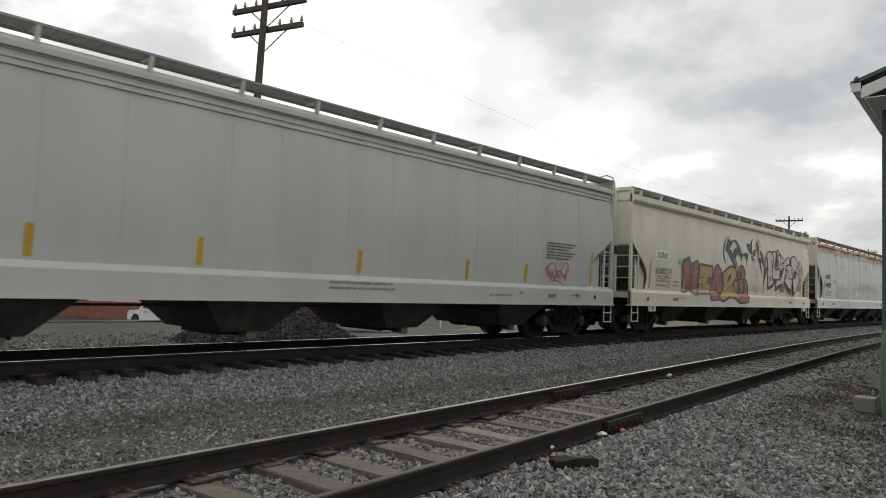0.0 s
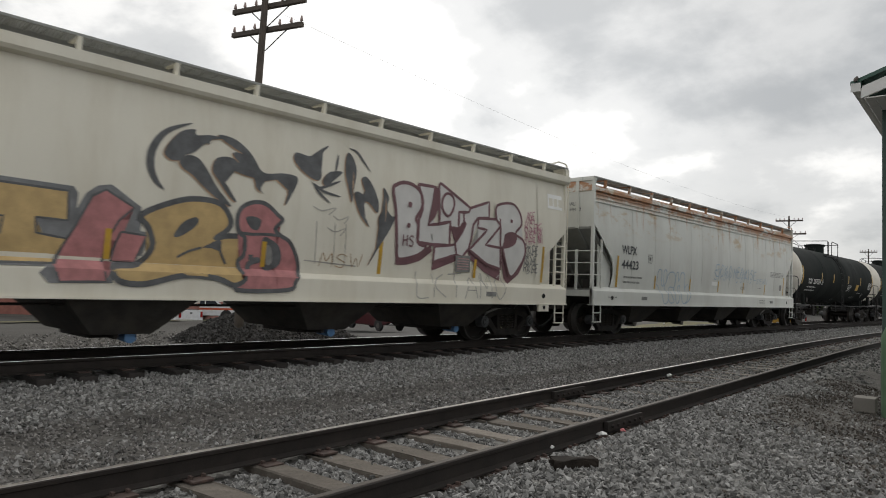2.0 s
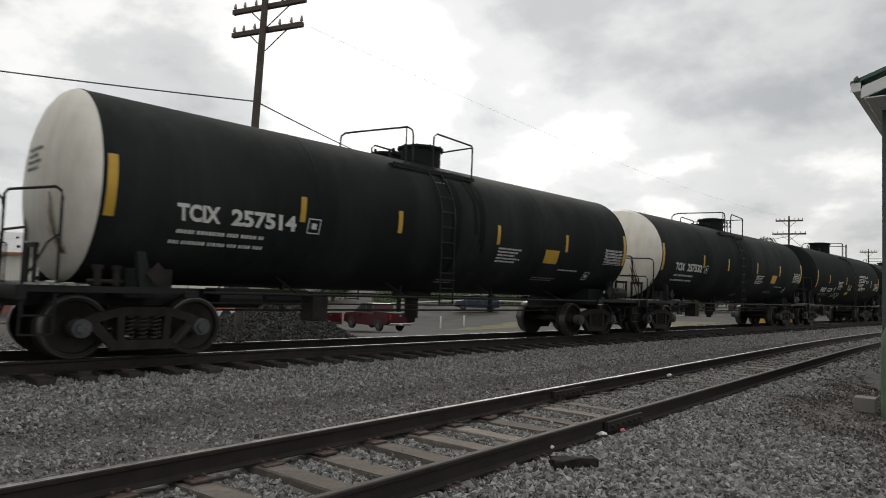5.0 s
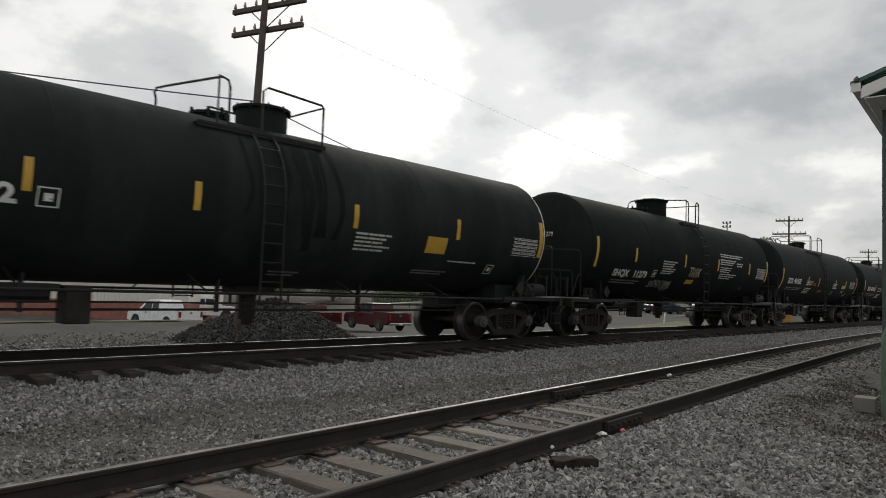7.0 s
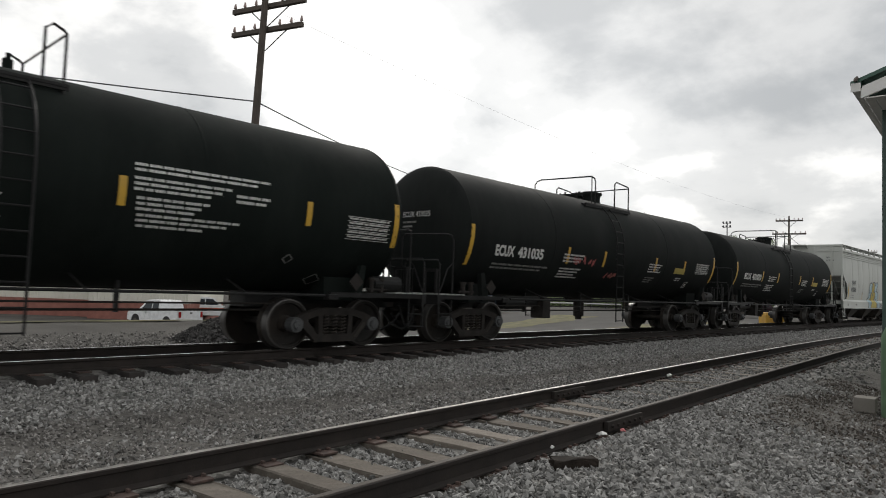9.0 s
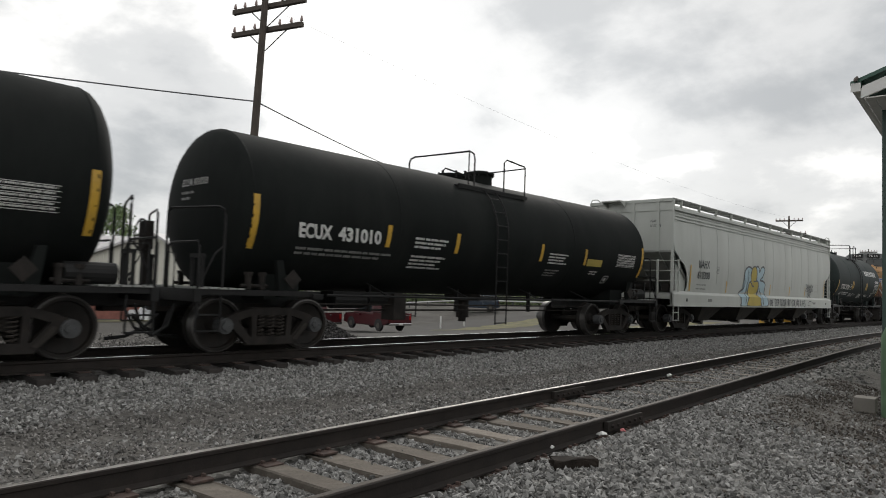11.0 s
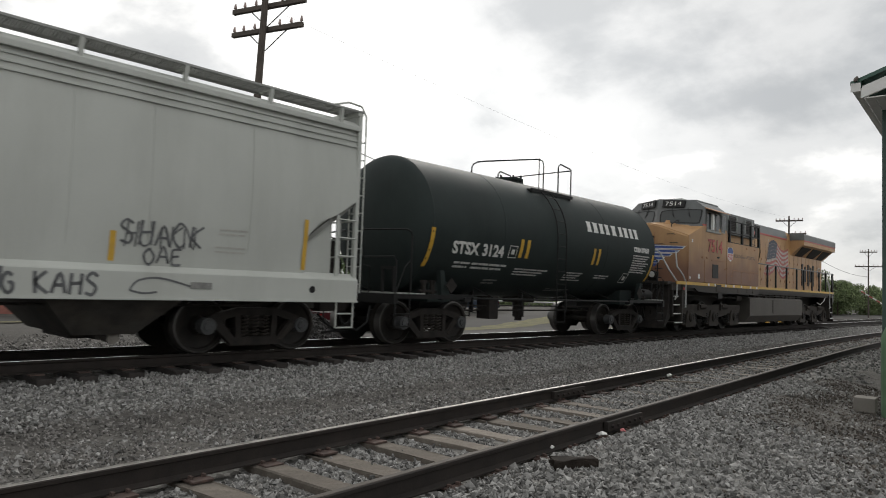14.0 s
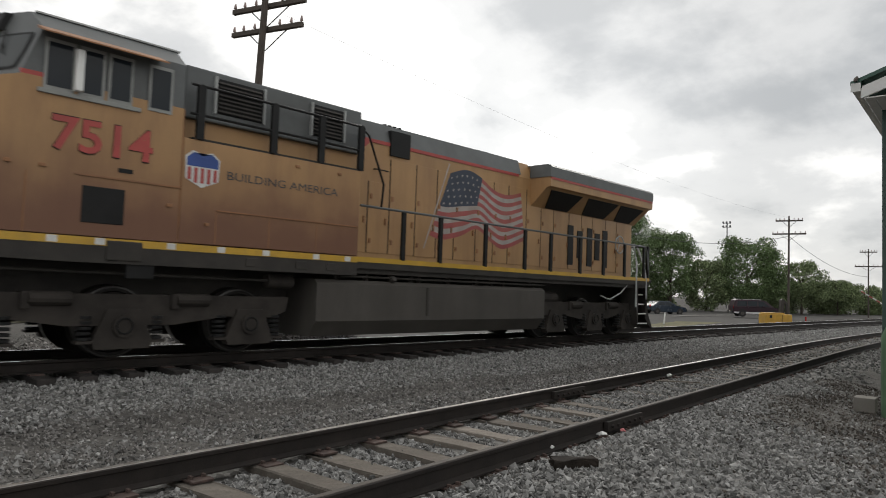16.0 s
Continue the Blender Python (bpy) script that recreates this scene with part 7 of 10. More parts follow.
    word(car, raised(w, 0.003), "RAH", -2.1, tank_at(1.38, zc2, R2), 0.55, 0.34, "white_mark", 0.016, "pale sprayed tag")
    word(car, w, "TRAK", -0.65, tank_at(1.90, zc2, R2), 1.0, 0.34, "paint_white", 0.024, "pale sprayed tag")
    word(car, raised(w, 0.003), "GOH", -0.55, tank_at(1.88, zc2, R2), 0.8, 0.30, "paint_yellow", 0.02, "mustard sprayed tag")
    for xc, num, R4, zc4 in ((113.80, "431035", 1.50, 2.56), (129.75, "431010", 1.42, 2.48)):
        car, w = tank("tank_car", xc, 6.76, R4, zc4, 5.92, M["tank_faded"], "black tank car with white stencilled numbers", dome=0.28, dome_r=0.32, dome_x=0.55, ladder_x=-0.3, rails=(-2.1, -0.85, 0.25, 1.1), shift=-0.15)
        strips(car, w, zc4, R4, [-6.7, 6.72], 1.75, 2.65, 0.12)
        strips(car, w, zc4, R4, [-3.73, -1.72, 1.45, 3.5] if num == "431010" else [-2.8, -0.95, 2.2, 4.3], 1.97, 2.40)
        marks(car, w, zc4, R4, [("text", -5.8, 2.02, "ECUX", 0.25, 0.72), ("text", -4.95, 2.02, num, 0.25, 1.05), ("bars", -5.8, 1.80, 2.2, 0.055, 2, "grey_mark"),
                                ("bars", -3.0, 2.18, 1.0, 0.05, 3), ("bars", -3.0, 1.82, 1.0, 0.05, 4), ("bars", 1.78, 2.16, 0.85, 0.045, 4), ("bars", 1.8, 1.75, 0.6, 0.045, 3, "grey_mark"),
                                ("panel", 3.62, 1.96, 0.78, 0.20, "paint_yellow", "yellow hazard placard"), ("bars", 3.9, 1.80, 0.4, 0.04, 2), ("table", 5.2, 2.02, 1.1, 0.36), ("box", 4.8, 1.52, 0.26)])
        lettering("ECUX " + num, 0.0, 0.0, 0.13, M["white_mark"], car, lambda u, v: head_at(6.76, R4, zc4, 0.25 - u, 2.82 + v), width=0.85, name="end_stencil")
        bars([(0.0, 0.0, 0.4, 0.05), (0.0, -0.1, 0.34, 0.05)], M["grey_mark"], car, lambda u, v: head_at(6.76, R4, zc4, 0.25 - u, 2.68 + v))
        if num == "431035":
            sprayed_row(car, w, -2.5, tank_at(1.95, zc4, R4), 1.2, 0.28, M["flag_red"], 5, "dull red sprayed tag")
            sprayed_row(car, w, -0.7, tank_at(1.65, zc4, R4), 0.7, 0.22, M["flag_red"], 3, "dull red sprayed tag")
    # short syrup tank car
    R3, zc3 = 1.54, 2.58
    car, w = tank("tank_car", 164.0, 4.95, R3, zc3, 4.21, M["tank_sheen"], "short black syrup tank car with white serif lettering", ladder_x=-0.32, rails=(-3.05, -0.4, 0.28, 0.9), shift=-0.15)
    strips(car, w, zc3, R3, [-4.93, 4.87], 1.65, 2.46, 0.11)
    strips(car, w, zc3, R3, [-1.86, -1.60, 1.45, 1.70], 2.0, 2.44, 0.12)
    marks(car, w, zc3, R3, [("text", -4.24, 1.98, "STSX", 0.27, 0.89), ("text", -3.24, 1.98, "3124", 0.27, 0.76), ("box", -2.31, 1.98, 0.30), ("bars", -4.05, 1.76, 0.5, 0.06, 2), ("bars", -3.45, 1.76, 1.2, 0.06, 2),
                            ("bars", -1.85, 1.72, 1.35, 0.045, 3), ("bars", 0.35, 1.72, 0.85, 0.045, 4), ("bars", 0.1, 1.28, 1.1, 0.045, 2, "grey_mark"), ("bars", 1.85, 1.70, 0.75, 0.045, 2), ("text", 3.64, 2.50, "CORN SYRUP", 0.13, 0.96),
                            ("bars", 3.62, 2.36, 1.02, 0.042, 8), ("box", 3.36, 1.56, 0.34), ("bars", -2.7, 1.42, 0.5, 0.06, 2, "grey_mark")])
    # two words in tall white capitals, drawn as plain blocks
    zz = tank_at(2.88, zc3, R3)
    for x, wd in ((1.05, 0.30), (1.38, 0.32), (1.72, 0.28), (2.03, 0.28), (2.38, 0.32), (2.80, 0.26), (3.09, 0.30), (3.42, 0.26), (3.71, 0.28)):
        patch([(x, zz), (x + wd * 0.86, zz), (x + wd * 0.74, zz + 0.06), (x + wd * 0.74, zz + 0.24), (x + wd * 0.86, zz + 0.30), (x, zz + 0.30), (x + wd * 0.12, zz + 0.24), (x + wd * 0.12, zz + 0.06)], M["white_mark"], car, w, "name_block", "white painted name block")


build_hoppers()
build_tanks()


# ---- locomotive pushing at the tail ----
def sooty_yellow():
    """Yellow paint browned by road grime towards the sill."""
    mat = surface("grime_browned_yellow_paint", (0.415, 0.242, 0.108), 0.55, vary=0.09, scale=0.9, dirt=(0.25, 0.135, 0.068), dirt_amount=0.75, dirt_scale=1.4, streak=True, bump=0.04)
    nt = mat.node_tree
    N, K = nt.nodes.new, nt.links.new
    bs = nt.nodes["Principled BSDF"]
    src = bs.inputs["Base Color"].links[0].from_socket
    tc, sep, nz = N("ShaderNodeTexCoord"), N("ShaderNodeSeparateXYZ"), N("ShaderNodeTexNoise")
    nz.inputs["Scale"].default_value, nz.inputs["Detail"].default_value = 1.3, 7
    K(tc.outputs["Object"], sep.inputs[0])
    K(tc.outputs["Object"], nz.inputs["Vector"])
    add = N("ShaderNodeMath")
    add.operation = "MULTIPLY_ADD"
    add.inputs[1].default_value = 1.1
    K(nz.outputs["Fac"], add.inputs[0])
    K(sep.outputs["Z"], add.inputs[2])
    mr = N("ShaderNodeMapRange")
    mr.interpolation_type = "SMOOTHSTEP"
    mr.inputs["From Min"].default_value, mr.inputs["From Max"].default_value = 2.45, 3.85
    mr.inputs["To Min"].default_value, mr.inputs["To Max"].default_value = 0.92, 0.0
    K(add.outputs[0], mr.inputs["Value"])
    mx = N("ShaderNodeMix")
    mx.data_type = "RGBA"
    K(mr.outputs[0], mx.inputs[0])
    K(src, mx.inputs[6])
    mx.inputs[7].default_value = (0.155, 0.068, 0.040, 1)
    K(mx.outputs[2], bs.inputs["Base Color"])
    return mat


def loco_truck(parent, axles):
    xa, xm, xb = axles
    bm = box(B(), xa + 0.5, xb - 0.5, -0.9, 0.9, 0.55, 0.85)
    tr = part("truck", bm, M["loco_truck"], parent, "three-axle locomotive truck caked in brown dust")
    for s in (-1, 1):
        y0, y1 = s * 1.05, s * 1.22
        bm = B()
        prism(bm, [(xa - 0.75, 0.95), (xb + 0.75, 0.95), (xb + 0.7, 0.70), (xb + 0.40, 0.60), (xb - 0.4, 0.62), (xm + 0.75, 0.50), (xm - 0.75, 0.50), (xa + 0.4, 0.62), (xa - 0.40, 0.60), (xa - 0.7, 0.70)], "y", y0, y1)
        part("side_frame", bm, M["loco_truck"], tr)
        for x in axles:
            bm = B()
            prism(bm, [(x - 0.24, 0.74), (x + 0.24, 0.74), (x + 0.42, 0.27), (x + 0.38, 0.17), (x - 0.38, 0.17), (x - 0.42, 0.27)], "y", s * 1.08, s * 1.27)
            cyl(bm, (x, s * 1.26, 0.50), (x, s * 1.31, 0.50), 0.165, 20)
            part("axle_box", bm, M["loco_truck"], tr, "dusty axle box with a round cover")
            bm = B()
            tube(bm, [(x + 0.11 * math.cos(k * math.tau / 18), s * 1.315, 0.50 + 0.11 * math.sin(k * math.tau / 18)) for k in range(19)], 0.014)
            part("cover_ring", bm, M["black"], tr)
            for k in (-1, 1):
                bm = B()
                for i in range(5):
                    cyl(bm, (x + k * 0.50, s * 1.15, 0.30 + i * 0.075), (x + k * 0.50, s * 1.15, 0.34 + i * 0.075), 0.105, 12)
                part("coil_spring", bm, M["black"], tr)
                bm = B()
                prism(bm, [(x + k * 0.36, 0.25), (x + k * 0.62, 0.25), (x + k * 0.62, 0.29), (x + k * 0.36, 0.29)], "y", s * 1.05, s * 1.25)
                part("spring_seat", bm, M["loco_truck"], tr)
        for x in ((xa + xm) / 2, (xm + xb) / 2):
            bm = B()
            cyl(bm, (x - 0.25, s * 1.22, 0.88), (x + 0.28, s * 1.22, 0.88), 0.10, 12)
            box(bm, x - 0.33, x - 0.22, s * 1.05, s * 1.28, 0.74, 0.97, 0.01)
            part("brake_cylinder", bm, M["loco_truck"], tr)
    for x in axles:
        wheelset(parent, x, 0.533)
    return tr


def build_locomotive():
    X0, L, W = 170.2, 20.2, 1.5
    car = thing("locomotive", "weathered yellow diesel locomotive with a flag painted on its hood", "locomotive", "freight train")
    KEYED.append((car, X0))
    Y = sooty_yellow()

    def side(x, z):
        return (x, -(W + 0.006), z)

    def hoodw(x, z):
        return (x, -0.906, z)
    # frame with deck
    bm = B()
    box(bm, 0.30, L - 0.3, -1.42, 1.42, 1.42, 1.64, 0.01)
    box(bm, 0.3, L - 0.3, -0.5, 0.5, 0.75, 1.42)
    part("frame", bm, M["loco_frame"], car, "grimy grey underframe")
    for s in (-1, 1):
        bm = B()
        prism(bm, [(1.25, 1.72), (8.2, 1.72), (8.2, 1.38), (3.2, 1.38), (2.2, 1.40), (1.9, 1.52), (1.25, 1.52)], "y", s * 1.44, s * W)
        box(bm, 8.2, L - 0.35, s * 1.40, s * (W - 0.02), 1.52, 1.72)
        part("side_skirt", bm, M["loco_frame"], car, "grey sill skirt")
        bm = B()
        box(bm, 0.45, 8.2, s * (W - 0.01), s * (W + 0.008), 1.62, 1.725)
        box(bm, 8.2, L - 0.35, s * (W - 0.03), s * (W - 0.012), 1.64, 1.735)
        part("yellow_sill_stripe", bm, M["yellow"], car, "yellow reflective stripe along the sill")
        for x in (3.0, 3.6, 4.6, 5.4, 6.2, 7.2, 7.9):
            bm = box(B(), x, x + 0.13, s * (W + 0.008), s * (W + 0.014), 1.63, 1.72)
            part("reflector", bm, M["white_mark"], car)
    # ends: pilot, plough, steps
    for e, d in ((0.0, 1), (L, -1)):
        bm = B()
        box(bm, e + d * 0.34, e + d * 0.44, -1.42, 1.42, 0.55, 1.62, 0.01)
        part("pilot", bm, M["under"], car, "grimy black pilot plate")
        bm = B()
        prof = [(0.18, 1.58), (0.40, 1.50), (0.43, 0.85), (0.30, 0.48), (-0.02, 0.22), (-0.16, 0.16), (-0.10, 0.30), (0.12, 0.62), (0.20, 0.95), (0.18, 1.40)]
        ring(bm, [[(e + d * (u - 0.22 * (1 - abs(yy) / 1.35)), yy, v) for u, v in prof] for yy in (-1.35, -0.7, -0.24, 0.24, 0.7, 1.35)], len(prof))
        part("plough", bm, M["under"], car, "grimy rounded snow plough", smooth=True)
        bm = box(B(), e + d * 0.02, e + d * 0.36, -1.40, 1.40, 1.60, 1.70, 0.02)
        part("anticlimber", bm, M["loco_frame"], car, "ribbed anticlimber ledge")
        for k, (yy, drop) in enumerate(((-1.15, 0.55), (-0.95, 0.7), (-0.75, 0.6), (-0.55, 0.75), (0.6, 0.6), (0.85, 0.7), (1.1, 0.6))):
            bm = tube(B(), [(e - d * 0.02, yy, 1.45), (e - d * 0.16, yy, 1.25), (e - d * 0.20, yy + 0.04, 1.45 - drop), (e - d * 0.10, yy + 0.08, 1.32 - drop)], 0.026, 7)
            part("multiple_unit_hose", bm, M["under"], car, "hanging black rubber hose")
        for yy, wd in ((0.62, 0.13), (-0.32, 0.12), (-0.52, 0.10)):
            bm = box(B(), e + d * 0.16, e + d * 0.30, yy - wd / 2, yy + wd / 2, 1.66, 2.70, 0.01)
            part("end_post", bm, M["black"], car, "black upright end post")
        bm = tube(B(), [(e + d * 0.2, 0.56, 2.62), (e + d * 0.18, 0.30, 2.42), (e + d * 0.18, 0.0, 2.40), (e + d * 0.2, -0.26, 2.62)], 0.014, 6)
        part("safety_chain", bm, M["loco_roof"], car, "slack safety chain")
        coupler(car, e + d * 0.25, -d, M["under"])
        for s in (-1, 1):
            bm = B()
            prism(bm, [(e + d * 1.02, 1.62), (e + d * 1.25, 1.62), (e + d * 1.02, 0.3), (e + d * 0.98, 0.3)], "y", s * 0.95, s * 1.46)
            box(bm, e + d * 0.42, e + d * 1.02, s * 0.92, s * 0.95, 0.3, 1.62)
            well = part("step_well", bm, M["loco_frame"], car, "recessed boarding steps")
            for i in range(5):
                z = 0.36 + i * 0.29
                bm = box(B(), e + d * 0.42, e + d * 1.02, s * 0.95, s * (1.46 - 0.05 * i), z - 0.03, z, 0.004)
                part("step_tread", bm, M["loco_frame"], well)
                bm = box(B(), e + d * 0.42, e + d * 1.02, s * (1.455 - 0.05 * i), s * (1.475 - 0.05 * i), z - 0.03, z + 0.006)
                part("tread_edge", bm, M["white_mark"], well, "white tread edge")
            bm = B()
            tube(bm, [(e + d * 1.20, s * 1.49, 0.85), (e + d * 1.20, s * 1.49, 1.70), (e + d * 1.08, s * 1.44, 1.95), (e + d * 0.87, s * 1.32, 2.22), (e + d * 0.92, s * 1.25, 2.66), (e + d * 0.96, s * 1.22, 2.74)], 0.027, 8)
            tube(bm, [(e + d * 0.45, s * 1.44, 1.10), (e + d * 0.53, s * 1.48, 1.20), (e + d * 0.55, s * 1.48, 1.70), (e + d * 0.32, s * 1.3, 2.08), (e + d * 0.20, s * 1.02, 2.66), (e + d * 0.18, s * 0.92, 2.73), (e + d * 0.18, s * 0.58, 2.73)], 0.027, 8)
            part("step_handrail", bm, M["loco_roof"], car, "pale grey bent handrail")
        bm = B()
        box(bm, e + d * 0.3, e + d * 1.2, -1.4, 1.4, 1.64, 1.68)
        part("end_deck", bm, M["loco_frame"], car)
    # lamps in the front deck plate
    for yy in (-0.78, 1.0):
        bm = cyl(B(), (0.14, yy, 1.92), (0.30, yy, 1.92), 0.135, 18)
        box(bm, 0.20, 0.32, yy - 0.16, yy + 0.16, 1.68, 2.02, 0.02)
        dl = part("ditch_light", bm, M["black"], car, "round ditch light housing")
        part("lens", cyl(B(), (0.125, yy, 1.92), (0.145, yy, 1.92), 0.10, 18), M["lamp_clear"], dl, "clear glass lens")

    # nose: narrow flat front, angled cheeks, roof falling to both flanks
    def nx(y):
        return 0.87 + 0.44 * max(abs(y) - 0.3, 0)
    tops = {1.45: (3.32, 3.76), 1.0: (3.50, 3.84), 0.62: (3.66, 3.90), 0.3: (3.735, 3.93), 0.0: (3.75, 3.94)}
    ys = (-1.45, -1.0, -0.62, -0.3, 0.0, 0.3, 0.62, 1.0, 1.45)
    bm = ring(B(), [[(nx(y), y, 1.68), (nx(y), y, tops[abs(y)][0]), (2.62, y, tops[abs(y)][1]), (2.62, y, 1.68)] for y in ys], 4)
    es = [e for e in bm.edges if all(abs(q.co.x - nx(q.co.y)) < 1e-3 and q.co.z > 3 for q in e.verts)]
    bmesh.ops.bevel(bm, geom=es, offset=0.05, segments=3, affect="EDGES")
    nose = part("nose", bm, Y, car, "blunt yellow short nose with angled cheeks", smooth=True)

    def face(d):
        return lambda u, z: (nx(u) - d, u, z)
    # stacked headlights in a dark recess
    part("headlight_panel", box(B(), 0.845, 0.872, -0.11, 0.11, 3.10, 3.62, 0.01), M["black"], nose, "dark headlight panel")
    for z in (3.25, 3.47):
        lamp = part("headlight", cyl(B(), (0.82, 0, z), (0.85, 0, z), 0.095, 18), M["chrome"], nose, "round sealed headlight")
        part("lens", cyl(B(), (0.812, 0, z), (0.822, 0, z), 0.08, 18), M["lamp_clear"], lamp)
    # emblem: shield between two feathered wings, as plain shapes
    patch([(-0.27, 2.98), (0, 3.04), (0.27, 2.98), (0.25, 2.5), (0, 2.38), (-0.25, 2.5)], M["white_mark"], nose, face(0.008), "emblem_shield", "white-edged shield emblem")
    patch([(-0.24, 2.95), (0, 3.0), (0.24, 2.95), (0.24, 2.76), (-0.24, 2.76)], M["blue"], nose, face(0.012), "emblem_top")
    for k in range(5):
        u = -0.21 + 0.095 * k
        patch([(u, 2.52), (u + 0.05, 2.52), (u + 0.05, 2.74), (u, 2.74)], M["red"], nose, face(0.012), "emblem_bar")
    for s in (-1, 1):
        patch([(s * 0.29, 2.95), (s * 0.40, 3.0), (s * 0.66, 2.97), (s * 0.62, 2.40), (s * 0.46, 2.22), (s * 0.33, 2.30)], M["blue"], nose, face(0.009), "emblem_wing", "blue root of the wing emblem")
        for k, (tip, z) in enumerate(((1.38, 2.90), (1.22, 2.765), (1.00, 2.64), (0.78, 2.515), (0.62, 2.39))):
            patch([(s * 0.42, z + 0.066), (s * (tip + 0.02), z + 0.04), (s * (tip - 0.06), z - 0.062), (s * 0.42, z - 0.062)], M["white_mark"], nose, face(0.012 + 0.0004 * k), "emblem_feather_edge", "white edge of a feather")
            patch([(s * 0.40, z + 0.045), (s * (tip - 0.02), z + 0.02), (s * (tip - 0.09), z - 0.042), (s * 0.40, z - 0.035)], M["blue"], nose, face(0.016), "emblem_feather", "blue feather of the wing emblem")
    for y0 in (-0.40, 0.40):
        for z in (1.95, 2.55, 3.25):
            part("hinge", box(B(), nx(y0) - 0.02, nx(y0) + 0.02, y0 - 0.05, y0 + 0.05, z - 0.025, z + 0.025), M["black"], nose)
    for y0, z in ((-0.85, 3.35), (-0.5, 2.15), (-0.55, 3.0), (-0.95, 3.05)):
        part("grab_iron", tube(B(), [(nx(y0), y0, z), (nx(y0) - 0.06, y0, z), (nx(y0) - 0.04, y0 - 0.22, z), (nx(y0 - 0.22), y0 - 0.22, z)], 0.012), M["black"], nose)
    part("nose_seam", box(B(), nx(-0.45) - 0.006, nx(-0.45) + 0.01, -0.462, -0.45, 1.75, 3.4), M["loco_rusty"], nose)
    part("grab_iron", tube(B(), [(1.3, -0.9, 3.62), (1.3, -0.9, 3.72), (2.1, -0.75, 3.94), (2.2, -0.75, 3.90)], 0.018), M["black"], nose)
    part("nose_vent", cyl(B(), (1.75, -0.55, 3.74), (1.75, -0.55, 3.90), 0.11, 14, 0.07), Y, nose, "small roof vent")
    for x, z, k in ((1.60, 3.1, 0.10), (1.45, 1.82, 0.09), (2.15, 1.86, 0.16)):
        patch([(x, z), (x + k, z), (x + k, z + k), (x, z + k)], M["white_mark"], nose, lambda u, v: (u, -1.502, v), "decal")
    # flank plates from nose to cab rear
    for s in (-1, 1):
        bm = B()
        prism(bm, [(1.38, 1.74), (1.38, 3.32), (2.6, 3.76), (4.75, 3.76), (4.75, 1.74)], "y", s * 1.44, s * 1.495)
        part("cab_side", bm, Y, car, "yellow cab side sheet")
    # cab with a raked front in two planes
    def cx(y, z):
        return 2.0 + 0.46 * abs(y) + 0.35 * (z - 4.05)
    sec = [(0.0, 3.70), (-1.48, 3.70), (-1.48, 4.42), (-1.12, 4.70), (0.0, 4.76), (1.12, 4.70), (1.48, 4.42), (1.48, 3.70)]
    bm = ring(B(), [[(cx(y, z), y, z) for y, z in sec], [(4.75, y, z) for y, z in sec]], len(sec), close=False)
    bm.verts.ensure_lookup_table()
    q = list(bm.verts)
    bm.faces.new([q[k] for k in (0, 4, 3, 2, 1)])
    bm.faces.new([q[k] for k in (0, 7, 6, 5, 4)])
    bm.faces.new(q[8:16])
    bmesh.ops.recalc_face_normals(bm, faces=bm.faces[:])
    cab = part("cab", bm, M["loco_grey"], car, "grey cab with wide windows")
    bm = B()
    prism(bm, [(-1.14, 4.705), (0, 4.765), (1.14, 4.705), (1.14, 4.73), (0, 4.79), (-1.14, 4.73)], "x", 2.80, 4.80)
    box(bm, 2.9, 4.0, -0.55, 0.55, 4.76, 4.84, 0.02)
    part("cab_roof", bm, M["loco_roof"], cab, "pale dusty cab roof")
    # windscreens: two raked panes meeting at the middle, each with a dark rounded surround
    def on_front(d):
        return lambda u, z: (cx(u, z) - d, u, z)
    for s in (-1, 1):
        rim = curve([(s * 0.13, 3.88), (s * 0.11, 4.18), (s * 0.20, 4.31), (s * 0.75, 4.36), (s * 1.30, 4.36), (s * 1.40, 4.30), (s * 1.38, 3.92), (s * 1.30, 3.83), (s * 0.75, 3.84), (s * 0.20, 3.83)], 4, True)
        patch(rim, M["black"], cab, on_front(0.012), "windscreen_surround", "black rubber windscreen surround")
        mid = (s * 0.755, 4.09)
        pane = [(mid[0] + (u - mid[0]) * 0.94, mid[1] + (z - mid[1]) * 0.88) for u, z in rim]
        patch(pane, M["screen_glass"], cab, on_front(0.018), "windscreen", "raked windscreen greyed for reflections")
        for u in (0.45, 0.95):
            part("wiper", tube(B(), [on_front(0.05)(s * u, 4.42), on_front(0.05)(s * (u + 0.12), 4.06), on_front(0.03)(s * (u + 0.02), 4.22)], 0.011), M["black"], cab)
        p4 = [(s * 0.15, 4.45), (s * 0.84, 4.44), (s * 0.84, 4.69), (s * 0.15, 4.715)]
        bm = B()
        lo, hi = [bm.verts.new(on_front(-0.02)(u, z)) for u, z in p4], [bm.verts.new(on_front(0.09)(u, z)) for u, z in p4]
        bm.faces.new(lo)
        bm.faces.new(hi[::-1])
        for i in range(4):
            bm.faces.new((lo[i], lo[(i + 1) % 4], hi[(i + 1) % 4], hi[i]))
        bmesh.ops.recalc_face_normals(bm, faces=bm.faces[:])
        nb = part("number_board", bm, M["black"], cab, "black number board with white numerals")
        lettering("7514", 0.0, 0.0, 0.15, M["white_mark"], nb, lambda u, v, s=s: on_front(0.094)((-0.24 if s < 0 else 0.75) - u, 4.50 + v), width=0.50)
    bm = B()
    box(bm, 2.58, 2.86, -1.49, -1.40, 3.72, 3.82)
    box(bm, 2.58, 2.86, 1.40, 1.49, 3.72, 3.82)
    part("red_band", bm, M["red"], cab)
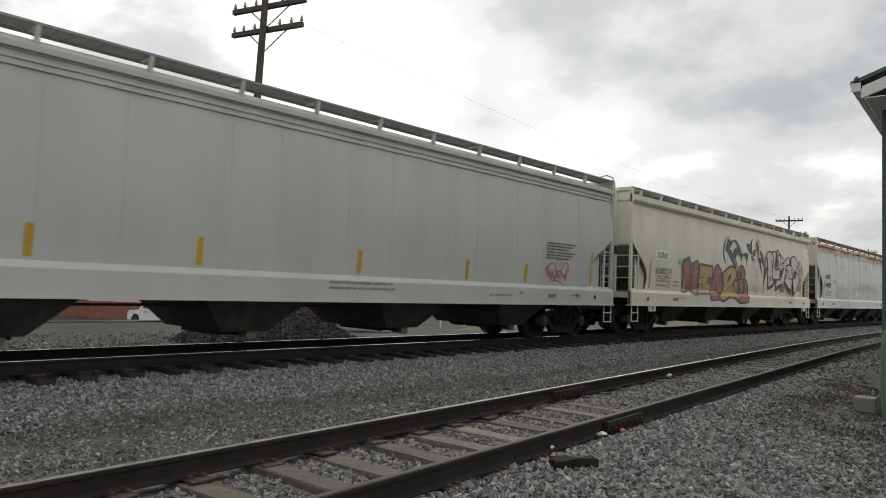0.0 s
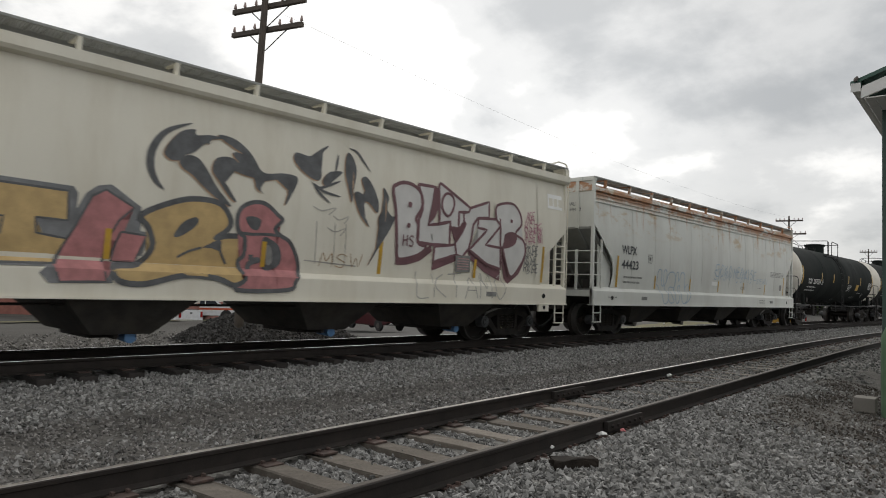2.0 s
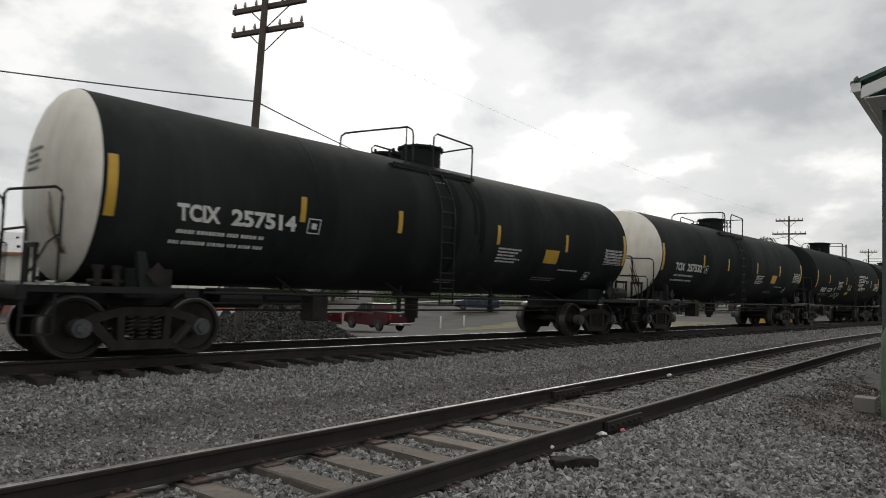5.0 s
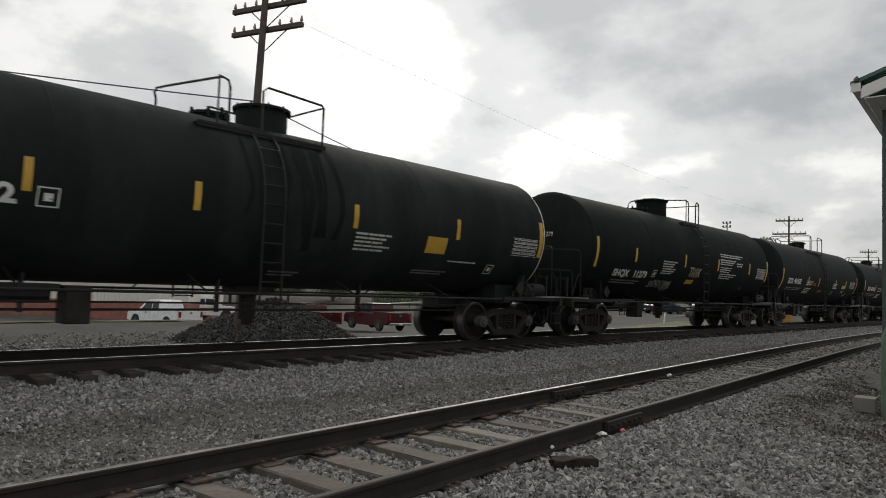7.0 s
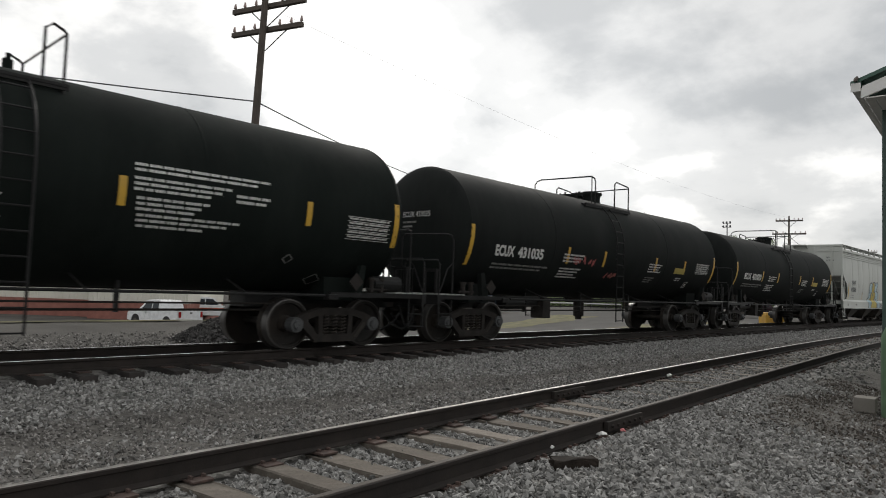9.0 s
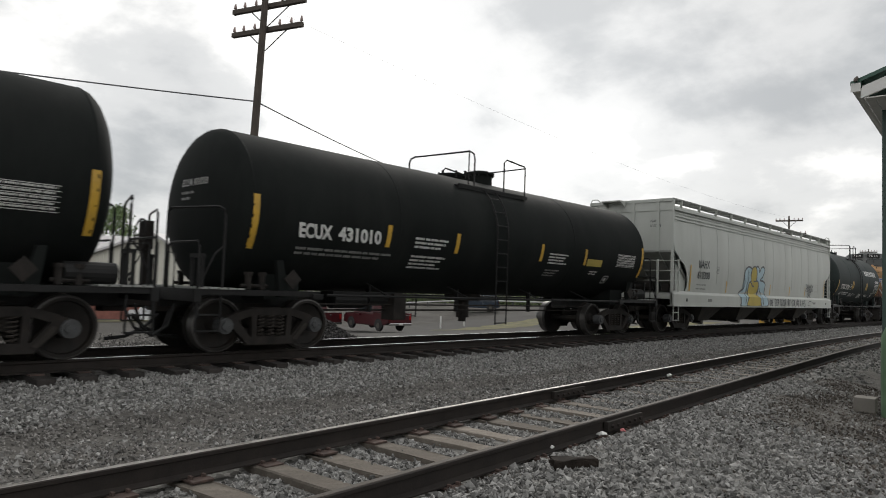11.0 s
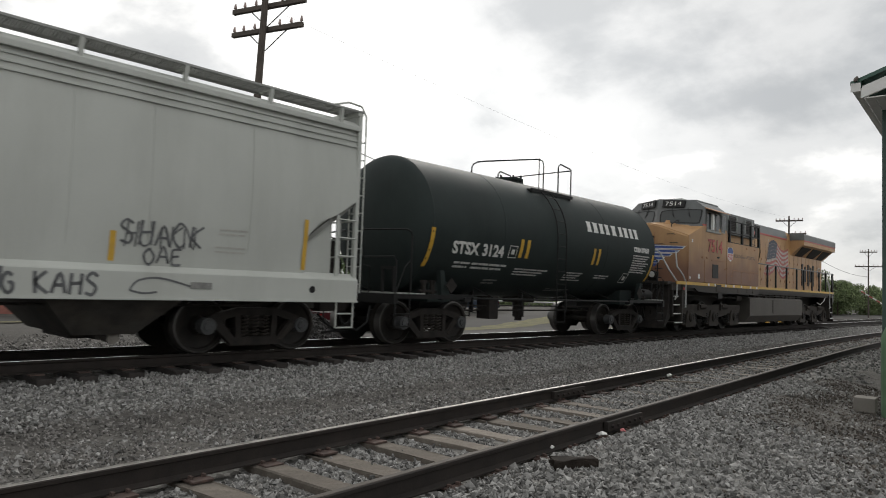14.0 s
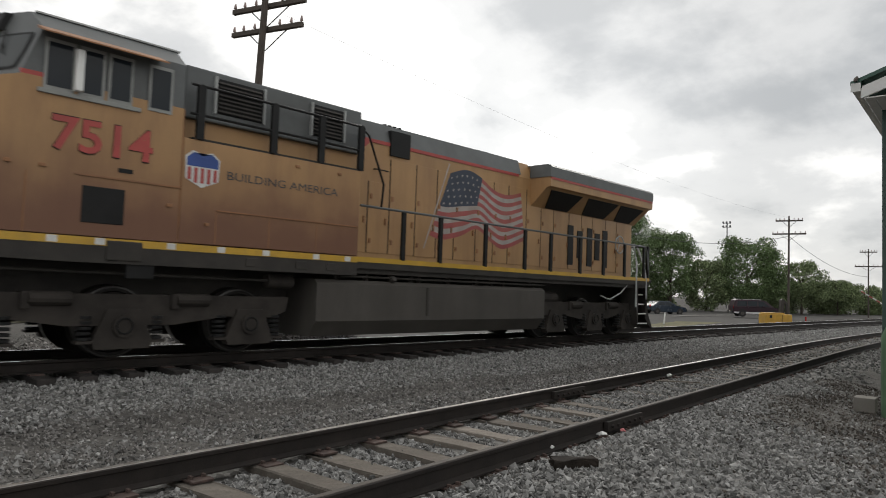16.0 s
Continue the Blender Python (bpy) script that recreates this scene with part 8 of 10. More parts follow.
    for s in (-1, 1):
        yb = s * 1.485
        for a, b in ((2.84, 3.22), (3.26, 3.60), (3.64, 3.98), (4.20, 4.56)):
            bm = B()
            box(bm, a, b, yb - 0.015, yb + 0.02 * s, 3.62, 4.30, 0.004)
            fr_ = part("window_frame", bm, M["roof_board"], cab, "bright metal window frame")
            bm = B()
            box(bm, a + 0.04, b - 0.04, yb, yb + 0.026 * s, 3.67, 4.25)
            part("pane", bm, M["glass"], fr_, "dark tinted pane")
        bm = B()
        prism(bm, [(s * 1.46, 4.44), (s * 1.80, 4.30), (s * 1.80, 4.28), (s * 1.46, 4.40)], "x", 2.75, 4.35)
        part("sun_visor", bm, M["loco_rusty"], cab, "rusty sun visor over the side windows")
    # cab mirrors in plain white, the brightness of their reflection put into colour
    for s in (-1, 1):
        part("cab_mirror", box(B(), 3.20, 3.30, s * 1.50, s * 1.60, 3.66, 4.22, 0.01), M["bright_white"], cab, "pale wind deflector beside the window")
        part("window_sill", box(B(), 2.78, 4.10, s * 1.48, s * 1.53, 3.56, 3.62, 0.008), M["roof_board"], cab, "bright metal window sill")
    lettering("7514", 2.97, 2.86, 0.47, M["black"], car, side, width=1.345, bold=0.016, name="road_number_shadow")
    lettering("7514", 2.98, 2.87, 0.45, M["red"], car, lambda x, z: (x, -1.512, z), width=1.33, bold=0.012, name="road_number", label="large red road number")
    for s in (-1, 1):
        bm = box(B(), 3.40, 3.96, s * 1.49, s * 1.503, 1.92, 2.42, 0.01)
        sc = part("side_grille", bm, M["black"], car, "dark square grille")
        bm = box(B(), 3.30, 4.75, s * 1.49, s * 1.51, 2.55, 2.575)
        part("seam_rail", bm, M["loco_rusty"], car)
        bm = box(B(), 3.85, 4.05, s * 1.49, s * 1.505, 2.66, 2.72)
        part("door_latch", bm, M["black"], car)
    # equipment compartment: flush side panel, set-back grey box above with grilles
    for s in (-1, 1):
        bm = B()
        box(bm, 4.77, 8.2, s * 1.35, s * W, 1.74, 3.33, 0.015)
        pn = part("side_panel", bm, Y, car, "grime-browned yellow equipment panel")
        bm = box(B(), 5.35, 8.15, s * 1.49, s * 1.515, 2.27, 2.29)
        part("panel_seam", bm, M["loco_rusty"], pn)
        bm = B()
        box(bm, 4.80, 8.4, s * 0.85, s * 1.18, 3.30, 3.72)
        part("cabinet_base", bm, Y, car)
        bm = B()
        box(bm, 4.85, 8.35, s * 0.6, s * 1.27, 3.70, 4.52, 0.03)
        bx = part("blower_cabinet", bm, M["loco_grey"], car, "grey blower cabinet with louvred grilles")
        for a, b in ((5.35, 6.2), (7.2, 7.9)):
            bm = box(B(), a, b, s * 1.26, s * 1.30, 3.86, 4.42, 0.01)
            g = part("grille", bm, M["black"], bx)
            for k in range(8):
                z = 3.90 + k * 0.065
                bm = B()
                prism(bm, [(s * 1.30, z), (s * 1.325, z - 0.02), (s * 1.325, z - 0.01), (s * 1.30, z + 0.02)], "x", a + 0.04, b - 0.04)
                part("louvre", bm, M["loco_frame"], g)
            for x in (a - 0.03, b):
                bm = box(B(), x, x + 0.03, s * 1.27, s * 1.33, 3.84, 4.44)
                part("grille_post", bm, M["loco_roof"], g)
        bm = B()
        box(bm, 4.9, 8.2, s * 1.18, s * 1.5, 3.33, 3.36)
        part("upper_walkway", bm, M["loco_frame"], car)
        for x in (4.95, 6.25, 7.22, 8.12):
            bm = B()
            prism(bm, [(x, 3.34), (x + 0.12, 3.34), (x + 0.12, 4.15), (x + 0.06, 4.2), (x, 4.15)], "y", s * 1.46, s * 1.53)
            part("rail_post", bm, M["black"], car, "black rail post")
        bm = B()
        tube(bm, [(4.85, s * 1.5, 3.72), (8.15, s * 1.5, 3.72)], 0.022)
        tube(bm, [(4.85, s * 1.5, 4.17), (8.15, s * 1.5, 4.17), (8.4, s * 1.45, 4.05), (8.95, s * 1.3, 3.2), (9.0, s * 1.2, 2.75)], 0.022)
        part("upper_handrail", bm, M["black"], car, "black handrail beside the blower cabinet")
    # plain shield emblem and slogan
    patch([(4.80, 3.06), (4.92, 3.16), (5.08, 3.12), (5.24, 3.16), (5.37, 3.06), (5.35, 2.72), (5.08, 2.60), (4.82, 2.72)], M["white_mark"], car, side, "emblem_shield", "white-edged shield emblem")
    patch([(4.83, 3.05), (4.93, 3.13), (5.08, 3.09), (5.23, 3.13), (5.34, 3.05), (5.34, 2.92), (4.83, 2.92)], M["blue"], car, lambda x, z: (x, -1.511, z), "emblem_top")
    for k in range(5):
        x = 4.845 + k * 0.105
        patch([(x, 2.71 - 0.04 * (k in (1, 2, 3))), (x + 0.055, 2.71 - 0.04 * (k in (1, 2, 3))), (x + 0.055, 2.90), (x, 2.90)], M["red"], car, lambda x, z: (x, -1.511, z), "emblem_bar")
    lettering("BUILDING AMERICA", 5.50, 2.79, 0.135, M["dark_mark"], car, side, width=2.18)
    # long hood
    bm = B()
    prism(bm, [(-0.9, 1.74), (-0.9, 4.10), (-0.78, 4.50), (0.78, 4.50), (0.9, 4.10), (0.9, 1.74)], "x", 4.75, 14.35)
    prism(bm, [(-0.9, 1.74), (-0.9, 4.02), (-0.78, 4.34), (0.78, 4.34), (0.9, 4.02), (0.9, 1.74)], "x", 14.35, L - 0.45)
    hood = part("hood", bm, M["loco_yellow"], car, "yellow engine hood")
    bm = B()
    prism(bm, [(-0.91, 4.16), (-0.80, 4.53), (0.80, 4.53), (0.91, 4.16)], "x", 8.3, 13.9)
    part("hood_roof", bm, M["loco_grey"], car, "grey hood roof")
    for s in (-1, 1):
        bm = box(B(), 8.45, 13.8, s * 0.90, s * 0.917, 4.09, 4.16)
        part("red_stripe", bm, M["red"], hood, "red pinstripe under the roof")
        bm = box(B(), 9.42, 9.97, s * 0.78, s * 0.945, 3.90, 4.42)
        part("hood_grille", bm, M["black"], hood, "dark square hood grille")
        x = 8.25
        k = 0
        while x < 19.2:
            wd = (0.62, 0.55, 0.72)[k % 3]
            bm = box(B(), x, x + wd, s * 0.895, s * 0.912, 1.86, 3.30 if x < 9.4 else 3.82, 0.006)
            dr = part("hood_door", bm, M["loco_yellow"], hood, "hinged yellow hood door")
            for z in (2.1, 3.0):
                part("hinge", box(B(), x + 0.04, x + 0.09, s * 0.91, s * 0.93, z - 0.05, z + 0.05), M["loco_rusty"], dr)
            part("latch", box(B(), x + wd - 0.10, x + wd - 0.06, s * 0.91, s * 0.935, 2.45, 2.58), M["loco_rusty"], dr)
            part("door_gap", box(B(), x - 0.026, x - 0.004, s * 0.896, s * 0.906, 1.86, 3.30 if x < 9.4 else 3.82), M["black"], dr)
            x += wd + 0.03
            k += 1
    for x in (9.6, 12.2):
        bm = B()
        box(bm, x, x + 0.5, -0.4, 0.4, 4.52, 4.60, 0.02)
        part("roof_hatch", bm, M["loco_grey"], car)
    bm = B()
    for k in range(4):
        cyl(bm, (9.65 + 0.14 * k, -0.45, 4.50), (9.65 + 0.14 * k, -0.45, 4.66), 0.05, 10)
    part("horn", bm, M["black"], car, "air horn cluster")
    # painted flag on a staff, waving
    build_flag(car, hoodw)
    # radiator wings
    for s in (-1, 1):
        bm = B()
        prism(bm, [(s * 0.6, 4.43), (s * 1.42, 4.43), (s * 1.52, 4.37), (s * 1.52, 3.89), (s * 1.40, 3.86), (s * 0.9, 3.40), (s * 0.6, 3.4)], "x", 14.35, L - 0.30)
        rad = part("radiator_wing", bm, M["loco_yellow"], car, "overhanging yellow radiator wing")
        bm = B()
        prism(bm, [(s * 0.55, 4.435), (s * 1.42, 4.435), (s * 1.524, 4.375), (s * 1.524, 4.13), (s * 1.534, 4.13), (s * 1.534, 4.385), (s * 1.43, 4.455), (s * 0.55, 4.455)], "x", 14.32, L - 0.28)
        part("wing_roof", bm, M["loco_grey"], rad)
        bm = box(B(), 14.35, L - 0.30, s * 1.52, s * 1.534, 4.07, 4.125)
        part("wing_front", box(B(), 14.325, 14.35, s * 0.88, s * 1.52, 4.13, 4.43), M["loco_grey"], rad, "grey front of the radiator wing")
        part("red_stripe", bm, M["red"], rad)
        for a, b in ((14.6, 16.1), (16.4, 18.05), (18.2, 19.6)):
            bm = B()
            q = [(a, s * 1.37, 3.832), (b, s * 1.37, 3.832), (b - 0.1, s * 0.93, 3.428), (a + 0.35, s * 0.93, 3.428)]
            n = Vector((0, s * 0.7, -0.7)) * 0.02
            bm.faces.new([bm.verts.new(Vector(p) + n) for p in q])
            r = bmesh.ops.extrude_face_region(bm, geom=bm.faces[:])
            bmesh.ops.translate(bm, vec=n * -0.8, verts=[v for v in r["geom"] if isinstance(v, bmesh.types.BMVert)])
            part("radiator_screen", bm, M["black"], rad, "dark radiator intake screen")
        for k, a in enumerate((16.10, 16.58, 17.10, 17.52, 17.96)):
            bm = box(B(), a, a + 0.27, s * 0.90, s * 0.935, 1.98 + 0.2 * (k % 2), 3.08 - 0.12 * (k % 2))
            part("louvre_door", bm, M["black"], hood, "dark narrow louvre door")
    bm = B()
    box(bm, L - 0.45, L - 0.38, -0.85, 0.85, 1.74, 3.9)
    part("rear_wall", bm, M["loco_yellow"], car)
    # walkway rail
    for s in (-1, 1):
        for x in (9.37, 10.44, 11.92, 13.41, 14.5, 15.88, 17.1, 18.3, 19.5):
            bm = box(B(), x - 0.05, x + 0.05, s * 1.44, s * 1.50, 1.72, 2.68, 0.01)
            part("rail_post", bm, M["black"], car, "black rail post")
        bm = B()
        tube(bm, [(8.25, s * 1.47, 2.70), (19.6, s * 1.47, 2.70), (19.75, s * 1.45, 2.55), (19.85, s * 1.45, 2.0)], 0.024)
        part("walkway_handrail", bm, M["loco_grey"], car, "long walkway handrail")
        bm = B()
        for x in (L - 0.32,):
            box(bm, x - 0.04, x + 0.04, s * 1.36, s * 1.44, 1.66, 2.72)
        tube(bm, [(L - 0.3, s * 1.4, 2.72), (L - 0.3, s * 0.5, 2.72)], 0.022)
        part("end_post", bm, M["black"], car)
    bm = B()
    box(bm, 8.2, L - 0.4, -1.47, 1.47, 1.64, 1.70)
    part("walkway", bm, M["loco_frame"], car)
    for s in (-1, 1):
        for k in range(14):
            part("rivet", cyl(B(), (5.4 + 0.2 * k, s * 1.50, 2.24), (5.4 + 0.2 * k, s * 1.508, 2.24), 0.012, 6), M["loco_rusty"], car)
        for x in (5.9, 6.85, 7.5):
            part("sill_bolt_plate", box(B(), x, x + 0.22, s * 1.495, s * 1.512, 1.44, 1.58, 0.01), M["loco_frame"], car)
        part("step_box", box(B(), 3.75, 4.25, s * 1.42, s * 1.52, 1.42, 1.70, 0.02), M["loco_frame"], car, "small step box let into the skirt")
        part("red_flag", prism(B(), [(8.30, 3.70), (8.62, 3.98), (8.62, 4.06), (8.30, 4.06)], "y", s * 1.19, s * 1.20), M["red"], car, "red end of the painted stripe")
        for x in (8.6, 9.2, 10.0, 10.9, 11.8, 12.8):
            part("tank_fitting", cyl(B(), (x, s * 1.30, 1.28), (x, s * 1.30, 1.44), 0.05, 8), M["loco_truck"], car)
    for x, y0 in ((9.1, -0.5), (11.5, -0.45), (12.6, -0.5)):
        part("roof_housing", box(B(), x, x + 0.55, y0, y0 + 0.5, 4.50, 4.64, 0.03), M["loco_grey"], car)
    # fuel tank
    bm = B()
    prism(bm, [(-1.24, 0.26), (-1.46, 0.54), (-1.46, 1.22), (-1.36, 1.29), (1.36, 1.29), (1.46, 1.22), (1.46, 0.54), (1.24, 0.26)], "x", 7.35, 14.3)
    ft = part("fuel_tank", bm, M["fuel_tank"], car, "large grimy fuel tank")
    for s in (-1, 1):
        bm = B()
        prism(bm, [(s * 1.465, 0.62), (s * 1.475, 0.62), (s * 1.475, 1.2), (s * 1.465, 1.2)], "x", 10.1, 10.16)
        cyl(bm, (9.2, s * 1.36, 1.30), (9.2, s * 1.44, 1.36), 0.06, 10)
        part("tank_strap", bm, M["loco_frame"], ft)
        for x0, x1, y, z, r in ((14.45, 15.2, 1.1, 1.05, 0.16), (6.5, 7.0, 1.15, 1.22, 0.12)):
            part("air_reservoir", cyl(B(), (x0, s * y, z), (x1, s * y, z), r, 14), M["loco_truck"], car, "air reservoir")
        bm = B()
        tube(bm, [(7.9, s * 1.38, 1.36), (14.4, s * 1.38, 1.36)], 0.02)
        tube(bm, [(0.9, s * 1.2, 1.28), (7.0, s * 1.2, 1.22)], 0.025)
        part("pipe_run", bm, M["loco_frame"], car)
    # joints, handles and small fittings along the flanks
    for s in (-1, 1):
        for x, z0, z1 in ((4.755, 1.74, 3.74), (2.72, 1.74, 2.52), (6.30, 1.76, 2.26), (7.25, 1.76, 2.26), (5.35, 1.76, 2.26)):
            part("panel_joint", box(B(), x - 0.008, x + 0.008, s * 1.494, s * 1.503, z0, z1), M["loco_rusty"], car)
        for x, z in ((4.60, 2.28), (5.20, 2.05), (2.5, 2.62), (2.9, 2.62), (6.8, 3.2), (7.7, 3.2)):
            part("lifting_eye", box(B(), x - 0.04, x + 0.04, s * 1.495, s * 1.52, z - 0.025, z + 0.025, 0.008), M["loco_rusty"], car)
        part("warning_plate", box(B(), 1.06, 1.20, s * 1.46, s * 1.475, 1.44, 1.52), M["red"], car, "small red warning plate")
        part("marker_lamp", cyl(B(), (4.3, s * 1.40, 1.30), (4.3, s * 1.46, 1.30), 0.05, 10), M["lamp_clear"], car, "small step lamp")
        part("step_bracket", box(B(), 4.05, 4.45, s * 1.42, s * 1.47, 1.18, 1.40, 0.01), M["black"], car)
        for x in (9.0, 15.4):
            part("grab_iron", tube(B(), [(x, s * 0.91, 3.55), (x, s * 0.97, 3.55), (x + 0.35, s * 0.97, 3.55), (x + 0.35, s * 0.91, 3.55)], 0.012), M["black"], car)
        bm = B()
        tube(bm, [(18.85 + 0.26 * math.cos(k * math.tau / 20), s * 1.0, 2.72 + 0.26 * math.sin(k * math.tau / 20)) for k in range(21)], 0.018)
        for k in range(3):
            tube(bm, [(18.85, s * 0.98, 2.72), (18.85 + 0.26 * math.cos(k * math.tau / 3), s * 1.0, 2.72 + 0.26 * math.sin(k * math.tau / 3))], 0.012)
        part("hand_brake_wheel", bm, M["loco_roof"], car, "pale hand brake wheel")
        for x in (7.9, 9.8, 12.4, 14.0):
            part("filler_pipe", cyl(B(), (x, s * 1.25, 1.25), (x, s * 1.30, 1.50), 0.045, 10), M["loco_frame"], car)
        part("cable", tube(B(), [(17.2, s * 1.35, 1.15), (17.6, s * 1.40, 1.05), (18.2, s * 1.42, 1.25), (18.7, s * 1.40, 1.55)], 0.02), M["loco_roof"], car, "loose pale cable")
    loco_truck(car, (2.16, 4.15, 6.18))
    loco_truck(car, (15.10, 17.05, 18.95))


def build_flag(car, w):
    """A flag in thirteen waving bands with a starry blue field."""
    top = curve([(0.0, 3.81), (0.2, 3.96), (0.38, 3.88), (0.6, 3.62), (0.8, 3.57), (1.0, 3.69)], 6)
    foot = curve([(0.0, 2.35), (0.12, 2.28), (0.30, 2.42), (0.46, 2.62), (0.62, 2.34), (0.76, 2.22), (1.0, 2.49)], 6)

    def line(c, u):
        return float(np.interp(u, [p[0] for p in c], [p[1] for p in c]))

    def at(u, v, d=0.012):
        # u along the fly 0..1, v from the foot 0..1
        x = 10.66 + 0.61 * v + (3.44 - 0.80 * v) * u
        p = w(x, line(foot, u) + (line(top, u) - line(foot, u)) * v)
        return (p[0], p[1] - d, p[2])
    n = 32
    for k in range(13):
        bm = B()
        a, b = k / 13, (k + 1) / 13
        rows = [(bm.verts.new(at(i / n, a)), bm.verts.new(at(i / n, b))) for i in range(n + 1)]
        for p, q in zip(rows, rows[1:]):
            bm.faces.new((p[0], q[0], q[1], p[1]))
        part("flag_band", bm, M["flag_red"] if k % 2 == 0 else M["flag_white"], car, "painted flag band")
    bm = B()
    rows = [[bm.verts.new(at(0.42 * i / 8, 6 / 13 + 7 / 13 * j / 4, 0.016)) for j in range(5)] for i in range(9)]
    for p, q in zip(rows, rows[1:]):
        for j in range(4):
            bm.faces.new((p[j], q[j], q[j + 1], p[j + 1]))
    field = part("flag_field", bm, M["flag_blue"], car, "dark blue starred flag field")
    for r in range(5):
        for c in range(6):
            u, v = 0.035 + 0.065 * c + (0.03 if r % 2 else 0), 6 / 13 + 0.05 + 0.10 * r
            bm = B()
            pts = []
            for k in range(10):
                a, q = k * math.tau / 10 + math.pi / 2, 1.0 if k % 2 == 0 else 0.42
                pts.append(bm.verts.new(at(u + 0.013 * q * math.cos(a), v + 0.026 * q * math.sin(a), 0.019)))
            bm.faces.new(pts)
            part("star", bm, M["flag_white"], field)
    stroke([(10.50, 2.05), (11.23, 4.02)], 0.035, M["flag_white"], car, raised(w, 0.012), "flag_staff", "pale painted flag staff")


build_locomotive()


# ---- beside and beyond the line ----
def gz(x, y):
    return float(ground_z(x, y))


def utility_pole(x, y, h, lean_x, lean_y, arms, label, turn, r=0.15, base=None):
    """A wooden pole with two crossarms, braces and insulators."""
    z0 = gz(x, y) if base is None else base
    p = thing("utility_pole", label, "utility pole", "line of utility poles")
    p.matrix_basis = pose(x, y, z0, -math.degrees(math.atan(lean_y)), math.degrees(math.atan(lean_x)), 0)
    bm = B()
    n = 14
    ring(bm, [[(r * (1 - 0.35 * t) * math.cos(k * math.tau / n), r * (1 - 0.35 * t) * math.sin(k * math.tau / n), -0.5 + (h + 0.5) * t) for k in range(n)] for t in (0, 0.25, 0.5, 0.75, 1)], n)
    part("shaft", bm, M["pole"], p, smooth=True)
    d = Vector((math.cos(radians(turn)), math.sin(radians(turn)), 0))
    s = Vector((-d.y, d.x, 0))
    for z, arm_len in arms:
        bm = B()
        box(bm, -arm_len / 2, arm_len / 2, -0.06, 0.06, -0.07, 0.07, 0.01)
        for v in bm.verts:
            v.co = d * v.co.x + s * (v.co.y - 0.16) + Vector((0, 0, z + v.co.z))
        arm = part("crossarm", bm, M["pole"], p, "weathered wooden crossarm")
        for k in (-1, 1):
            bm = B()
            tube(bm, [d * (k * arm_len * 0.26) + s * -0.23 + Vector((0, 0, z - 0.05)), s * -0.16 + Vector((0, 0, z - 0.62))], 0.018)
            part("brace", bm, M["wire"], p)
            for f in (0.96, 0.68, 0.36):
                c = d * (k * arm_len / 2 * f) + s * -0.16 + Vector((0, 0, z + 0.07))
                bm = B()
                cyl(bm, c, c + Vector((0, 0, 0.06)), 0.018, 6)
                cyl(bm, c + Vector((0, 0, 0.05)), c + Vector((0, 0, 0.11)), 0.048, 10, 0.040)
                cyl(bm, c + Vector((0, 0, 0.11)), c + Vector((0, 0, 0.19)), 0.038, 10, 0.022)
                part("insulator", bm, M["insulator"], arm, "brown glazed insulator")
    return p


def wire(a, b, sag, r, label):
    a, b = Vector(a), Vector(b)
    bm = B()
    tube(bm, [a.lerp(b, t / 14) - Vector((0, 0, sag * 4 * (t / 14) * (1 - t / 14))) for t in range(15)], r, 5)
    tagged(part("overhead_wire", bm, M["wire"]), label, "wire")


utility_pole(9.94, 17.3, 10.5, 0.032, 0.0, ((9.14, 2.64), (9.86, 2.72)), "tall leaning wooden utility pole with two crossarms and insulators", 107, 0.14)
utility_pole(67.8, 20.0, 9.75, 0.0, 0.0, ((8.08, 2.85), (9.32, 2.3)), "wooden utility pole with two crossarms beside the road", 100, 0.11)
utility_pole(99.8, 20.0, 8.8, 0.0, 0.0, ((6.55, 3.0), (8.4, 1.9)), "distant wooden utility pole with two crossarms", 100, 0.10)
wire((10.13, 17.3, 6.39), (-2.1, 25.4, 7.0), 0.1, 0.020, "dark cable running from the leaning pole")
wire((10.13, 17.3, 6.39), (33.0, 30.0, 7.6), 0.25, 0.020, "dark cable sloping down from the leaning pole")
wire((10.9, 17.2, 9.15), (67.8, 19.8, 8.9), 0.8, 0.003, "thin wire strung between the poles")
wire((67.8, 20.0, 7.2), (99.8, 20.0, 4.6), 0.9, 0.02, "sagging cable between distant poles")
wire((67.8, 20.0, 7.2), (46.0, 26.0, 6.2), 0.9, 0.02, "sagging cable beside the road")


def flood_tower(x, y, h):
    t = thing("floodlight_mast", "tall thin mast with clustered floodlights", "floodlight mast")
    t.matrix_basis = pose(x, y, gz(x, y))
    part("mast", tube(B(), [(0, 0, -0.3), (0, 0, h)], 0.10, 8), M["wire"], t)
    for z in (h - 0.75, h):
        part("lamp_bar", box(B(), -0.06, 0.06, -0.75, 0.75, z - 0.03, z + 0.03), M["wire"], t)
        for k in (-0.65, 0.0, 0.65):
            bm = B()
            cyl(bm, (-0.1, k, z + 0.05), (-0.35, k, z + 0.25), 0.12, 10, 0.22)
            part("floodlight", bm, M["wire"], t)


flood_tower(132.2, 50.1, 16.4)


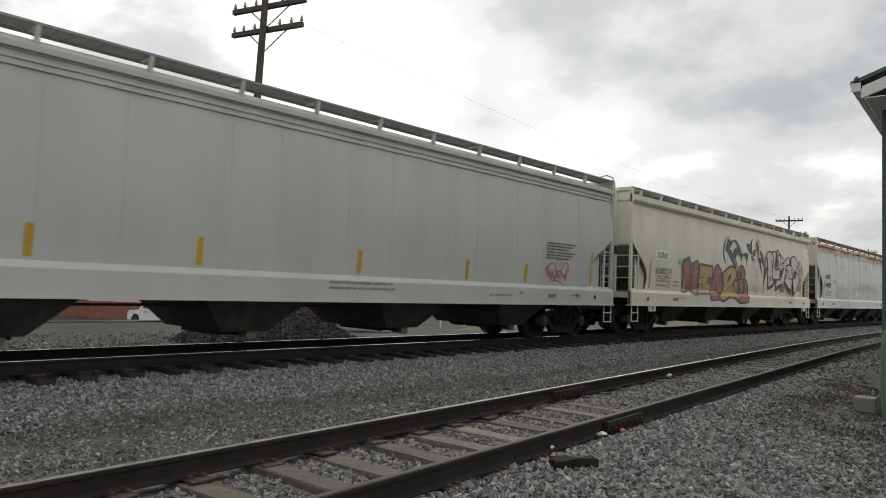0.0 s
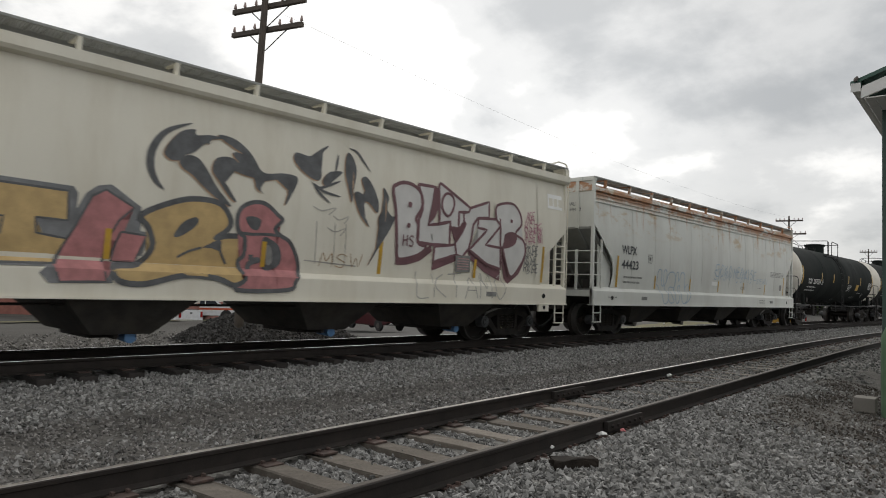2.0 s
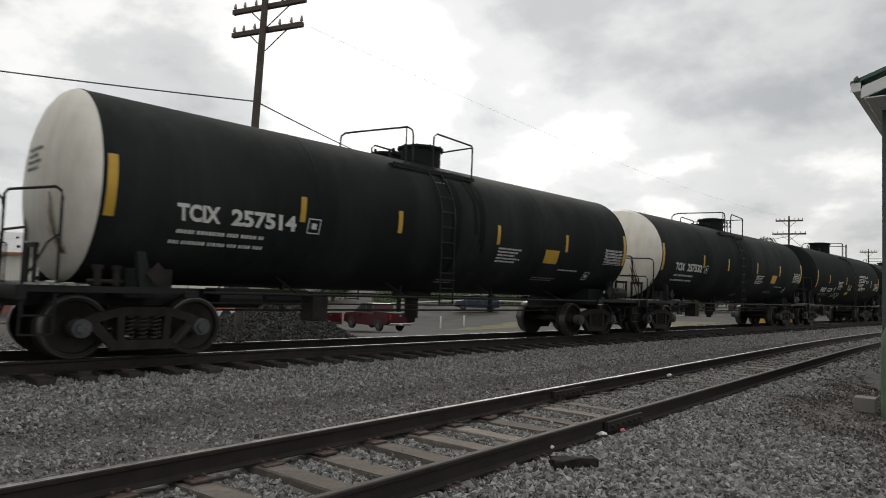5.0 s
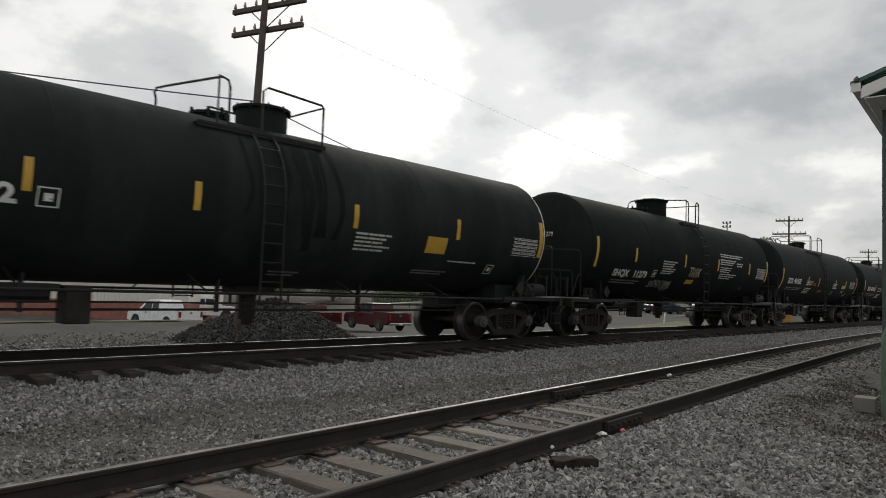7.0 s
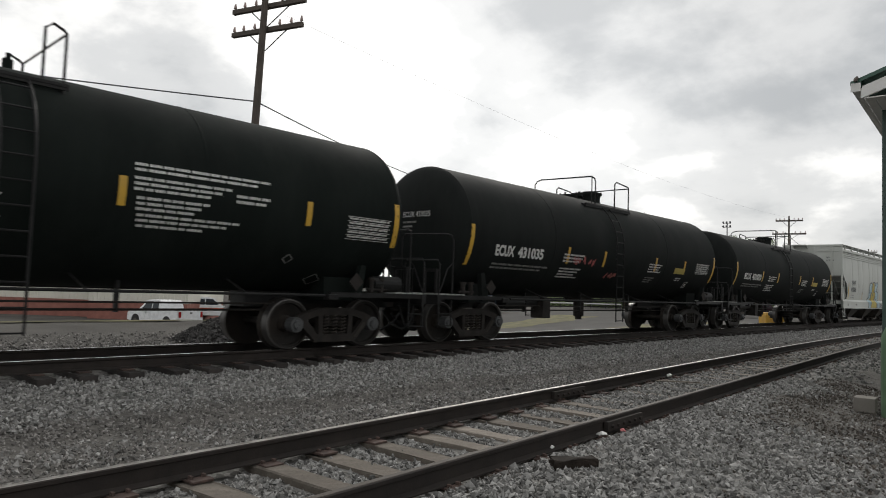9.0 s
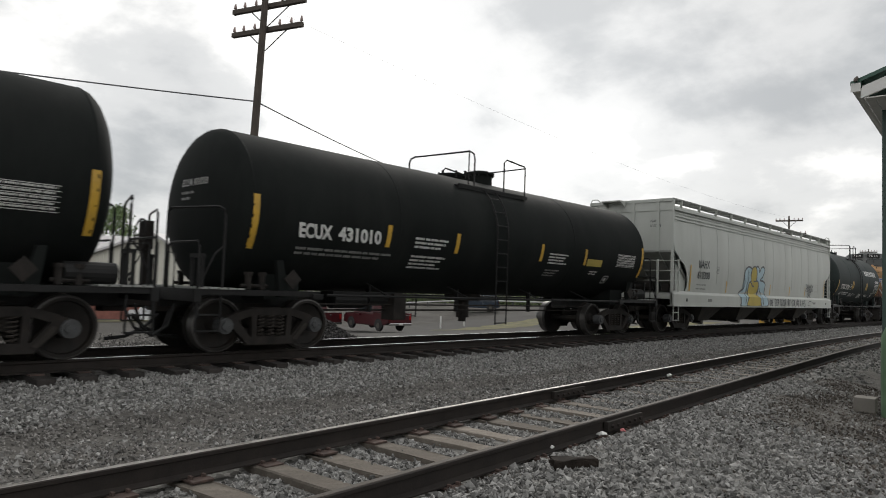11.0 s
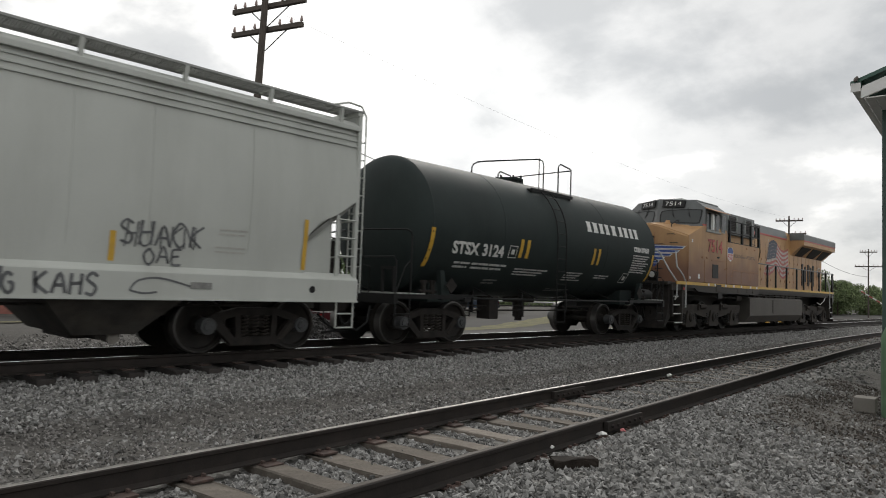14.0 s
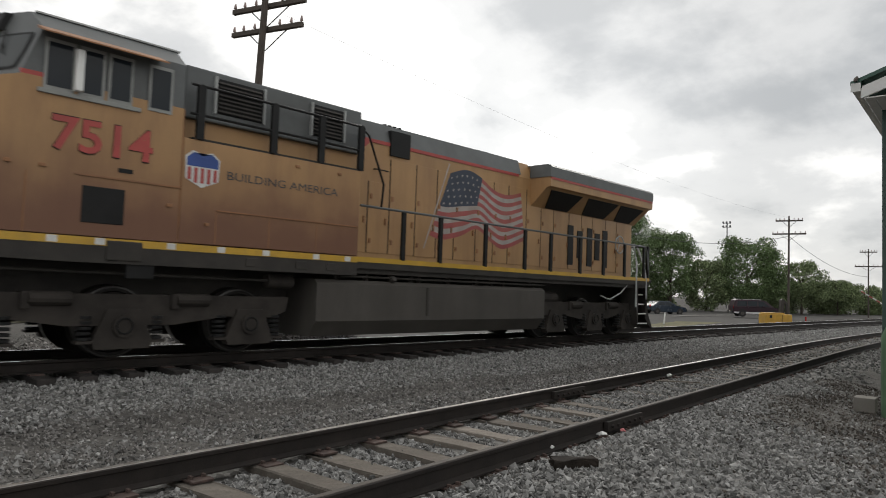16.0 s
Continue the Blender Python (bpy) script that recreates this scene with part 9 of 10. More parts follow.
# depot at the track side: post, eave with gutter, soffit, green roof
def build_depot():
    d = thing("depot_building", "trackside depot corner with green post, white eave and green metal roof", "building", kind="structure")
    turn = math.degrees(math.atan(0.0737))
    d.matrix_basis = pose(10.62, 2.20, 0, 0, 0, turn)
    zb = 4.16
    # own space: x along the track, y negative away from it
    bm = B()
    box(bm, 0.0, 16, -0.02, 0.02, zb - 0.12, zb + 0.02, 0.005)
    part("fascia", bm, M["white_trim"], d, "white painted eave board")
    bm = B()
    prism(bm, [(0.0, zb - 0.12), (0.0, zb + 0.04), (-5.0, zb + 1.84), (-5.0, zb + 1.66)], "x", -0.02, 0.03)
    part("rake_board", bm, M["white_trim"], d, "white painted rake board")
    bm = B()
    prism(bm, [(0.02, zb - 0.02), (0.13, zb + 0.0), (0.14, zb + 0.10), (0.12, zb + 0.10), (0.11, zb + 0.02), (0.02, zb + 0.0)], "x", 0.0, 16)
    box(bm, -0.012, 0.0, 0.02, 0.14, zb - 0.02, zb + 0.10)
    part("gutter", bm, M["white_trim"], d, "white eave gutter")
    bm = B()
    for k in range(42):
        y = -0.03 - 0.12 * k
        box(bm, 0.0, 16, y - 0.112, y, zb - 0.13 + 0.0, zb - 0.115)
    part("soffit", bm, M["white_trim"], d, "white boarded soffit")
    bm = B()
    prism(bm, [(0.16, zb + 0.10), (0.16, zb + 0.13), (-5.0, zb + 1.99), (-5.0, zb + 1.96)], "x", 0.08, 16)
    for k in range(10):
        x = 0.10 + k * 0.42
        prism(bm, [(0.16, zb + 0.13), (0.16, zb + 0.16), (-5.0, zb + 2.02), (-5.0, zb + 1.99)], "x", x, x + 0.03)
    part("roof", bm, M["green_roof"], d, "green ribbed metal roof")
    bm = B()
    box(bm, 0.79, 0.94, -0.29, -0.14, -0.42, zb - 0.12, 0.01)
    part("post", bm, M["green_steel"], d, "dark green square post")
    bm = B()
    box(bm, 2.6, 16, -5.0, -0.85, -0.45, zb - 0.12, 0.0)
    part("wall", bm, M["green_steel"], d, "dark green depot wall")
    bm = B()
    prism(bm, [(-0.03, zb - 0.0), (-5.0, zb + 1.76), (-5.0, zb - 0.0)], "x", 0.06, 0.10)
    part("gable", bm, M["white_trim"], d)


build_depot()


def build_bird():
    b = thing("bird", "small dark bird perched on the end of the gutter", "bird")
    b.matrix_basis = pose(10.63, 2.28, 4.255)
    bm = B()
    ring(bm, [[(x, r * 0.8 * math.cos(k * math.tau / 8), z + r * math.sin(k * math.tau / 8)) for k in range(8)] for x, z, r in
              ((-0.10, 0.02, 0.008), (-0.04, 0.05, 0.03), (0.02, 0.075, 0.036), (0.06, 0.105, 0.022), (0.085, 0.115, 0.006))], 8)
    part("body", bm, M["pole"], b, smooth=True)
    bm = B()
    for s in (-1, 1):
        tube(bm, [(0, s * 0.012, 0.05), (0, s * 0.012, 0.0)], 0.004, 4)
    part("leg", bm, M["black"], b)


build_bird()


def build_post_foot():
    bm = B()
    ring(bm, [[(0.17 * q * math.cos(k * math.tau / 16), 0.17 * q * math.sin(k * math.tau / 16), z) for k in range(16)] for q, z in
              ((0.95, 0), (1.0, 0.1), (1.0, 1.10), (0.92, 1.22), (0.7, 1.31), (0.35, 1.36), (0.05, 1.37))], 16)
    o = part("bollard", bm, M["green_pale"], smooth=True)
    o.matrix_basis = pose(11.50, 1.98, -0.42)
    tagged(o, "faded green round-topped steel bollard at the depot corner", "bollard")
    bm = box(B(), -0.17, 0.17, -0.14, 0.14, 0, 0.21, 0.012)
    o = part("concrete_block", bm, M["concrete"])
    o.matrix_basis = pose(11.8, 2.40, -0.40, 0, 0, 6)
    tagged(o, "weathered concrete block lying at the foot of the post", "concrete block")


build_post_foot()


def litter():
    rnd = random.Random(3)

    def scrap(name, x, y, z, s, mat, label):
        bm = B()
        n = 7
        vs = [bm.verts.new((s * math.cos(k * math.tau / n) * rnd.uniform(0.5, 1), s * 0.7 * math.sin(k * math.tau / n) * rnd.uniform(0.5, 1), s * rnd.uniform(0.0, 0.5))) for k in range(n)]
        c = bm.verts.new((0, 0, s * 0.7))
        for k in range(n):
            bm.faces.new((vs[k], vs[(k + 1) % n], c))
        r = bmesh.ops.extrude_face_region(bm, geom=bm.faces[:])
        bmesh.ops.translate(bm, vec=(0, 0, -0.012), verts=[v for v in r["geom"] if isinstance(v, bmesh.types.BMVert)])
        o = part(name, bm, M[mat])
        o.matrix_basis = pose(x, y, z, 0, 0, rnd.uniform(0, 360))
        tagged(o, label, "litter")
    scrap("paper_scrap", 5.55, 3.75, -0.30, 0.06, "plastic_white", "crumpled white plastic scrap beside the rail")
    scrap("paper_scrap", 6.46, 3.73, -0.29, 0.07, "plastic_white", "torn cream paper scrap on the ballast")
    scrap("paper_scrap", 6.86, 3.70, -0.29, 0.05, "pink", "small crumpled pink wrapper on the ballast")
    scrap("plastic_bag", 12.1, 5.6, -0.28, 0.09, "plastic_white", "white plastic scrap between the siding rails")
    bm = box(B(), -0.20, 0.20, -0.07, 0.07, 0, 0.09, 0.02)
    bmesh.ops.subdivide_edges(bm, edges=[e for e in bm.edges if e.calc_length() > 0.3], cuts=4)
    for v in bm.verts:
        v.co += Vector((rnd.uniform(-0.02, 0.02), rnd.uniform(-0.008, 0.008), rnd.uniform(-0.012, 0.012)))
    o = part("broken_tie", bm, M["charred"])
    o.matrix_basis = pose(5.14, 3.24, -0.31, 0, 0, -30)
    tagged(o, "dark broken chunk of an old wooden tie", "wood")
    bm = box(B(), -0.38, 0.38, -0.02, 0.02, 0, 0.02, 0.004)
    o = part("splinter", bm, M["tie"])
    o.matrix_basis = pose(11.55, 5.2, -0.29, 0, 0, -50)
    tagged(o, "long pale wood splinter between the siding rails", "wood")


litter()


# ---- vehicles ----
def road_wheel(parent, x, y, r, w=0.22):
    bm = B()
    n = 20
    s = 1 if y > 0 else -1
    rows = []
    for yy, q in ((-w / 2, r * 0.62), (-w / 2, r * 0.94), (-w / 2 + 0.03, r), (w / 2 - 0.03, r), (w / 2, r * 0.94), (w / 2, r * 0.62)):
        rows.append([(x + q * math.cos(k * math.tau / n), y + yy, r + q * math.sin(k * math.tau / n)) for k in range(n)])
    ring(bm, rows, n)
    wh = part("wheel", bm, M["tyre"], parent, smooth=True)
    bm = B()
    cyl(bm, (x, y + s * (w / 2 - 0.04), r), (x, y + s * (w / 2 + 0.012), r), r * 0.50, 16)
    for k in range(5):
        a = k * math.tau / 5
        cyl(bm, (x + r * 0.35 * math.cos(a), y + s * (w / 2 + 0.010), r + r * 0.35 * math.sin(a)), (x + r * 0.35 * math.cos(a), y + s * (w / 2 + 0.016), r + r * 0.35 * math.sin(a)), r * 0.10, 8)
    part("rim", bm, M["fuel_tank"], wh, "dull grey wheel rim")


def vehicle(name, x, y, heading, L, W, body, roof, glass, wheels, r, paint, label, category, z=None, extra=None):
    """A parked road vehicle. body and roof: outlines (x, z) seen from its left side, x from the tail; the greenhouse tapers inwards."""
    v = thing(name, label, category)
    v.matrix_basis = pose(x, y, gz(x, y) + 0.03 if z is None else z, 0, 0, heading)
    bm = B()
    n = len(body)
    ring(bm, [[(a, y0, c) for a, c in body] for y0 in (-W / 2, -W / 2 * 0.985, W / 2 * 0.985, W / 2)], n)
    es = [e for e in bm.edges if abs(abs(e.verts[0].co.y) - W / 2) < 1e-4 and abs(abs(e.verts[1].co.y) - W / 2) < 1e-4 and e.verts[0].co.y * e.verts[1].co.y > 0]
    bmesh.ops.bevel(bm, geom=es, offset=0.06, segments=2, affect="EDGES")
    part("body", bm, paint, v, smooth=True)
    bm = B()
    lo, hi = min(c for a, c in roof), max(c for a, c in roof)
    wid = lambda c: W / 2 * (0.97 - 0.16 * (c - lo) / (hi - lo))
    ring(bm, [[(a, s * wid(c), c) for a, c in roof] for s in (-1, 1)], len(roof))
    part("cabin", bm, paint, v, smooth=True)
    for pts in glass:
        for s in (-1, 1):
            bm = B()
            vs = [(a, s * (wid(c) + 0.012), c) for a, c in pts]
            bm.faces.new([bm.verts.new(p) for p in vs])
            part("side_window", bm, M["glass"], v, "dark side window")
    # rear and front screens follow the outline's ends
    cx = sum(a for a, c in roof) / len(roof)
    for side in (-1, 1):
        ends = sorted([p for p in roof if (p[0] - cx) * side > 0], key=lambda p: p[1])
        a, b = ends[0], ends[-1]
        p0 = (a[0] + (b[0] - a[0]) * 0.15, a[1] + (b[1] - a[1]) * 0.15)
        p1 = (a[0] + (b[0] - a[0]) * 0.88, a[1] + (b[1] - a[1]) * 0.88)
        bm = B()
        bm.faces.new([bm.verts.new(p) for p in ((p0[0] + side * 0.012, -wid(p0[1]) * 0.9, p0[1]), (p0[0] + side * 0.012, wid(p0[1]) * 0.9, p0[1]),
                                               (p1[0] + side * 0.012, wid(p1[1]) * 0.9, p1[1]), (p1[0] + side * 0.012, -wid(p1[1]) * 0.9, p1[1]))])
        part("rear_window" if side < 0 else "windscreen", bm, M["glass"], v, "dark tinted screen")
    for wx in wheels:
        for s in (-1, 1):
            # dark disc laid on the body for the shaded gap round the tyre
            arch = [(wx + 1.22 * r * math.cos(a), r + 1.22 * r * math.sin(a)) for a in [-0.12 + (math.pi + 0.24) * k / 12 for k in range(13)]]
            part("wheel_arch", prism(B(), [(a, c) for a, c in arch], "y", s * (W / 2 - 0.03), s * (W / 2 + 0.004)), M["tyre"], v, "dark disc for the shaded wheel arch")
            road_wheel(v, wx, s * (W / 2 - 0.095), r)
    for s in (-1, 1):
        zt = body[0][1]
        bm = box(B(), -0.015, 0.05, s * (W / 2 - 0.22), s * (W / 2 - 0.04), 0.84, 1.24 if category == "pickup truck" else 1.10, 0.01)
        part("tail_light", bm, M["lamp_red"], v, "red tail light")
        bm = box(B(), L - 0.10, L + 0.0, s * (W / 2 - 0.36), s * (W / 2 - 0.10), 0.62, 0.80, 0.02)
        part("headlight", bm, M["lamp_clear"], v, "clear headlight")
        bm = box(B(), L * 0.60, L * 0.60 + 0.14, s * W / 2, s * (W / 2 + 0.16), 1.02, 1.18, 0.03)
        part("mirror", bm, paint, v)
    bm = B()
    box(bm, -0.12, 0.04, -W / 2 + 0.06, W / 2 - 0.06, 0.46, 0.64, 0.03)
    part("rear_bumper", bm, M["chrome"] if category == "pickup truck" else M["tyre"], v)
    bm = box(B(), -0.125, -0.119, -0.16, 0.16, 0.50, 0.61)
    part("plate", bm, M["plastic_white"], v)
    if extra:
        extra(v, L, W)
    return v


PICKUP = [(0, 0.62), (0, 1.34), (1.95, 1.34), (1.98, 1.20), (4.3, 1.20), (5.55, 1.12), (5.75, 0.92), (5.78, 0.46), (5.3, 0.38), (4.2, 0.36), (1.8, 0.36), (0.5, 0.46)]
PICKUP_ROOF = [(1.96, 1.18), (2.10, 1.82), (2.32, 1.93), (3.45, 1.94), (3.75, 1.87), (4.50, 1.19)]
PICKUP_GLASS = [[(2.25, 1.32), (2.32, 1.80), (2.95, 1.82), (2.95, 1.30)], [(3.03, 1.30), (3.03, 1.82), (3.62, 1.80), (4.12, 1.30)]]
VAN = [(0, 0.42), (-0.02, 1.05), (3.9, 1.05), (4.6, 0.95), (4.75, 0.72), (4.75, 0.36), (3.8, 0.32), (0.8, 0.32)]
VAN_ROOF = [(0.0, 1.03), (0.22, 1.68), (0.5, 1.76), (2.9, 1.76), (3.2, 1.68), (3.95, 1.03)]
VAN_GLASS = [[(0.35, 1.12), (0.48, 1.60), (1.35, 1.64), (1.35, 1.12)], [(1.45, 1.12), (1.45, 1.64), (2.35, 1.64), (2.35, 1.12)], [(2.45, 1.12), (2.45, 1.64), (2.95, 1.62), (3.5, 1.12)]]
CAR = [(0, 0.45), (0.0, 0.92), (0.7, 0.98), (3.4, 0.98), (4.5, 0.80), (4.65, 0.62), (4.65, 0.35), (3.8, 0.28), (0.8, 0.28)]
CAR_ROOF = [(0.35, 0.96), (1.15, 1.42), (1.6, 1.47), (2.5, 1.46), (3.45, 0.96)]
CAR_GLASS = [[(0.95, 1.02), (1.25, 1.36), (1.85, 1.40), (1.85, 1.02)], [(1.95, 1.02), (1.95, 1.40), (2.45, 1.38), (3.05, 1.02)]]


def bed_and_badge(v, _, W):
    bm = box(B(), -0.012, 0.0, -W / 2 + 0.24, W / 2 - 0.24, 0.70, 1.31, 0.004)
    part("tailgate", bm, M["car_white"] if "white" in v["label"] else M["car_red"], v)
    part("tailgate_handle", box(B(), -0.03, -0.012, -0.10, 0.10, 1.10, 1.20, 0.006), M["chrome"], v)
    part("bed_rail", box(B(), 0.0, 1.9, W / 2 - 0.10, W / 2 - 0.0, 1.338, 1.365, 0.008), M["tyre"], v)
    part("truck_bed", box(B(), 0.12, 1.9, -W / 2 + 0.14, W / 2 - 0.14, 1.338, 1.346), M["tyre"], v, "dark open load bed")


def silver_trim(v, L, W):
    for s in (-1, 1):
        part("lower_trim", box(B(), 0.1, L - 0.2, s * (W / 2 - 0.02), s * (W / 2 + 0.012), 0.36, 0.52, 0.01), M["roof_white"], v, "silver lower body trim")
        part("roof_rack", tube(B(), [(0.6, s * 0.62, 1.80), (2.8, s * 0.62, 1.80)], 0.02), M["chrome"], v, "thin roof rack rail")


def orange_stripe(v, L, W):
    for s in (-1, 1):
        part("side_stripe", box(B(), 0.1, L - 0.3, s * (W / 2 + 0.002), s * (W / 2 + 0.008), 0.88, 1.04), M["orange"], v, "orange side stripe")
    cp = part("bed_cap", box(B(), 0.05, 2.12, -W / 2 + 0.06, W / 2 - 0.06, 1.22, 1.88, 0.06), M["car_white"], v, "white cap over the load bed")
    for s in (-1, 1):
        part("cap_window", box(B(), 0.3, 1.85, s * (W / 2 - 0.06), s * (W / 2 - 0.052), 1.40, 1.74), M["glass"], cp, "dark cap window")
    part("light_bar", box(B(), 2.6, 2.85, -0.6, 0.6, 1.88, 1.98, 0.02), M["lamp_clear"], v, "clear roof light bar")


vehicle("pickup_truck", 21.8, 44.2, 101, 5.78, 1.98, PICKUP, PICKUP_ROOF, PICKUP_GLASS, (1.25, 4.75), 0.40, M["car_white"], "parked white crew-cab pickup truck", "pickup truck", extra=bed_and_badge)
vehicle("pickup_truck", 25.9, 56.9, -22, 5.8, 2.0, PICKUP, PICKUP_ROOF, PICKUP_GLASS, (1.25, 4.75), 0.40, M["car_white"], "white service truck with an orange side stripe", "pickup truck", extra=orange_stripe)
vehicle("pickup_truck", 32.6, 34.9, 84, 5.78, 2.0, PICKUP, PICKUP_ROOF, PICKUP_GLASS, (1.25, 4.75), 0.40, M["car_red"], "parked dark red pickup truck with a chrome bumper", "pickup truck", extra=bed_and_badge)
vehicle("pickup_truck", 31.0, 40.8, 84, 5.78, 2.0, PICKUP, PICKUP_ROOF, PICKUP_GLASS, (1.25, 4.75), 0.40, M["car_red"], "second dark red pickup truck parked in the lot", "pickup truck", extra=bed_and_badge)
vehicle("car", 35.0, 52.0, 130, 4.65, 1.8, CAR, CAR_ROOF, CAR_GLASS, (0.85, 3.75), 0.33, M["car_white"], "white car parked behind the red trucks", "car")
vehicle("minivan", 57.6, 46.2, 133, 4.75, 1.9, VAN, VAN_ROOF, VAN_GLASS, (0.9, 3.85), 0.35, M["car_blue"], "dark blue car parked across the road", "car")
vehicle("car", 68.6, 34.6, -28, 4.65, 1.8, CAR, CAR_ROOF, CAR_GLASS, (0.85, 3.75), 0.33, M["car_blue"], "dark blue hatchback on the road", "car", z=-0.80)
vehicle("minivan", 71.7, 26.7, -55, 4.75, 1.9, VAN, VAN_ROOF, VAN_GLASS, (0.9, 3.85), 0.36, M["car_maroon"], "dark maroon minivan with silver lower trim on the road", "car", z=-0.63, extra=silver_trim)


def build_machine():
    m = thing("track_machine", "faded yellow maintenance machine with a grey upright arm", "machine")
    m.matrix_basis = pose(55.3, 17.2, gz(55.3, 17.2), 0, 0, -42) @ Matrix.Diagonal((0.86, 0.9, 0.95, 1))
    bm = box(B(), -1.25, 1.15, -0.6, 0.6, 0.0, 0.82, 0.06)
    part("body", bm, M["machine"], m)
    part("cap", box(B(), -1.2, 0.5, -0.5, 0.5, 0.82, 0.92, 0.03), M["machine"], m)
    part("vent", box(B(), -0.95, -0.72, -0.62, -0.60, 0.5, 0.72, 0.01), M["black"], m, "dark oval vent")
    part("lamp", box(B(), -0.35, -0.1, -0.63, -0.6, 0.06, 0.2, 0.02), M["lamp_clear"], m)
    part("door_seam", box(B(), 0.2, 0.23, -0.612, -0.6, 0.05, 0.78), M["black"], m)
    bm = B()
    prism(bm, [(0.28, 0.8), (0.62, 0.8), (0.66, 1.95), (0.52, 2.06), (0.36, 1.95)], "y", -0.22, 0.10)
    prism(bm, [(0.52, 2.05), (1.02, 1.72), (1.08, 0.85), (0.90, 0.85), (0.86, 1.60), (0.5, 1.88)], "y", -0.16, 0.04)
    part("arm", bm, M["loco_frame"], m, "grey folded arm")


build_machine()


def marker_post(x, y, h, r, mat, label, lean=0):
    z = gz(x, y)
    bm = B()
    cyl(bm, (0, 0, -0.1), (0, 0, h), r, 10)
    o = part("marker_post", bm, M[mat])
    o.matrix_basis = pose(x, y, z, 0, lean, 0)
    tagged(o, label, "post")
    return o


marker_post(42.2, 40.1, 1.05, 0.07, "plastic_white", "white plastic marker post beside the drive")
marker_post(45.1, 40.0, 1.0, 0.07, "plastic_white", "white plastic marker post beside the drive")
marker_post(51.5, 24.4, 0.95, 0.06, "plastic_white", "leaning white marker post in the verge", 10)
p = marker_post(58.2, 15.9, 0.55, 0.06, "lamp_red", "short red and white marker post beside the track")
part("white_base", cyl(B(), (0, 0, 0.0), (0, 0, 0.2), 0.066, 10), M["plastic_white"], p)


def crossing_gate():
    g = thing("crossing_gate", "lowered red and white striped crossing gate arm", "crossing gate")
    a, b = Vector((69.2, 14.4, 2.25)), Vector((75.0, 8.6, -1.9 + 0.0))
    g.matrix_basis = pose(*a)
    d = Vector((0.79, -0.78, -0.62))
    for k in range(10):
        bm = tube(B(), [d * (k * 0.30), d * (k * 0.30 + 0.30)], 0.055, 6)
        part("arm_section", bm, M["plastic_white"] if k % 2 else M["flag_red"], g)
    e = d * 3.0
    part("mast", cyl(B(), (e.x, e.y, gz(a.x + e.x, a.y + e.y) - a.z), (e.x, e.y, e.z + 1.2), 0.07, 10), M["wire"], g)


crossing_gate()


def guard_rail():
    g = thing("guard_rail", "pale steel guard rail along the far side of the road", "guard rail")
    a, b = Vector((52, 60.5)), Vector((82, 45))
    for k in range(16):
        p = a.lerp(b, k / 15)
        part("rail_post", box(B(), p.x - 0.06, p.x + 0.06, p.y - 0.06, p.y + 0.06, gz(p.x, p.y), gz(p.x, p.y) + 0.7), M["wire"], g)
    bm = B()
    tube(bm, [(a.lerp(b, k / 15).x, a.lerp(b, k / 15).y - 0.1, gz(*a.lerp(b, k / 15)) + 0.6) for k in range(16)], 0.08, 6)
    part("beam", bm, M["roof_white"], g)


guard_rail()
draped("kerb", 62, 200, 28.3, 28.7, 0.14, M["concrete"], "pale concrete kerb along the far edge of the road", "kerb", 3.0)
draped("grass_verge", 44, 56, 21.5, 25.2, 0.05, M["grass"], "patch of dry yellow grass beside the road", "grass", 1.0, 0.5)
draped("grass_verge", 39, 58, 34.0, 38.5, 0.05, M["grass"], "strip of dry yellow grass by the drive", "grass", 1.0, 0.5)
draped("grass_verge", -6, 19, 25.4, 26.6, 0.04, M["grass"], "thin line of dry grass along the edge of the bank", "grass", 1.0, 0.25)


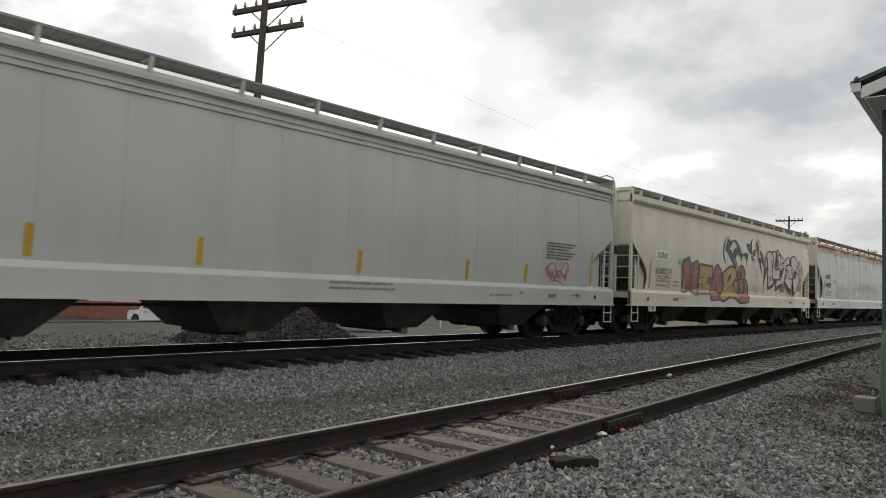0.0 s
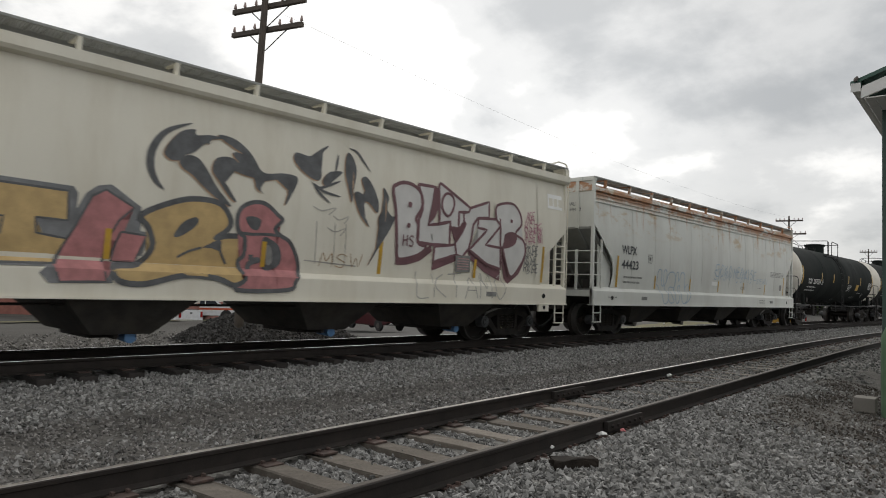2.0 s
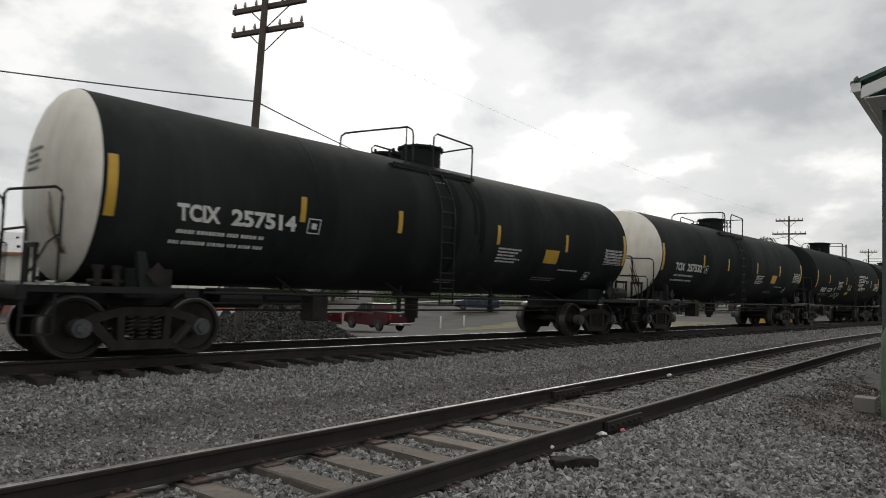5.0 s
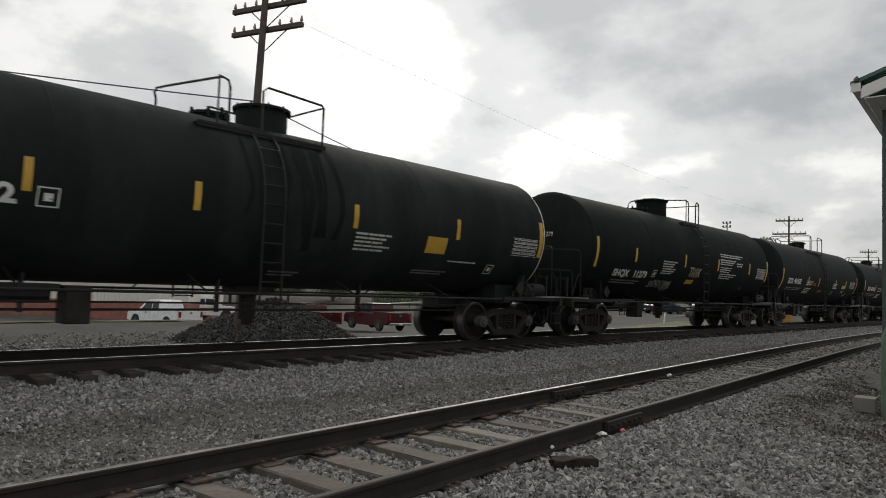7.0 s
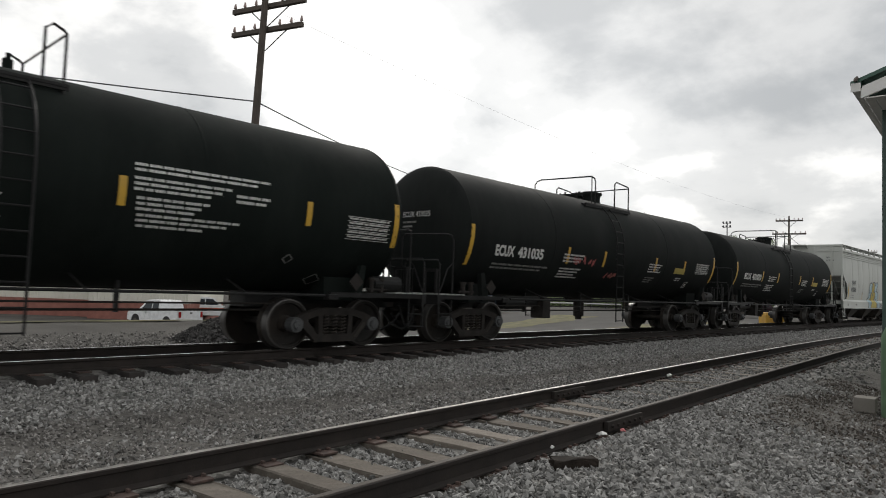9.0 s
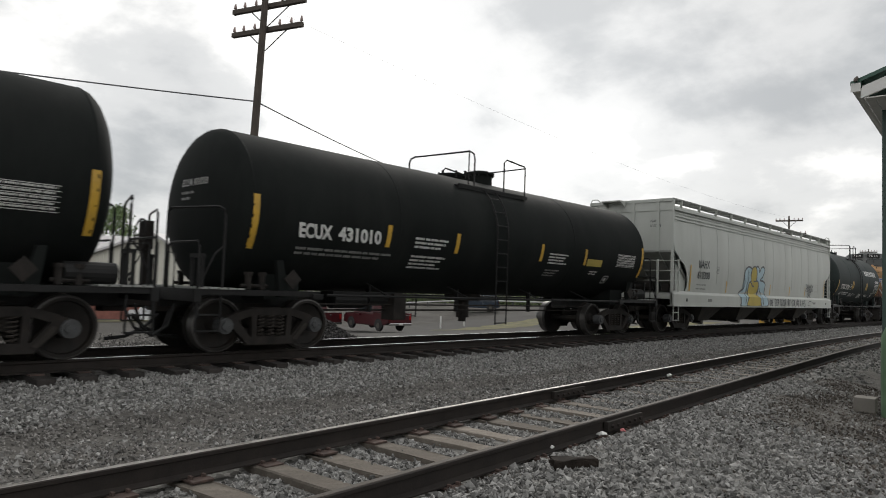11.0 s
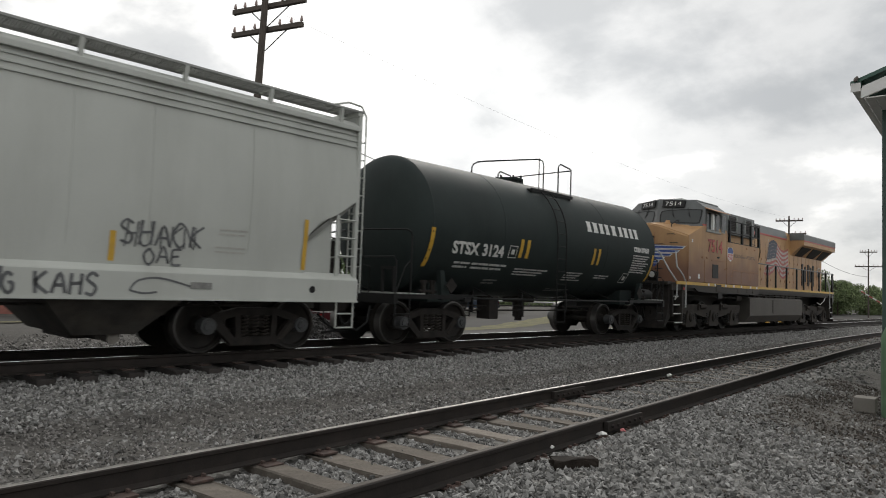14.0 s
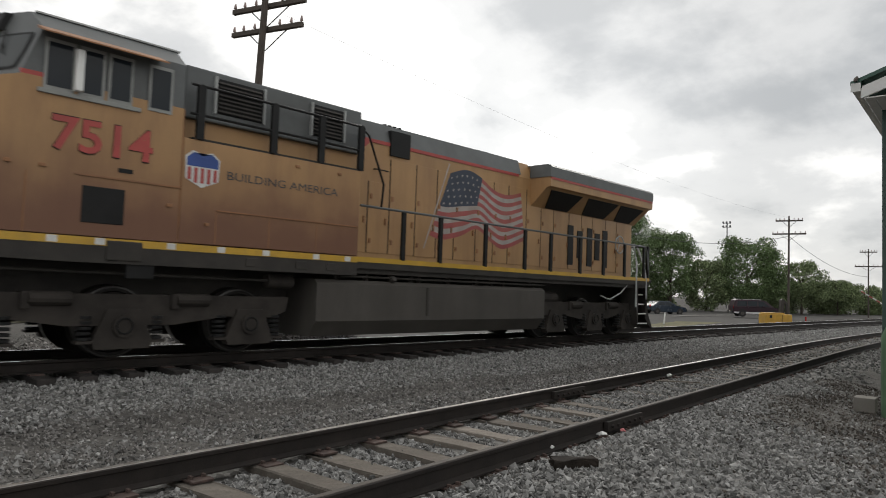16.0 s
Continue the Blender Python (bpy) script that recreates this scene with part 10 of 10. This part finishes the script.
# ---- warehouse behind the lot ----
def build_warehouse():
    h = thing("warehouse", "cream ribbed metal warehouse with brick base and pale metal roof", "building")
    h.matrix_basis = pose(20.3, 59.0, -2.15, 0, 0, -46.4)
    ev, rg, br = 5.05, 7.0, 1.3
    # long wing behind, cross gable in front

    def ribs(bm, x0, x1, y, z0, z1fun):
        x = x0
        while x < x1:
            prism(bm, [(x, z0), (x + 0.05, z0), (x + 0.05, z1fun(x)), (x, z1fun(x))], "y", y - 0.035, y)
            x += 0.30
    bm = B()
    box(bm, -30, 0, 2.0, 14, br, ev)
    wl = part("wall", bm, M["siding_white"], h)
    bm = B()
    ribs(bm, -30, 0, 2.0, br, lambda x: ev)
    tagged(part("siding_ribs", bm, M["siding_white"], wl), kind="stuff")
    part("brick_base", box(B(), -30, 0.0, 1.96, 14, -0.3, br), M["brick"], h, "low red brick base wall")
    part("brick_base", box(B(), 0.0, 8.1, -0.04, 9, -0.3, br), M["brick"], h, "low red brick base wall")
    bm = B()
    prism(bm, [(0.0, br), (8.1, br), (8.1, ev), (5.0, rg - 0.15), (0.0, ev)], "y", 0.0, 9)
    gw = part("gable_wall", bm, M["siding_white"], h)
    bm = B()
    ribs(bm, 0.05, 8.05, 0.0, br, lambda x: ev + (rg - 0.15 - ev) * (x / 5.0 if x < 5 else (8.1 - x) / 3.1))
    tagged(part("siding_ribs", bm, M["siding_white"], gw), kind="stuff")
    bm = B()
    prism(bm, [(-0.4, ev - 0.12), (5.0, rg - 0.12), (8.5, ev - 0.12), (8.5, ev + 0.05), (5.0, rg + 0.10), (-0.4, ev + 0.05)], "y", -0.45, 9)
    rf = part("roof", bm, M["roof_white"], h, "pale ribbed metal roof")
    bm = B()
    prism(bm, [(1.5, ev - 0.1), (8, rg), (14.4, ev - 0.1), (14.4, ev), (8, rg + 0.12), (1.5, ev)], "x", -30.3, 2.0)
    part("roof", bm, M["roof_white"], h, "pale ribbed metal roof")
    bm = B()
    x = -30.2
    while x < 1.5:
        prism(bm, [(1.5, ev), (8, rg + 0.12), (8, rg + 0.16), (1.5, ev + 0.04)], "x", x, x + 0.05)
        x += 0.6
    tagged(part("roof_ribs", bm, M["roof_white"], rf), kind="stuff")
    for k in range(14):
        x, y = -26 + 2.0 * k, 3.0 if k % 2 else 6.0
        part("roof_vent", box(B(), x, x + 0.22, y - 0.1, y + 0.1, ev + (y - 1.5) * 0.3, ev + (y - 1.5) * 0.3 + 0.22), M["loco_frame"], h)
    part("eave_trim", box(B(), -30.3, 0.0, 1.44, 1.52, ev - 0.18, ev + 0.02), M["loco_rusty"], h, "brown eave trim")
    for x in (-1.2, 3.2):
        part("wall_lamp", box(B(), x, x + 0.3, (1.8 if x < 0 else -0.2), (2.0 if x < 0 else 0.0), 3.0, 3.3, 0.03), M["black"], h, "dark wall lamp")


build_warehouse()


# ---- trees ----
def tree(name, x, y, h, wd, seed, label, leaves=5000, mat="leaf", low=0.18, z=None, leaf=0.27):
    rs = np.random.RandomState(seed)
    t = thing(name, label, "tree" if name == "tree" else "bush")
    t.matrix_basis = pose(x, y, gz(x, y) - 0.05 if z is None else z)
    bm = B()
    tr = 0.022 * h + 0.03
    trunk_top = h * 0.62
    tube(bm, [(0, 0, -0.2), (0.05 * h * rs.uniform(-0.3, 0.3), 0, h * 0.2), (0, 0.05 * h * rs.uniform(-0.3, 0.3), h * 0.45), (0, 0, trunk_top)], tr, 8)
    for v in bm.verts:
        k = 1 - 0.65 * max(v.co.z, 0) / trunk_top
        v.co.x, v.co.y = v.co.x * k, v.co.y * k
    part("trunk", bm, M["bark"], t, smooth=True)
    # limbs reach out to leaf clumps
    clumps = []
    bm = B()
    for i in range(120):
        a, f = rs.uniform(0, math.tau), rs.uniform(low, 1.0) ** 0.9
        prof = math.sin(math.pi * min(max((f - low * 0.6) / (1.08 - low * 0.6), 0.02), 1)) ** 0.55
        rad = wd / 2 * prof * rs.uniform(0.2, 1.0) ** 0.5
        c = np.array([rad * math.cos(a), rad * math.sin(a), h * f * 0.97])
        clumps.append((c, wd * rs.uniform(0.09, 0.16)))
        if i < 14:
            z0 = max(h * f * 0.6, h * 0.12)
            tube(bm, [(0, 0, min(z0, trunk_top)), tuple(c * [0.5, 0.5, 1] * [1, 1, 0.92]), tuple(c)], 0.006 * h, 5)
    part("limb", bm, M["bark"], t)
    n = int(leaves * 3.0)
    pick = rs.randint(0, len(clumps), n)
    cs, rr = np.array([c for c, r in clumps])[pick], np.array([r for c, r in clumps])[pick]
    d = rs.normal(size=(n, 3))
    d /= np.linalg.norm(d, axis=1)[:, None]
    pos = cs + d * (rr * rs.uniform(0.35, 1.05, n) ** 0.6)[:, None] * [1, 1, 0.75]
    u = rs.normal(size=(n, 3))
    u /= np.linalg.norm(u, axis=1)[:, None]
    w = np.cross(u, rs.normal(size=(n, 3)))
    w /= np.linalg.norm(w, axis=1)[:, None]
    s = (leaf * rs.uniform(0.5, 1.2, n))[:, None]
    quad = np.stack([pos - u * s * 0.5, pos + w * s * 0.32, pos + u * s * 0.5, pos - w * s * 0.32], 1)
    me = bpy.data.meshes.new("crown")
    me.vertices.add(n * 4)
    me.vertices.foreach_set("co", quad.reshape(-1))
    me.loops.add(n * 4)
    me.loops.foreach_set("vertex_index", np.arange(n * 4, dtype=np.int32))
    me.polygons.add(n)
    me.polygons.foreach_set("loop_start", (np.arange(n) * 4).astype(np.int32))
    me.update(calc_edges=True)
    me.shade_flat()
    me.materials.append(M[mat])
    o = new("crown", me)
    o.parent = t
    return t


DARK, BROAD = "tall dark green leafy tree beyond the road", "broad leafy green tree standing beside the road"
tree("tree", 88, 47.5, 13.4, 11.5, 1, DARK, 9000)
tree("tree", 92.3, 42.9, 11.0, 8.5, 2, DARK, 8000)
tree("tree", 100.0, 35.0, 10.4, 10.4, 3, BROAD, 11000, low=0.14)
tree("tree", 96.0, 39.2, 7.2, 7.0, 4, "low bushy green tree by the road", 6000, "leaf_far", low=0.05)
tree("tree", 106, 29.5, 7.4, 7.0, 5, "slender feathery green tree by the road", 4200, "leaf_far", low=0.2)
tree("tree", 113, 26.6, 5.0, 5.0, 6, "slender feathery green tree by the road", 3600, "leaf_far", low=0.2)
tree("tree", 43.5, 85, 7.6, 6.0, 7, "green tree behind the lot", 4000, z=-1.8)
tree("tree", 52, 78, 9.0, 7.0, 8, "green tree behind the lot", 4500, z=-1.8)
tree("tree", 48, 86, 8.8, 8.0, 9, "green tree behind the lot", 4500, z=-1.8)
tree("tree", 28.5, 80, 11.0, 8.0, 10, "green tree behind the warehouse", 4500, z=-1.8)
tree("tree", 58, 76, 7.5, 7.0, 12, "green tree behind the lot", 4000, z=-1.8)
for i in range(11):
    tree("bush", 103 + i * 4.6, 33.5 - i * 1.15 + (i % 3) * 0.8, 4.0 + (i * 7 % 4) * 0.45, 6.0, 30 + i, "dense green bush in the roadside hedgerow", 2600, "leaf_far", low=0.02, leaf=0.28)
for i in range(12):
    tree("bush", 60 + i * 3.3, 66 - i * 1.9 + (i % 2) * 1.5, 2.6 + (i * 5 % 3) * 0.5, 5.0, 60 + i, "dense green bush behind the guard rail", 1500, "leaf_far", low=0.02, z=-1.7, leaf=0.30)


# ---- what moves ----
def motions():
    """The whole train rolls by at an even speed, and its wheels turn with it."""
    steps = round(DURATION * FPS)
    for car, x0 in KEYED:
        walk(car, [(k / FPS, pose(x0 - SPEED * k / FPS, TRACK_Y, 0)) for k in range(0, steps + 1)])
    for ws, x, r in WHEELS:
        walk(ws, [(k / FPS, pose(x, 0, r, 0, -math.degrees(SPEED * k / FPS / r), 0)) for k in range(0, steps + 1)])


motions()
